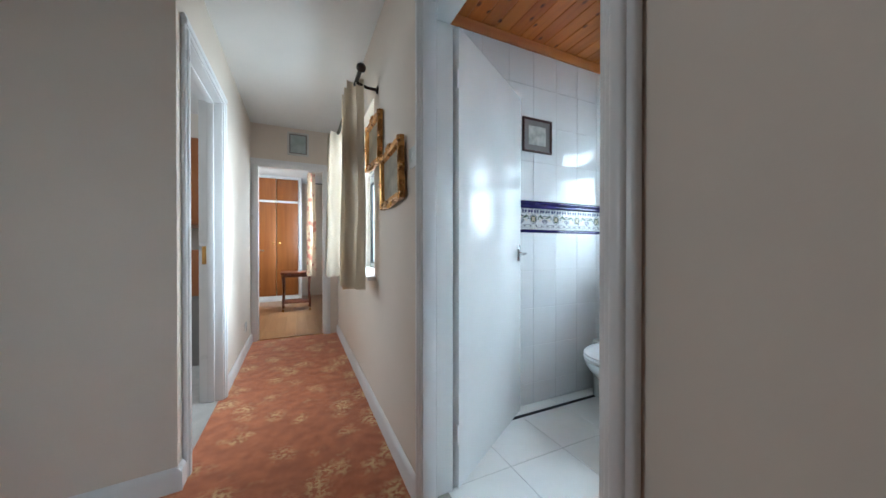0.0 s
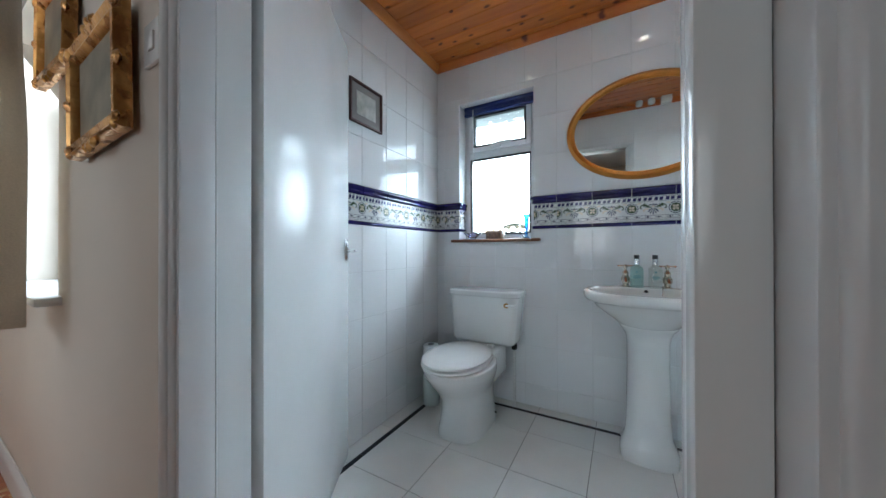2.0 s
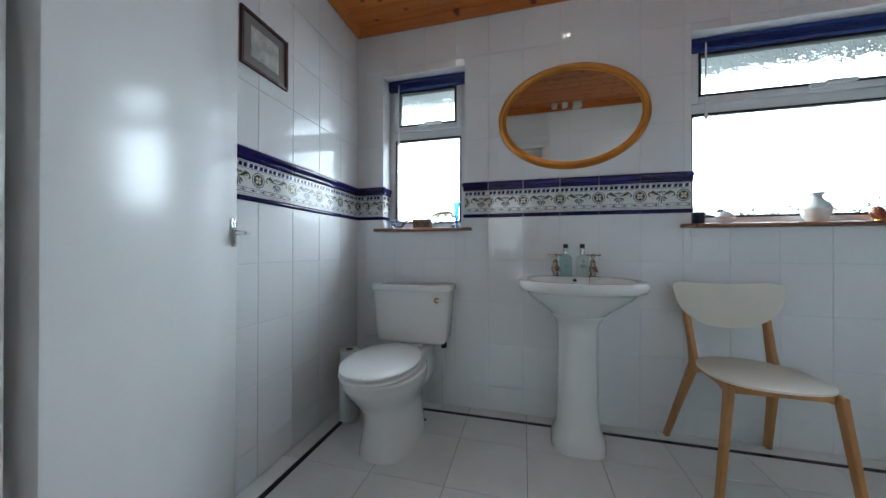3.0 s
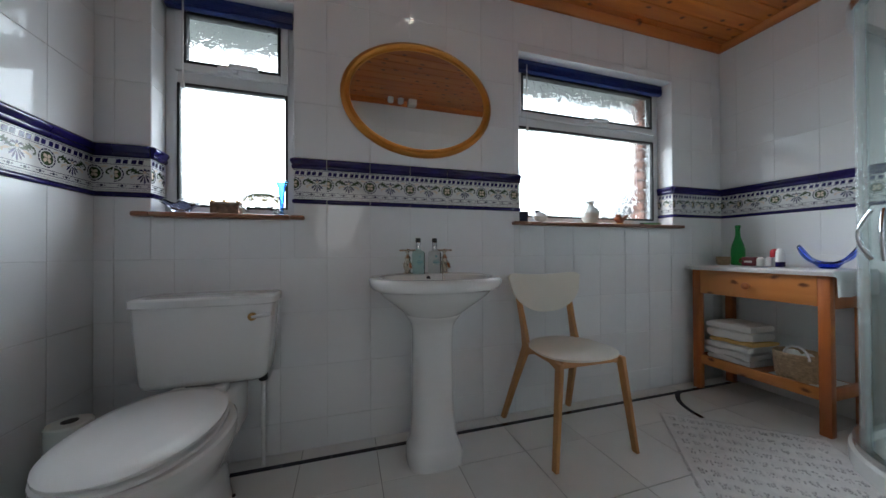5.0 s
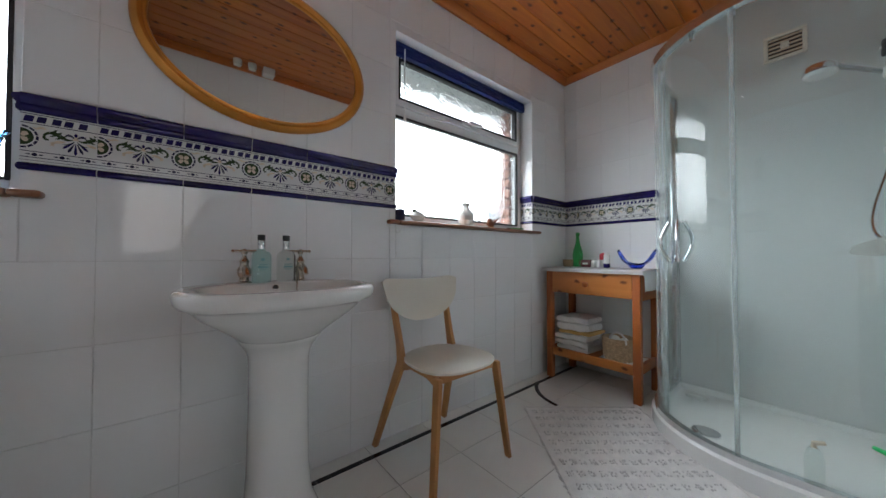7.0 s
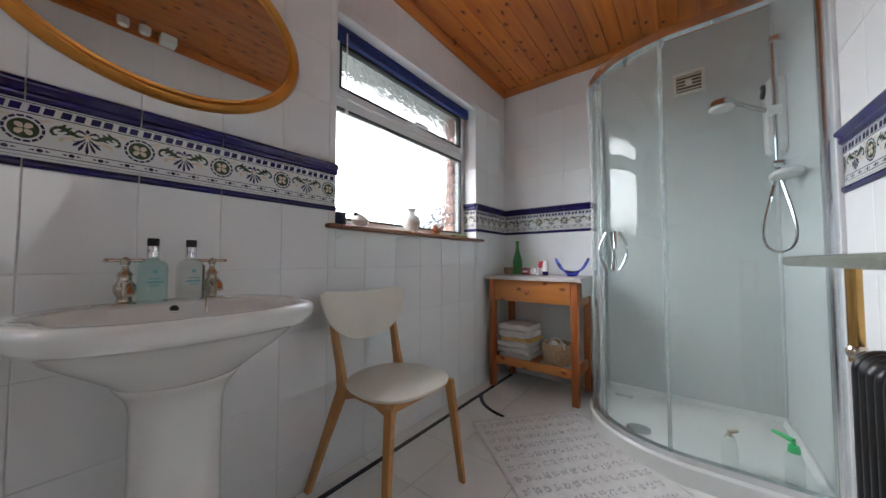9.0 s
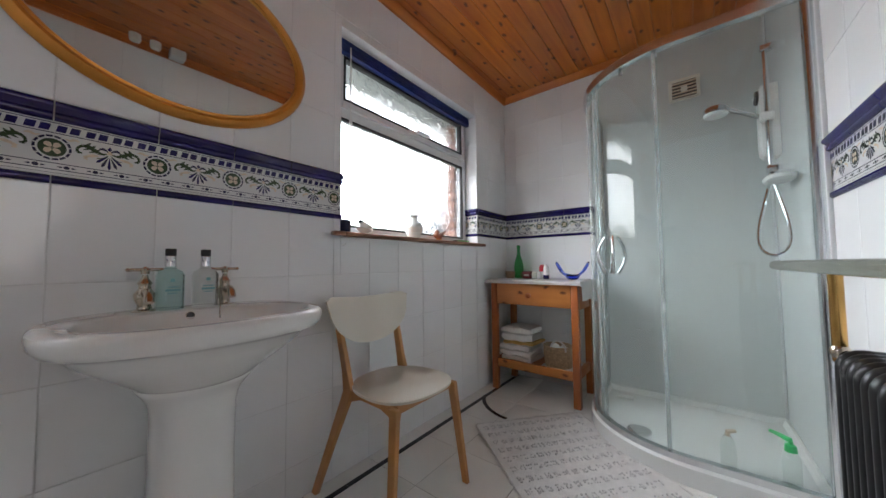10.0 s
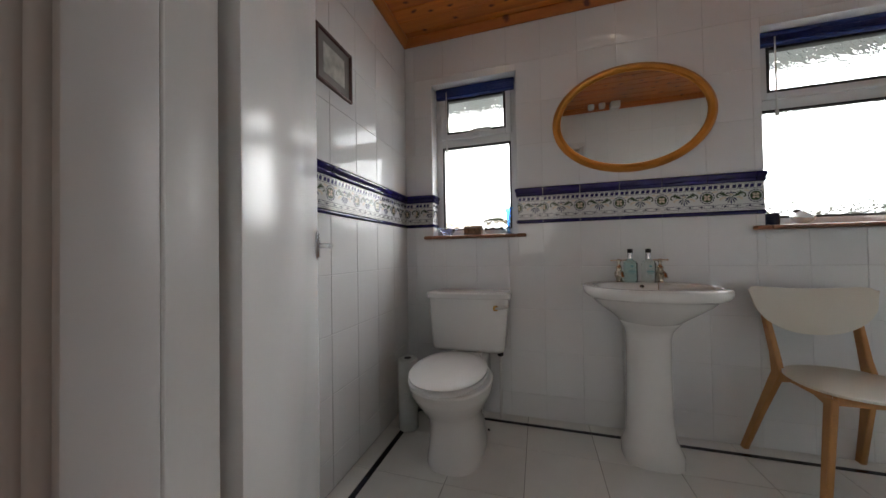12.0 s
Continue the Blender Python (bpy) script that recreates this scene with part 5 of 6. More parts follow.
part("centre_boss", cube(-0.016, 0.016, 0.008, 0.02, -0.016, 0.016, 0.004), M_CREAMLAC, fan)

b = thing("shampoo_bottle", (0.862, -1.135, 0.0605), "white shampoo bottle with green pump on the tray", "bottle")
b.scale = (0.9, 0.9, 0.84)
part("bottle", rings(bmesh.new(), [oval(0, 0, z, rx, ry, 2.6, 24) for z, rx, ry in ((0, 0.028, 0.036), (0.004, 0.03, 0.038), (0.13, 0.03, 0.038), (0.15, 0.022, 0.028), (0.158, 0.014, 0.014))]), M_LOTION, b)
part("pump", lathe([(0.02, 0.156), (0.021, 0.16), (0.018, 0.185), (0.008, 0.19), (0.008, 0.205)], 16, (0, 0, 0), tube([(0, 0, 0.205), (0.03, -0.03, 0.21), (0.055, -0.05, 0.212)], [0.012, 0.010, 0.008])), M_GREENCAP, b, "bright green pump head")
b = thing("shampoo_bottle", (1.045, -1.12, 0.0605), "grey shampoo bottle with pink nozzle on the tray", "bottle")
b.scale = (0.9, 0.9, 0.84)
part("bottle", rings(bmesh.new(), [oval(0, 0, z, rx, ry, 2.4, 24) for z, rx, ry in ((0, 0.027, 0.04), (0.004, 0.03, 0.043), (0.11, 0.03, 0.043), (0.15, 0.022, 0.03), (0.165, 0.012, 0.012))]), M_LOTION, b)
part("nozzle", tube([(0, 0, 0.165), (0, 0, 0.185), (-0.03, -0.012, 0.192)], [0.01, 0.011, 0.008]), M_TAN, b, "pink nozzle")
b = thing("sponge", (1.50, -1.66, 0.0605), "pale soap block at the back of the tray", "soap")
part("body", cube(-0.05, 0.05, -0.02, 0.02, 0, 0.022, 0.008), M_TRAY, b)

# ---- towel radiator ----
rad = thing("towel_radiator", (0, 0, 0), "black column radiator with brass posts and nickel towel rail", "radiator")
for k in range(16):
    y = -0.415 + 0.0340 * k
    bend = [(0.885 - 0.03 * (1 - math.cos(q)), y, 0.692 + 0.03 * math.sin(q)) for q in (math.pi / 2 * i / 5 for i in range(6))]
    back = [(0.825 - 0.03 * math.sin(q), y, 0.692 + 0.03 * math.cos(q)) for q in (math.pi / 2 * i / 5 for i in range(6))]
    part("column", tube([(0.885, y, 0.11)] + bend + back + [(0.795, y, 0.11)], 0.0135, 12), M_BLACK, rad)
    part("column", tube([(0.84, y, 0.11), (0.84, y, 0.712)], 0.0125, 10), M_BLACK, rad)
part("footer", tube([(0.84, -0.45, 0.118), (0.84, 0.115, 0.118)], 0.024, 14), M_BLACK, rad)
part("header", tube([(0.84, -0.452, 0.700), (0.84, 0.111, 0.700)], 0.016, 14), M_BLACK, rad)
for y in (-0.442, 0.106):
    part("post", tube([(0.882, y, 0.70), (0.882, y, 0.912)], 0.0125, 14), M_BRASS, rad, "brass rail post")
    part("post_foot", lathe([(0.010, 0.706), (0.0155, 0.713), (0.0175, 0.722), (0.0155, 0.731), (0.011, 0.738)], 16, (0.882, y, 0)), M_NICKEL, rad, "nickel collar")
    part("leg", tube([(0.865, y + (-0.01 if y > 0 else 0.02), 0.0), (0.865, y + (-0.01 if y > 0 else 0.02), 0.12)], 0.016, 12), M_BLACK, rad)
    part("rail_arm", tube([(0.872, y, 0.916), (0.963, y, 0.918)], 0.0105, 12), M_NICKEL, rad)
    part("wall_bracket", tube([(XD + 0.001, y, 0.60), (0.80, y, 0.60)], 0.012, 10), M_BLACK, rad)
part("towel_rail", tube([(0.963, -0.543, 0.918), (0.963, -0.541, 0.918), (0.963, -0.534, 0.918), (0.963, -0.522, 0.918), (0.963, 0.10, 0.918), (0.963, 0.17, 0.918), (0.963, 0.197, 0.918), (0.963, 0.206, 0.918), (0.963, 0.212, 0.918), (0.963, 0.214, 0.918)], [0.003, 0.007, 0.011, 0.0125, 0.0125, 0.0155, 0.0165, 0.014, 0.008, 0.003], 16), M_NICKEL, rad, "worn nickel towel rail")

# ---- blinds ----
for nm, hole in (("small", W1), ("wide", W2)):
    bl = thing("venetian_blind", (0, 0, 0), "blue slatted blind raised to the window head", "blind", group="window blinds")
    y0, y1 = hole[0] + 0.012, hole[1] - 0.012
    part("head_rail", cube(2.458, 2.488, y0, y1, 2.040, 2.064, 0.004), M_BLIND, bl)
    for k in range(7):
        part("slat", cube(2.454 + 0.002 * (k % 2), 2.491, y0 + 0.003, y1 - 0.003 - 0.004 * (k % 3), 2.012 + 0.0040 * k, 2.0142 + 0.0040 * k), M_BLIND, bl, "", 0)
    part("bottom_rail", cube(2.456, 2.489, y0 + 0.002, y1 - 0.002, 1.998, 2.010, 0.004), M_BLIND, bl)
    yc = y1 - 0.075
    cord = part("cord", tube([(2.451, yc, 2.03), (2.450, yc, 1.665)], 0.0034, 6), M_PLASTIC, bl, "white pull cord")
    part("cord_weight", lathe([(0.003, 0.04), (0.007, 0.026), (0.009, 0.003), (0.005, 0.0)], 10, (2.450, yc, 1.63)), M_PLASTIC, cord)

# ---- on the window sills ----
ZS = 1.0825
SXC = 2.445
t = thing("glass_dish", (SXC, 1.475, ZS), "frilled blue and white glass dish on the sill", "dish")
t.scale = (1.0, 1.1, 1.2)
loops = []
for r, z in ((0.022, 0), (0.024, 0.004), (0.036, 0.02), (0.055, 0.032), (0.062, 0.038), (0.05, 0.036), (0.03, 0.022), (0.012, 0.012)):
    loops.append([((r + 0.006 * (r / 0.06) * math.cos(7 * a)) * math.cos(a), (r + 0.006 * (r / 0.06) * math.cos(7 * a)) * math.sin(a), z + 0.004 * (r / 0.06) * math.cos(7 * a)) for a in (2 * math.pi * i / 42 for i in range(42))])
part("body", rings(bmesh.new(), loops), M_LILAC, t)
part("frill", rings(bmesh.new(), [[(p[0] * 1.02, p[1] * 1.02, p[2] + 0.003 + d) for p in loops[4]] for d in (0, 0.004)], (False, False)), M_PORC, t, "white frilled rim")
t = thing("carved_box", (SXC, 1.305, ZS), "small carved brown wooden chest on the sill", "box", 90)
t.scale = (0.88, 0.88, 1.0)
part("body", cube(-0.062, 0.062, -0.036, 0.036, 0, 0.042, 0.003), M_CARVED, t)
part("lid", rings(bmesh.new(), [[(x, 0.038 * math.cos(a), 0.043 + 0.018 * math.sin(a)) for a in (math.pi * i / 8 for i in range(9))] for x in (-0.064, 0.064)]), M_CARVED, t, "domed carved lid")
for x in (-0.055, 0.0, 0.055):
    part("strap", cube(x - 0.004, x + 0.004, -0.039, 0.039, 0.055, 0.064, 0.001), M_BRASS, t)
t = thing("cut_glass_bowl", (2.455, 1.165, ZS), "clear cut glass ornament on the sill", "glass ornament")
t.scale = (1.0, 1.4, 1.35)
loops = []
for k, (r, z) in enumerate(((0.03, 0), (0.04, 0.008), (0.052, 0.03), (0.056, 0.05), (0.05, 0.066), (0.03, 0.076), (0.01, 0.08))):
    loops.append([(r * (1 + 0.1 * ((i + k) % 2)) * 0.6 * math.cos(a), r * (1 + 0.1 * ((i + k) % 2)) * math.sin(a), z) for i, a in enumerate(2 * math.pi * i / 18 for i in range(18))])
part("body", rings(bmesh.new(), loops), M_CLEARGLASS, t, "", 0)
t = thing("bud_vase", (SXC, 1.082, ZS), "slim bright blue glass trumpet vase on the sill", "vase")
t.scale = (1.15, 1.15, 1.36)
part("body", lathe([(0.022, 0), (0.023, 0.003), (0.008, 0.012), (0.008, 0.03), (0.011, 0.07), (0.014, 0.10), (0.022, 0.116), (0.027, 0.122), (0.024, 0.122), (0.012, 0.103), (0.008, 0.07), (0.005, 0.02)], 20), M_LIGHTBLUE, t)
t = thing("votive_holder", (2.425, -0.195, ZS), "navy blue ceramic candle holder on the sill", "candle holder")
part("body", lathe([(0.025, 0), (0.027, 0.003), (0.028, 0.058), (0.026, 0.06), (0.023, 0.056), (0.021, 0.01)], 24), M_NAVY, t)
t = thing("sea_shell", (SXC, -0.325, ZS), "speckled white sea shell on the sill", "shell", 30)
loops = []
for i in range(14):
    f = i / 13
    r = 0.033 * math.sin(math.pi * (0.08 + 0.8 * f)) + 0.002
    loops.append([(-0.042 + 0.084 * f, r * 0.9 * math.cos(a) * (1 + 0.10 * math.cos(5 * a)), 0.030 + 0.014 * f + r * 0.85 * math.sin(a) * (1 + 0.12 * math.cos(5 * a))) for a in (2 * math.pi * q / 16 for q in range(16))])
part("body", rings(bmesh.new(), loops), M_PORC, t)
part("speckle", lathe([(0.010, 0.0), (0.018, 0.008), (0.008, 0.016)], 10, (0.018, 0.006, 0.062)), M_GASKET_HOLE, t, "dark speckled crown")
t = thing("porcelain_vase", (SXC, -0.69, ZS), "small pale green porcelain vase on the sill", "vase")
part("body", lathe([(0.030, 0), (0.032, 0.003), (0.050, 0.04), (0.054, 0.068), (0.046, 0.092), (0.024, 0.110), (0.020, 0.126), (0.031, 0.144), (0.028, 0.144), (0.015, 0.124)], 28), M_PORC, t)
part("painted_band", lathe([(0.0502, 0.038), (0.0526, 0.055), (0.0545, 0.066)], 28, cap=(False, False)), M_GREYFRAME, t)
t = thing("bird_figurine", (SXC, -0.93, ZS), "little russet bird figurine on the sill", "figurine", 70)
bmb = rings(bmesh.new(), [oval(0.0 + 0.014 * f, 0, 0.012 + 0.060 * f, 0.029 * w, 0.020 * w, 2, 14) for f, w in ((0, 0.5), (0.2, 1.0), (0.5, 1.1), (0.7, 0.7), (0.85, 0.62), (1.0, 0.3))])
tube([(-0.014, 0, 0.038), (-0.036, 0, 0.054), (-0.054, 0, 0.068)], [0.013, 0.009, 0.004], 8, bmb)
tube([(0.022, 0, 0.062), (0.036, 0, 0.062)], [0.004, 0.001], 6, bmb)
part("bird", bmb, M_BROWNFIG, t)
part("stand", lathe([(0.024, 0), (0.026, 0.003), (0.02, 0.013)], 14), M_GOLD, t)
t = thing("glass_dish", (2.45, -1.20, ZS), "shallow green tinted glass dish on the sill", "dish")
part("body", rings(bmesh.new(), [oval(0, 0, z, rx, ry, 2.4, 28) for z, rx, ry in ((0, 0.028, 0.07), (0.003, 0.03, 0.075), (0.018, 0.036, 0.088), (0.018, 0.033, 0.085), (0.006, 0.026, 0.07))]), solid_glass("pale_green_glass", (0.55, 0.85, 0.55)), t)
t = thing("wall_hook", (XW - 0.035, -0.135, 1.06), "tiny white plastic hook under the sill", "hook")
part("hook", tube([(0, 0, 0.002), (0, 0, -0.03), (-0.003, -0.008, -0.042), (-0.005, -0.02, -0.040), (-0.005, -0.024, -0.028)], 0.0022, 6), M_PLASTIC, t)


# ---- picture frames ----
def framed(name, label, w, h, m, face, mats, fw=0.02, fd=0.016, mount=None, ornate=False):
    """A framed picture: local x to the right, y up, z out of the wall."""
    t = new(name)
    t.empty_display_size = 0.05
    t.matrix_world = m
    tagged(t, label, "picture")
    prof = [(0, 0), (0, fd * 0.7), (fw * 0.15, fd), (fw * 0.45, fd * 0.75), (fw * 0.75, fd * 0.9), (fw, fd * 0.45), (fw, 0)]
    corners = [(-1, -1), (1, -1), (1, 1), (-1, 1), (-1, -1)]
    bm = rings(bmesh.new(), [[((w / 2 - d) * sx, (h / 2 - d) * sy, z) for d, z in prof] for sx, sy in corners], (False, False))
    bmesh.ops.remove_doubles(bm, verts=bm.verts, dist=1e-6)
    if ornate:
        bo = bm
        for sx, sy in corners[:4]:
            for k in range(5):
                a = radians(90 * k / 4)
                cx, cy = (w / 2 - 0.012 - 0.012 * math.cos(a)) * sx, (h / 2 - 0.012 - 0.012 * math.sin(a)) * sy
                lathe([(0.003, fd * 0.6), (0.013, fd * 0.85), (0.007, fd * 1.1), (0.001, fd * 1.15)], 9, (cx * 1.03, cy * 1.03, 0), bo)
        for sx in (-1, 1):
            lathe([(0.006, fd * 0.6), (0.016, fd * 0.85), (0.006, fd * 1.12)], 9, (w / 2 * sx, 0, 0), bo)
        for sy in (-1, 1):
            for q in (-0.03, 0, 0.03):
                lathe([(0.006, fd * 0.6), (0.015, fd * 0.85), (0.006, fd * 1.12)], 9, (q, (h / 2 + (0.006 if q == 0 else 0)) * sy, 0), bo)
    part("frame", bm, mats, t, "gilt frame with moulded scrollwork" if ornate else "")
    iw, ih = w / 2 - fw, h / 2 - fw
    if mount:
        part("mount", cube(-iw, iw, -ih, ih, 0.0, fd * 0.3), M_MOUNT, t, "grey card mount", 0)
        iw, ih = iw - mount, ih - mount
    part("print", cube(-iw, iw, -ih, ih, 0.0, fd * 0.36), face, t, "", 0)
    return t


def facing(along, out, where, roll=0.0):
    m = Matrix((along, (0, 0, 1), out)).transposed().to_4x4()
    m.translation = where
    return m @ Matrix.Rotation(radians(roll), 4, "Z")


framed("framed_print", "small framed print in a dark red wooden frame", 0.246, 0.225, facing((1, 0, 0), (0, -1, 0), (1.628, YL - 0.002, 1.788)), M_PHOTO, M_FRAMEDARK, 0.014, 0.014, 0.036)
framed("gilt_picture", "landscape painting in an ornate gilt frame", 0.365, 0.285, facing((0, -1, 0), (-1, 0, 0), (HALLX - 0.012, 1.615, 1.395), 3), M_OILPIC, M_GILT, 0.042, 0.028, None, True)
framed("gilt_picture", "dark painting in an ornate gilt frame hung higher", 0.365, 0.295, facing((0, -1, 0), (-1, 0, 0), (HALLX - 0.008, 2.03, 1.68), -2), M_OILPIC, M_GILT, 0.042, 0.028, None, True)
framed("sea_picture", "small pale sea picture in a light grey frame", 0.225, 0.265, facing((1, 0, 0), (0, -1, 0), (0.176, ENDY - 0.002, 2.24)), M_SKYPIC, M_GREYFRAME, 0.02, 0.014, 0.012)

# ---- small fittings in the bathroom ----
for k, (y, s) in enumerate(((0.375, 0.030), (0.275, 0.030), (0.16, 0.042))):
    t = thing("pull_switch", (XD + 0.085, y, ZC), "white ceiling mounted pull switch box", "switch", group="ceiling switches")
    part("housing", lathe([(s, 0), (s, -0.03), (s * 0.85, -0.045), (s * 0.25, -0.05)], 20) if k < 2 else cube(-0.042, 0.042, -0.042, 0.042, -0.06, 0.0, 0.008), M_PLASTIC, t)
for x, y in ((2.03, 0.40), (1.92, 1.17)):
    t = thing("downlight", (x, y, ZC), "small recessed chrome ceiling downlight", "ceiling light", group="ceiling downlights")
    part("rim", lathe([(0.026, 0.0), (0.04, -0.001), (0.042, -0.004), (0.034, -0.008), (0.026, -0.002)], 24, cap=(False, False)), M_CHROME, t)
    lm = surface("lamp_glow", (1, 0.9, 0.75), 0.5)
    lm.node_tree.nodes["Principled BSDF"].inputs["Emission Color"].default_value = (1, 0.85, 0.65, 1)
    lm.node_tree.nodes["Principled BSDF"].inputs["Emission Strength"].default_value = 22
    part("lamp_face", lathe([(0.026, -0.001), (0.026, -0.0035), (0.01, -0.005)], 20), lm, t, "small bright lamp face")

# ---- hall ----
sw = thing("light_switch", (HALLX, 1.34, 1.42), "white plastic rocker light switch on the wall", "switch")
part("plate", cube(-0.009, -0.0005, -0.043, 0.043, -0.043, 0.043, 0.003), M_PLASTIC, sw)
part("rocker", cube(-0.013, -0.008, -0.012, 0.012, -0.018, 0.018, 0.002), M_PLASTIC, sw)
rod = thing("curtain_rod", (0.49, 1.88, 2.03), "dark bronze curtain rod with ball ends", "curtain rod")
part("rod", tube([(0, 0, 0), (0, 1.32, 0)], 0.012, 12), M_IRON, rod)
for y in (0.0, 1.32):
    part("finial", lathe([(0.006, -0.03), (0.016, -0.026), (0.014, -0.015), (0.026, 0.0), (0.026, 0.012), (0.014, 0.028), (0.003, 0.033)], 16), M_IRON, rod).matrix_basis = pose(0, y + (-0.02 if y == 0 else 0.02), 0, 90, 0, 0)
for y in (0.12, 1.24):
    part("bracket", tube([(0.0, y, -0.012), (0.06, y, -0.03), (HALLX - 0.491, y, -0.03)], 0.009, 8), M_IRON, rod)
    part("bracket_plate", lathe([(0.024, 0), (0.022, 0.006), (0.01, 0.01)], 16), M_IRON, rod).matrix_basis = pose(HALLX - 0.4905, y, -0.03, 0, -90, 0)


def curtain(name, x, y0, y1, z0, z1, waves, amp, mat, label, phase=0.0):
    """Hanging cloth in soft folds, drawn together."""
    t = thing(name, (0, 0, 0), label, "curtain")
    bm = bmesh.new()
    nu_, nv_ = waves * 14, 14
    cols = []
    for i in range(nu_ + 1):
        f = i / nu_
        a = 2 * math.pi * waves * f + phase
        col = []
        for j in range(nv_ + 1):
            g = j / nv_
            k = 1.0 - 0.25 * g
            col.append(bm.verts.new((x + amp * k * math.sin(a + 0.25 * math.sin(3 * g)) + 0.012 * noise.noise((f * 5, g * 3, x)), y0 + (y1 - y0) * f + 0.3 * amp * math.cos(a * 2), z0 + (z1 - z0) * g)))
        cols.append(col)
    for i in range(nu_):
        for j in range(nv_):
            bm.faces.new((cols[i][j], cols[i + 1][j], cols[i + 1][j + 1], cols[i][j + 1]))
    bmesh.ops.solidify(bm, geom=bm.faces[:], thickness=0.003)
    part("cloth", bm, mat, t, "", 60)
    return t


curtain("curtain", 0.480, 1.985, 2.27, 0.79, 2.04, 3, 0.062, M_CURTAIN, "cream cloth curtain drawn to the window side")
curtain("curtain", 0.475, 2.90, 3.17, 0.79, 2.04, 3, 0.075, M_CURTAIN, "cream cloth curtain drawn to the far side", 1.0)
t = thing("wall_socket", (LEFTX, 3.70, 0.26), "small white wall socket above the hall skirting", "socket")
part("plate", cube(0.0005, 0.008, -0.043, 0.043, -0.043, 0.043, 0.003), M_PLASTIC, t)
part("switch", cube(0.0075, 0.011, -0.006, 0.006, 0.012, 0.030, 0.001), M_PLASTIC, t)

far_door = thing("door_2", (FDOOR[0] + 0.004, ENDY + 0.105, 0), "white painted door standing open into the bedroom", "door", 96, kind="structure")
part("door_leaf", cube(0, 0.69, 0, 0.036, 0.008, 1.94, 0.003), M_GLOSS, far_door)
fh = part("door_handle", cube(0.60, 0.645, -0.008, 0.0, 0.93, 1.05, 0.003), M_CHROME, far_door, "chrome lever handle")
part("lever", tube([(0.62, -0.005, 1.0), (0.62, -0.05, 1.0), (0.52, -0.055, 0.998)], 0.009), M_CHROME, fh)
near_strip = thing("wall_plaque", (-0.285, ENDY - 0.0215, 1.37), "tiny grey wall hook plate by the door", "hook")
part("plate", cube(-0.012, 0.012, -0.006, 0.0, -0.03, 0.03, 0.003), M_GREYFRAME, near_strip)

# ---- bedroom seen past the hall ----
ward = thing("wardrobe", (0, 0, 0), "built-in teak veneer wardrobe with white frame", "wardrobe")
WY = 6.9
part("carcass", cube(-1.6, 0.24, WY + 0.03, 7.48, 0.0, ZH - 0.001), M_SATIN, ward, "", 0)
for x0, x1 in ((-1.56, -0.80), (-0.785, -0.21), (-0.20, 0.175)):
    part("door_panel", cube(x0, x1, WY, WY + 0.025, 0.11, 1.90, 0.003), M_WARDROBE, ward, "orange brown veneered door")
    part("top_cupboard_door", cube(x0, x1, WY, WY + 0.025, 1.945, 2.36, 0.003), M_WARDROBE, ward, "orange brown veneered top door")
part("post", cube(0.185, 0.24, WY - 0.012, WY + 0.03, 0, ZH - 0.001, 0.003), M_SATIN, ward)
part("plinth", cube(-1.6, 0.185, WY + 0.004, WY + 0.03, 0, 0.10, 0.002), M_SATIN, ward)
part("handle", lathe([(0.012, 0), (0.018, 0.01), (0.01, 0.016)], 12), M_BRASS, ward).matrix_basis = pose(-0.26, WY, 1.12, 90, 0, 0)
part("handle", lathe([(0.012, 0), (0.018, 0.01), (0.01, 0.016)], 12), M_BRASS, ward).matrix_basis = pose(-0.15, WY, 1.12, 90, 0, 0)
tr = thing("tea_trolley", (0.15, 5.92, 0), "dark mahogany tea trolley on small castors", "trolley")
part("tabletop", cube(-0.24, 0.26, -0.24, 0.24, 0.60, 0.635, 0.01), M_DARKWOOD, tr)
part("apron", cube(-0.20, 0.20, -0.20, 0.20, 0.555, 0.60, 0.005), M_DARKWOOD, tr)
part("lower_shelf", cube(-0.20, 0.20, -0.19, 0.19, 0.13, 0.15, 0.005), M_DARKWOOD, tr)
for x in (-0.2, 0.2):
    for y in (-0.19, 0.19):
        part("leg", tube([(x, y, 0.06), (x, y, 0.14), (x * 0.94, y, 0.35), (x, y, 0.58)], [0.012, 0.018, 0.013, 0.018], 10), M_DARKWOOD, tr)
        part("castor", lathe([(0.008, 0), (0.018, 0.006), (0.018, 0.028), (0.008, 0.034), (0.006, 0.065)], 12, (x, y, 0)), M_BRASS, tr)
curtain("floral_curtain", 0.350, 4.95, 5.55, 0.62, 2.2, 4, 0.06, M_FLORAL, "cream curtain with red floral print in the bedroom")
frod = thing("curtain_rod", (0.350, 4.85, 2.21), "dark bedroom curtain rod on wall brackets", "curtain rod")
part("rod", tube([(0, 0, 0), (0, 1.5, 0)], 0.012, 10), M_IRON, frod)
for y in (0.04, 1.46):
    part("bracket", tube([(0, y, 0), (0.3695, y, 0)], 0.009, 8), M_IRON, frod)
t = thing("radiator", (0.70, 5.6, 0.12), "white panel radiator under the bedroom window", "radiator")
part("panel", cube(-0.08, -0.02, -0.6, 0.6, 0.05, 0.5, 0.01), M_SATIN, t)
for k in range(16):
    part("flute", cube(-0.088, -0.079, -0.57 + 0.075 * k, -0.53 + 0.075 * k, 0.07, 0.48, 0.003), M_SATIN, t)

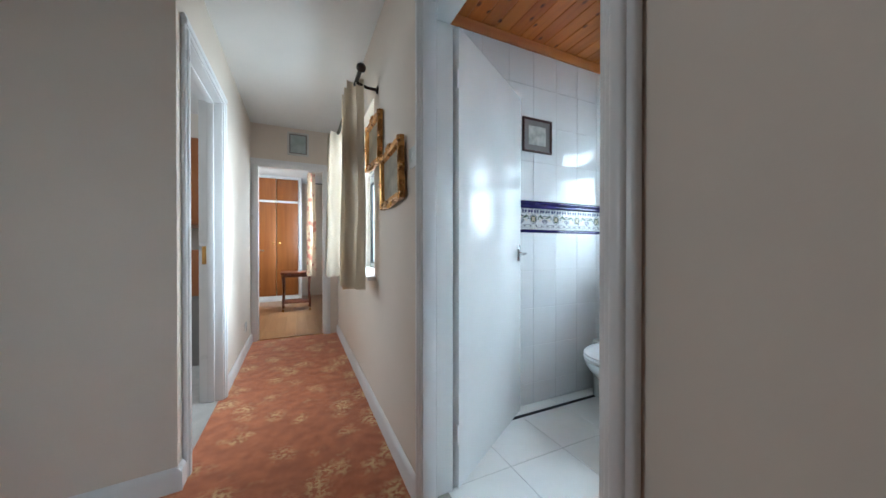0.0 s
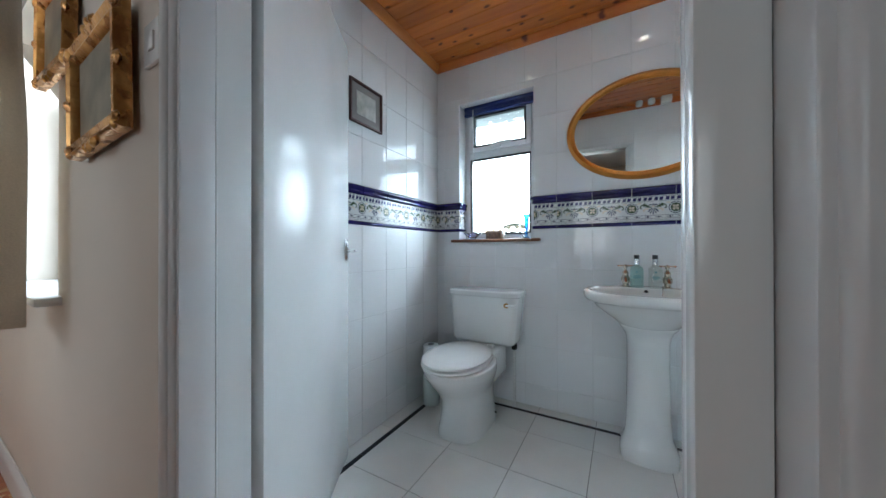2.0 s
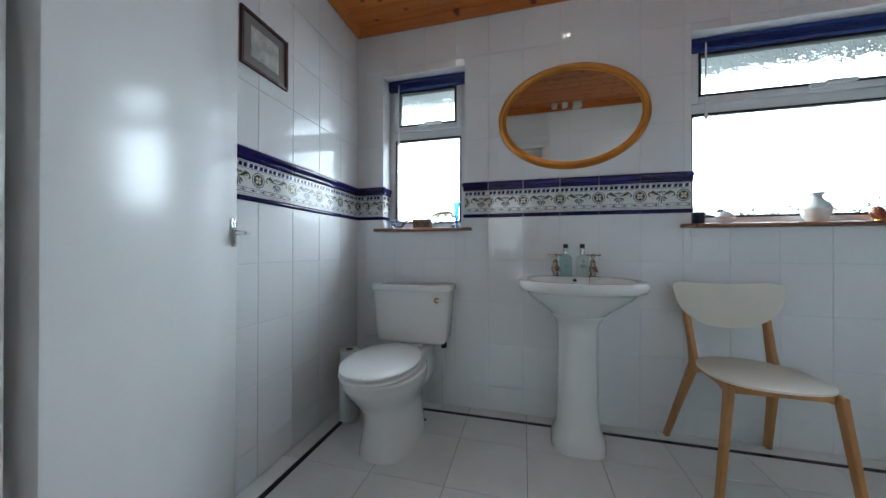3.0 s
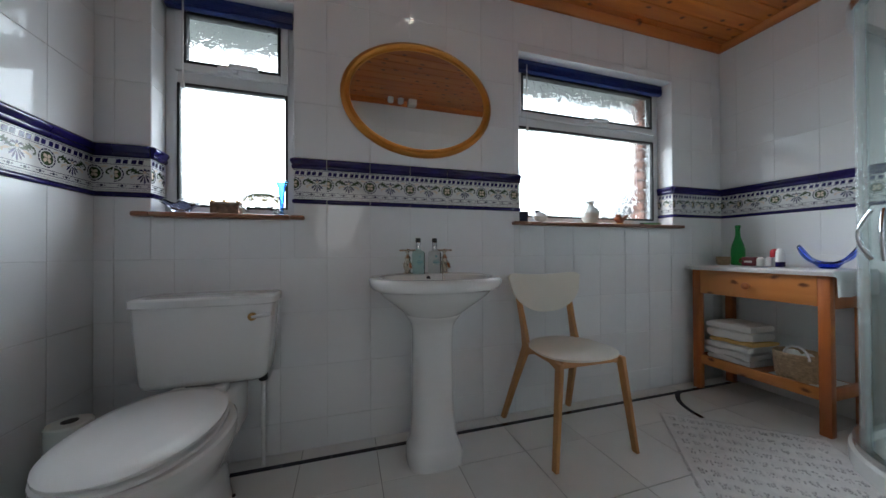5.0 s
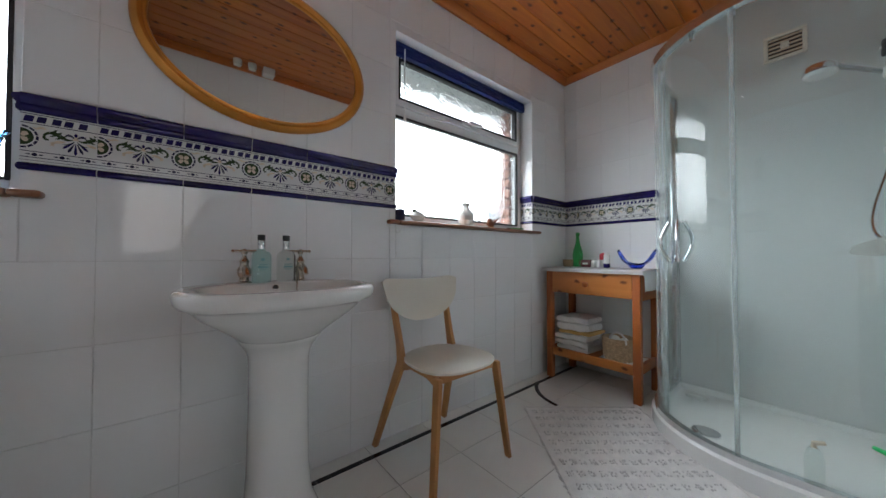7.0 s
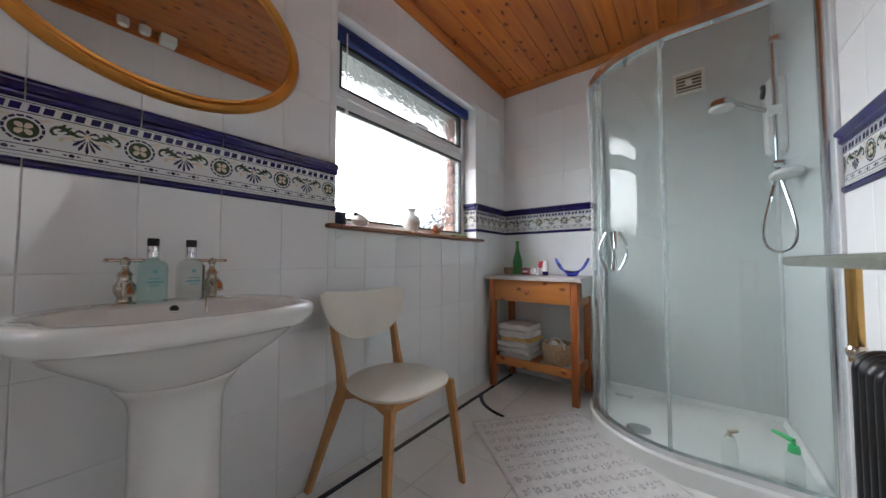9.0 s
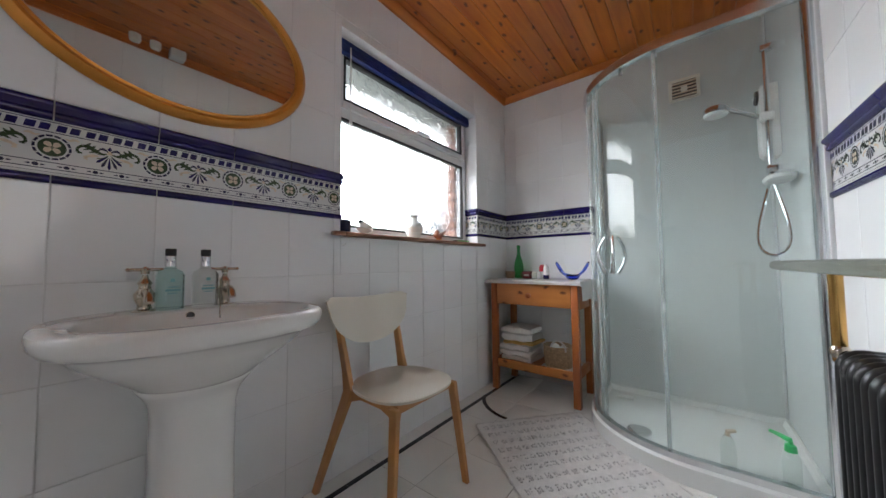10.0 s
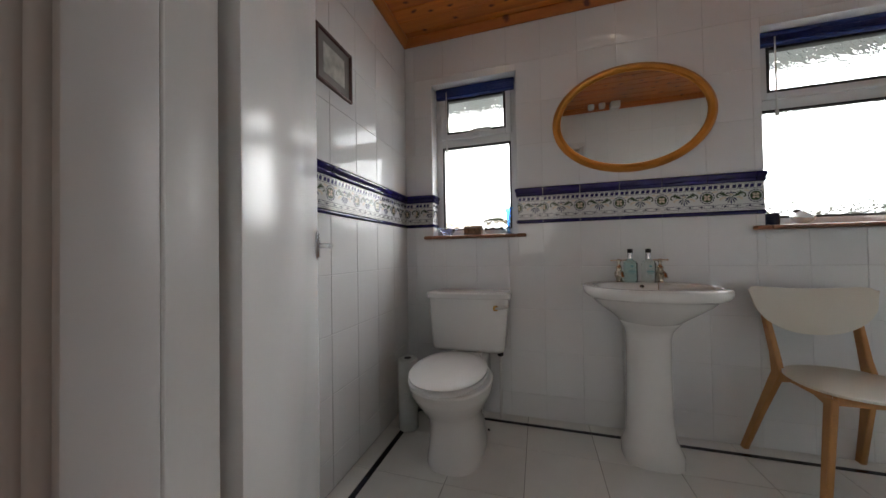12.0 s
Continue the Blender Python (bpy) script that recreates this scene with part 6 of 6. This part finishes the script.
# ---- side room seen past the open doorway ----
t = thing("wall_cupboard", (-0.72, 3.6, 1.24), "orange wooden wall cupboard in the side room", "cupboard")
part("body", cube(-0.5, 0.20, -0.14, 0.5, 0, 0.75, 0.003), M_WARDROBE, t)
part("door_panel", cube(-0.49, 0.19, -0.158, -0.14, 0.01, 0.74, 0.003), M_WARDROBE, t)
t = thing("base_cupboard", (-0.72, 3.6, 0.0), "orange wooden base cupboard in the side room", "cupboard")
part("body", cube(-0.5, 0.20, -0.14, 0.5, 0.62, 1.02, 0.003), M_WARDROBE, t)
part("dark_front", cube(-0.5, 0.20, -0.10, 0.5, 0.0, 0.62), M_MOUNT, t)
tagged(part("floor_side_room", cube(-2.3, LEFTX - 0.02, 1.85, ENDY, -0.02, 0.003), M_GREYCARPET, None, "plain grey side room carpet", 0), kind="structure", category="floor")

# ---- tiles and other pieces ----
def on_wall(which, u, z):
    """A pose on a wall: local x runs along it to the right, y up, z out into the room."""
    along, out, origin = {
        "east": ((0, -1, 0), (-1, 0, 0), lambda u: (XW, -u)),
        "north": ((1, 0, 0), (0, -1, 0), lambda u: (u, YL)),
        "south": ((-1, 0, 0), (0, 1, 0), lambda u: (-u, YF)),
        "west": ((0, 1, 0), (1, 0, 0), lambda u: (XD, u)),
        "reveal1n": ((1, 0, 0), (0, -1, 0), lambda u: (u, W1[1])),
        "reveal1s": ((-1, 0, 0), (0, 1, 0), lambda u: (-u, W1[0])),
        "reveal2n": ((1, 0, 0), (0, -1, 0), lambda u: (u, W2[1])),
        "reveal2s": ((-1, 0, 0), (0, 1, 0), lambda u: (-u, W2[0])),
    }[which]
    m = Matrix((along, (0, 0, 1), out)).transposed().to_4x4()
    m.translation = (*origin(u), z)
    return m


meshes = {}


def tile_mesh(w, h, t=0.007, bevel=0.0022, mat=None):
    """A tile with a softly rounded rim; its back lies at z = -0.001."""
    key = (round(w, 3), round(h, 3), mat.name)
    if key not in meshes:
        b = min(bevel, w * 0.3, h * 0.3)
        loops = []
        for d, z in ((0, -0.001), (0, 0.0001), (b * 0.35, 0.0007), (b, 0.001)):
            loops.append([(d, d, z), (w - d, d, z), (w - d, h - d, z), (d, h - d, z)])
        meshes[key] = finish(rings(bmesh.new(), loops, (False, True)), "tile", mat, 0)
    return meshes[key]


def piece(name, me, parent, m):
    ob = new(name, me)
    ob.parent = parent
    ob.matrix_world = m
    return ob


def pattern_mesh(w):
    """A cream border tile with a printed frieze: squares, scrolls, a shell and half a medallion at either end."""
    key = ("pattern", round(w, 3))
    if key in meshes:
        return meshes[key]
    H, t = 0.137, 0.001
    bm = bmesh.new()
    rings(bm, [[(0, 0, -0.006), (w, 0, -0.006), (w, H, -0.006), (0, H, -0.006)], [(0, 0, t - 0.001), (w, 0, t - 0.001), (w, H, t - 0.001), (0, H, t - 0.001)]], (False, True))

    def poly(pts, mi, lift=0.0):
        if max(p[0] for p in pts) > w or min(p[0] for p in pts) < 0:
            return
        bm.faces.new([bm.verts.new((x, y, t + lift)) for x, y in pts]).material_index = mi

    def strip(pts, wid, mi, lift=0.0):
        for i in range(len(pts) - 1):
            (x0, y0), (x1, y1) = pts[i], pts[i + 1]
            dx, dy = x1 - x0, y1 - y0
            k = math.hypot(dx, dy) or 1
            a, b = wid[i] / k, wid[i + 1] / k
            poly([(x0 - dy * a, y0 + dx * a), (x0 + dy * a, y0 - dx * a), (x1 + dy * b, y1 - dx * b), (x1 - dy * b, y1 + dx * b)], mi, lift)

    for y0, y1 in ((0.1325, 0.1345), (0.1065, 0.1085), (0.029, 0.031), (0.0125, 0.0145), (0.0045, 0.0055)):
        poly([(0, y0), (w, y0), (w, y1), (0, y1)], 1)
    for i in range(8):
        x = 0.0255 + 0.05 * (i // 2) + (-0.0215 if i % 2 == 0 else 0.001)
        poly([(x, 0.1118), (x + 0.0165, 0.1118), (x + 0.0200, 0.1290), (x + 0.0035, 0.1290)], 4)
    # lower row: round buds with pointed tips
    for i in range(4):
        x = 0.025 + 0.05 * i
        strip([(x - 0.016, 0.0217), (x - 0.0095, 0.0217), (x - 0.0075, 0.0217)], [0.0004, 0.0022, 0.0004], 1)
        strip([(x + 0.0075, 0.0217), (x + 0.0095, 0.0217), (x + 0.016, 0.0217)], [0.0004, 0.0022, 0.0004], 1)
        poly([(x + 0.0055 * math.cos(2 * math.pi * q / 10), 0.0217 + 0.0047 * math.sin(2 * math.pi * q / 10)) for q in range(10)], 1)
    # half a medallion at either end
    for cx, a0 in ((0.0, -90), (0.2, 90)):
        for r0, r1, mi, gap, n in ((0.0275, 0.0325, 1, 0.80, 7), (0.0, 0.0235, 2, 1.0, 12)):
            st = 180.0 / n
            for k in range(n):
                b0, b1 = radians(a0 + k * st), radians(a0 + (k + gap) * st)
                poly([(cx + r * math.cos(b), 0.069 + r * math.sin(b)) for r, b in ((max(r0, 0.0005), b0), (r1, b0), (r1, b1), (max(r0, 0.0005), b1))], mi)
        inward = 1 if a0 < 0 else -1
        for b_ in (-45, 45):
            b = radians(b_)
            petal = []
            for q in range(12):
                e = 2 * math.pi * q / 12
                px_, py_ = 0.0098 + 0.0078 * math.cos(e), 0.0060 * math.sin(e) * (1.1 if math.cos(e) > 0 else 0.85)
                petal.append((cx + inward * max(0.0003, px_ * math.cos(b) - py_ * math.sin(b)), 0.069 + px_ * math.sin(b) + py_ * math.cos(b)))
            poly(petal, 3, 0.0003)
    # fan, crown and two leafy scrolls
    for k in range(-2, 3):
        b = radians(-90 + 23 * k)
        ln = 0.040 - 0.003 * abs(k)
        strip([(0.1 + q * ln * math.cos(b), 0.073 + q * ln * math.sin(b)) for q in (0.16, 0.5, 0.82, 1.0)], [0.0005, 0.0021, 0.0034, 0.0008], 4 if k % 2 == 0 else 1, 0.0002)
    for side in (-1, 1):
        def at(u, v):
            return (0.1 + side * u, v)
        def lay(pts, wid, mi, lift=0.0):
            strip([at(*p) for p in pts], wid, mi, lift)
        lay([(0.002, 0.074), (0.009, 0.066), (0.018, 0.061), (0.025, 0.062)], [0.0005, 0.0016, 0.0013, 0.0004], 2)
        lay([(0.003, 0.078), (0.013, 0.0745), (0.022, 0.0765), (0.031, 0.0835), (0.040, 0.0885), (0.049, 0.0885), (0.056, 0.084), (0.0595, 0.077), (0.058, 0.070), (0.0535, 0.0675), (0.050, 0.070)],
            [0.0010, 0.0028, 0.0045, 0.0052, 0.0048, 0.0038, 0.0030, 0.0028, 0.0034, 0.0030, 0.0012], 2)
        for u, v in ((0.022, 0.0825), (0.030, 0.0905), (0.039, 0.0955)):
            lay([(u + 0.004, v - 0.006), (u, v), (u - 0.004, v + 0.004)], [0.0032, 0.0026, 0.0004], 2, 0.0002)
        for u, v in ((0.030, 0.076), (0.040, 0.081)):
            lay([(u - 0.003, v + 0.004), (u + 0.003, v - 0.001), (u + 0.009, v - 0.003)], [0.0028, 0.0024, 0.0004], 2, 0.0002)
        lay([(0.003, 0.083), (0.009, 0.0885), (0.016, 0.0895), (0.019, 0.085)], [0.0012, 0.0030, 0.0036, 0.0012], 1, 0.0003)
        lay([(0.020, 0.068), (0.030, 0.066), (0.040, 0.063), (0.046, 0.057), (0.040, 0.053)], [0.0008, 0.0040, 0.0030, 0.0042, 0.0010], 3)
        lay([(0.055, 0.096), (0.064, 0.099), (0.072, 0.094), (0.080, 0.0975)], [0.0008, 0.0034, 0.0024, 0.0008], 3)
    poly([(0.1, 0.084), (0.1045, 0.0915), (0.1, 0.0985), (0.0955, 0.0915)], 4)
    poly([(0.094, 0.076), (0.106, 0.076), (0.1035, 0.086), (0.0965, 0.086)], 3, 0.0002)
    meshes[key] = finish(bm, "border_tile", [M_BAND, M_INK, M_GREEN, M_TAN, M_BLUE], 0)
    return meshes[key]


def moulding_mesh(w, kind):
    key = (kind, round(w, 3))
    if key not in meshes:
        if kind == "dado_tile":
            prof = [(-0.006, 0), (0.004, 0), (0.010, 0.006), (0.011, 0.016), (0.008, 0.020), (0.010, 0.024), (0.016, 0.032), (0.018, 0.040), (0.015, 0.047), (0.006, 0.050), (-0.006, 0.050)]
        else:
            prof = [(-0.006, 0), (0.003, 0), (0.008, 0.005), (0.009, 0.011), (0.006, 0.018), (0.001, 0.021), (-0.006, 0.021)]
        bm = rings(bmesh.new(), [[(x, h, d) for d, h in prof] for x in (0.0013, w - 0.0013)])
        if kind == "lower_border_tile":
            for k in range(int((w - 0.006) / 0.008)):
                x = 0.005 + 0.008 * k
                rings(bm, [[(x + 0.0028 * f * math.cos(a), 0.016 + 0.0028 * f * math.sin(a), z) for a in (math.pi * q / 3 for q in range(6))] for z, f in ((0.003, 1.0), (0.0085, 0.9), (0.0100, 0.4))], (False, True))
        meshes[key] = finish(bm, kind, M_BLUE, 50)
    return meshes[key]


ZB = 1.140
ROWS_BELOW = [(0.0, 0.137), (0.137, 0.387), (0.387, 0.637), (0.637, 0.887), (0.887, ZB)]
ROWS_ABOVE = [(1.356, 1.612), (1.612, 1.862), (1.862, 2.112), (2.112, 2.352)]


def tile_wall(which, parent, u0, u1, phase, holes=()):
    """Courses of 200 x 250 mm tiles with the blue and cream border."""
    g = 0.0010
    cuts = [u0]
    k = math.floor((u0 - phase) / 0.2) + 1
    while phase + k * 0.2 < u1 - 0.004:
        if phase + k * 0.2 > u0 + 0.004:
            cuts.append(phase + k * 0.2)
        k += 1
    cuts.append(u1)
    for z0, z1 in ROWS_BELOW + ROWS_ABOVE:
        for a, b in zip(cuts, cuts[1:]):
            for c0, c1, e0, e1 in rects_minus((a, b, z0, z1), holes):
                w, h = c1 - c0 - 2 * g, e1 - e0 - 2 * g
                if w > 0.006 and h > 0.006:
                    m = on_wall(which, c0 + g, e0 + g) @ Matrix.Rotation(random.gauss(0, 0.0016), 4, "X") @ Matrix.Rotation(random.gauss(0, 0.0016), 4, "Y")
                    piece("tile", tile_mesh(w, h, mat=M_TILE), parent, m)
    for a, b in zip(cuts, cuts[1:]):
        for c0, c1, e0, e1 in rects_minus((a, b, ZB, 1.352), holes):
            if c1 - c0 < 0.006:
                continue
            piece("lower_border_tile", moulding_mesh(c1 - c0, "lower_border_tile"), parent, on_wall(which, c0, ZB + 0.001))
            piece("dado_tile", moulding_mesh(c1 - c0, "dado_tile"), parent, on_wall(which, c0, 1.302))
            w = c1 - c0
            if abs(w - 0.2) < 0.003:
                piece("border_tile", pattern_mesh(0.2), parent, on_wall(which, c0, 1.1635))
            else:
                piece("border_tile", pattern_mesh(min(w, 0.2) - 0.0005), parent, on_wall(which, c0, 1.1635))


E1 = (-W1[1], -W1[0], W1[2] - 0.02, W1[3])
E2 = (-W2[1], -W2[0], W2[2] - 0.02, W2[3])
tile_wall("east", wall_east, -YL, -YF, -0.88, [E1, E2])
tile_wall("north", wall_north, XD, XW, 0.0, [])
tile_wall("south", wall_south, -XW, -1.665, -2.30, [])
tile_wall("west", wall_west, -0.985, YL, 0.02, [(REBATE[0] - 0.05, REBATE[1] + 0.05, -1, REBATE[3] + 0.05)])
for r, a, b in (("reveal1n", XW + 0.001, 2.504), ("reveal1s", -2.504, -XW - 0.001), ("reveal2n", XW + 0.001, 2.504), ("reveal2s", -2.504, -XW - 0.001)):
    tile_wall(r, wall_east, a, b, a, [(-9, 9, -1, 1.083), (-9, 9, 2.068, 3)])
for hole in (W1, W2):
    part("reveal_head", cube(XW - 0.001, 2.504, hole[0], hole[1], hole[3] - 0.004, hole[3] + 0.006, 0.002), M_TILE, wall_east)

# brick reveals outside
brick = finish(cube(0, 0.1, 0, 0.05, 0, 0.062, 0.003, 1), "brick", M_BRICK, 0)
for y in (W2[0] + 0.020,):
    for k in range(13):
        piece("brick", brick, wall_east, pose(2.57, y, 1.06 + 0.075 * k))

# floor tiles: a border strip, a black inlay line and a 325 mm field
fl = bpy.data.objects["floor_bathroom"]
FX = [XD, 1.09, 1.42, 1.75, 2.085, 2.298]
FY = [1.632, 1.31, 0.985, 0.66, 0.335, 0.01, -0.315, -0.64, -0.965, -1.29, -1.615, YF]


def floor_piece(x0, x1, y0, y1, mat, name="tile", lift=-0.0):
    g = 0.0013
    m = pose(x0 + g, y0 + g, lift - 0.001)
    piece(name, tile_mesh(x1 - x0 - 2 * g, y1 - y0 - 2 * g, bevel=0.0015, mat=mat), fl, m)


for xa, xb in zip(FX, FX[1:]):
    for ya, yb in zip(FY, FY[1:]):
        floor_piece(xa, xb, yb, ya, M_FLOORTILE)
for ya, yb in zip(FY, FY[1:]):
    floor_piece(2.325, XW, yb, ya, M_FLOORTILE)
for xa, xb in zip(FX, FX[1:]):
    floor_piece(xa, xb, 1.659, YL, M_FLOORTILE)
floor_piece(2.325, XW, 1.659, YL, M_FLOORTILE)
y = 1.659
while y > YF + 0.1:
    floor_piece(2.298, 2.325, y - 0.2, y, M_INLAY, "inlay_tile")
    y -= 0.2
x = 2.298
while x > XD + 0.1:
    floor_piece(max(x - 0.2, XD), x, 1.632, 1.659, M_INLAY, "inlay_tile")
    x -= 0.2
bm = bmesh.new()
outer = arc(2.02, -1.37, 0.322, 17, 86, 10)
inner = arc(2.02, -1.37, 0.297, 17, 86, 10)
rings(bm, [[(p[0], p[1], 0.0005), (q[0], q[1], 0.0005), (q[0], q[1], 0.0022), (p[0], p[1], 0.0022)] for p, q in zip(outer, inner)])
part("inlay_arc", bm, M_INLAY, fl, "curved black inlay tile")
tagged(part("trim_bathroom_threshold", cube(HALLX + 0.0, HALLX + 0.06, DOORWAY[0] + 0.012, DOORWAY[1] - 0.012, 0, 0.006, 0.002), M_BRASS, None, "thin brass threshold bar", 0), kind="structure", category="trim")
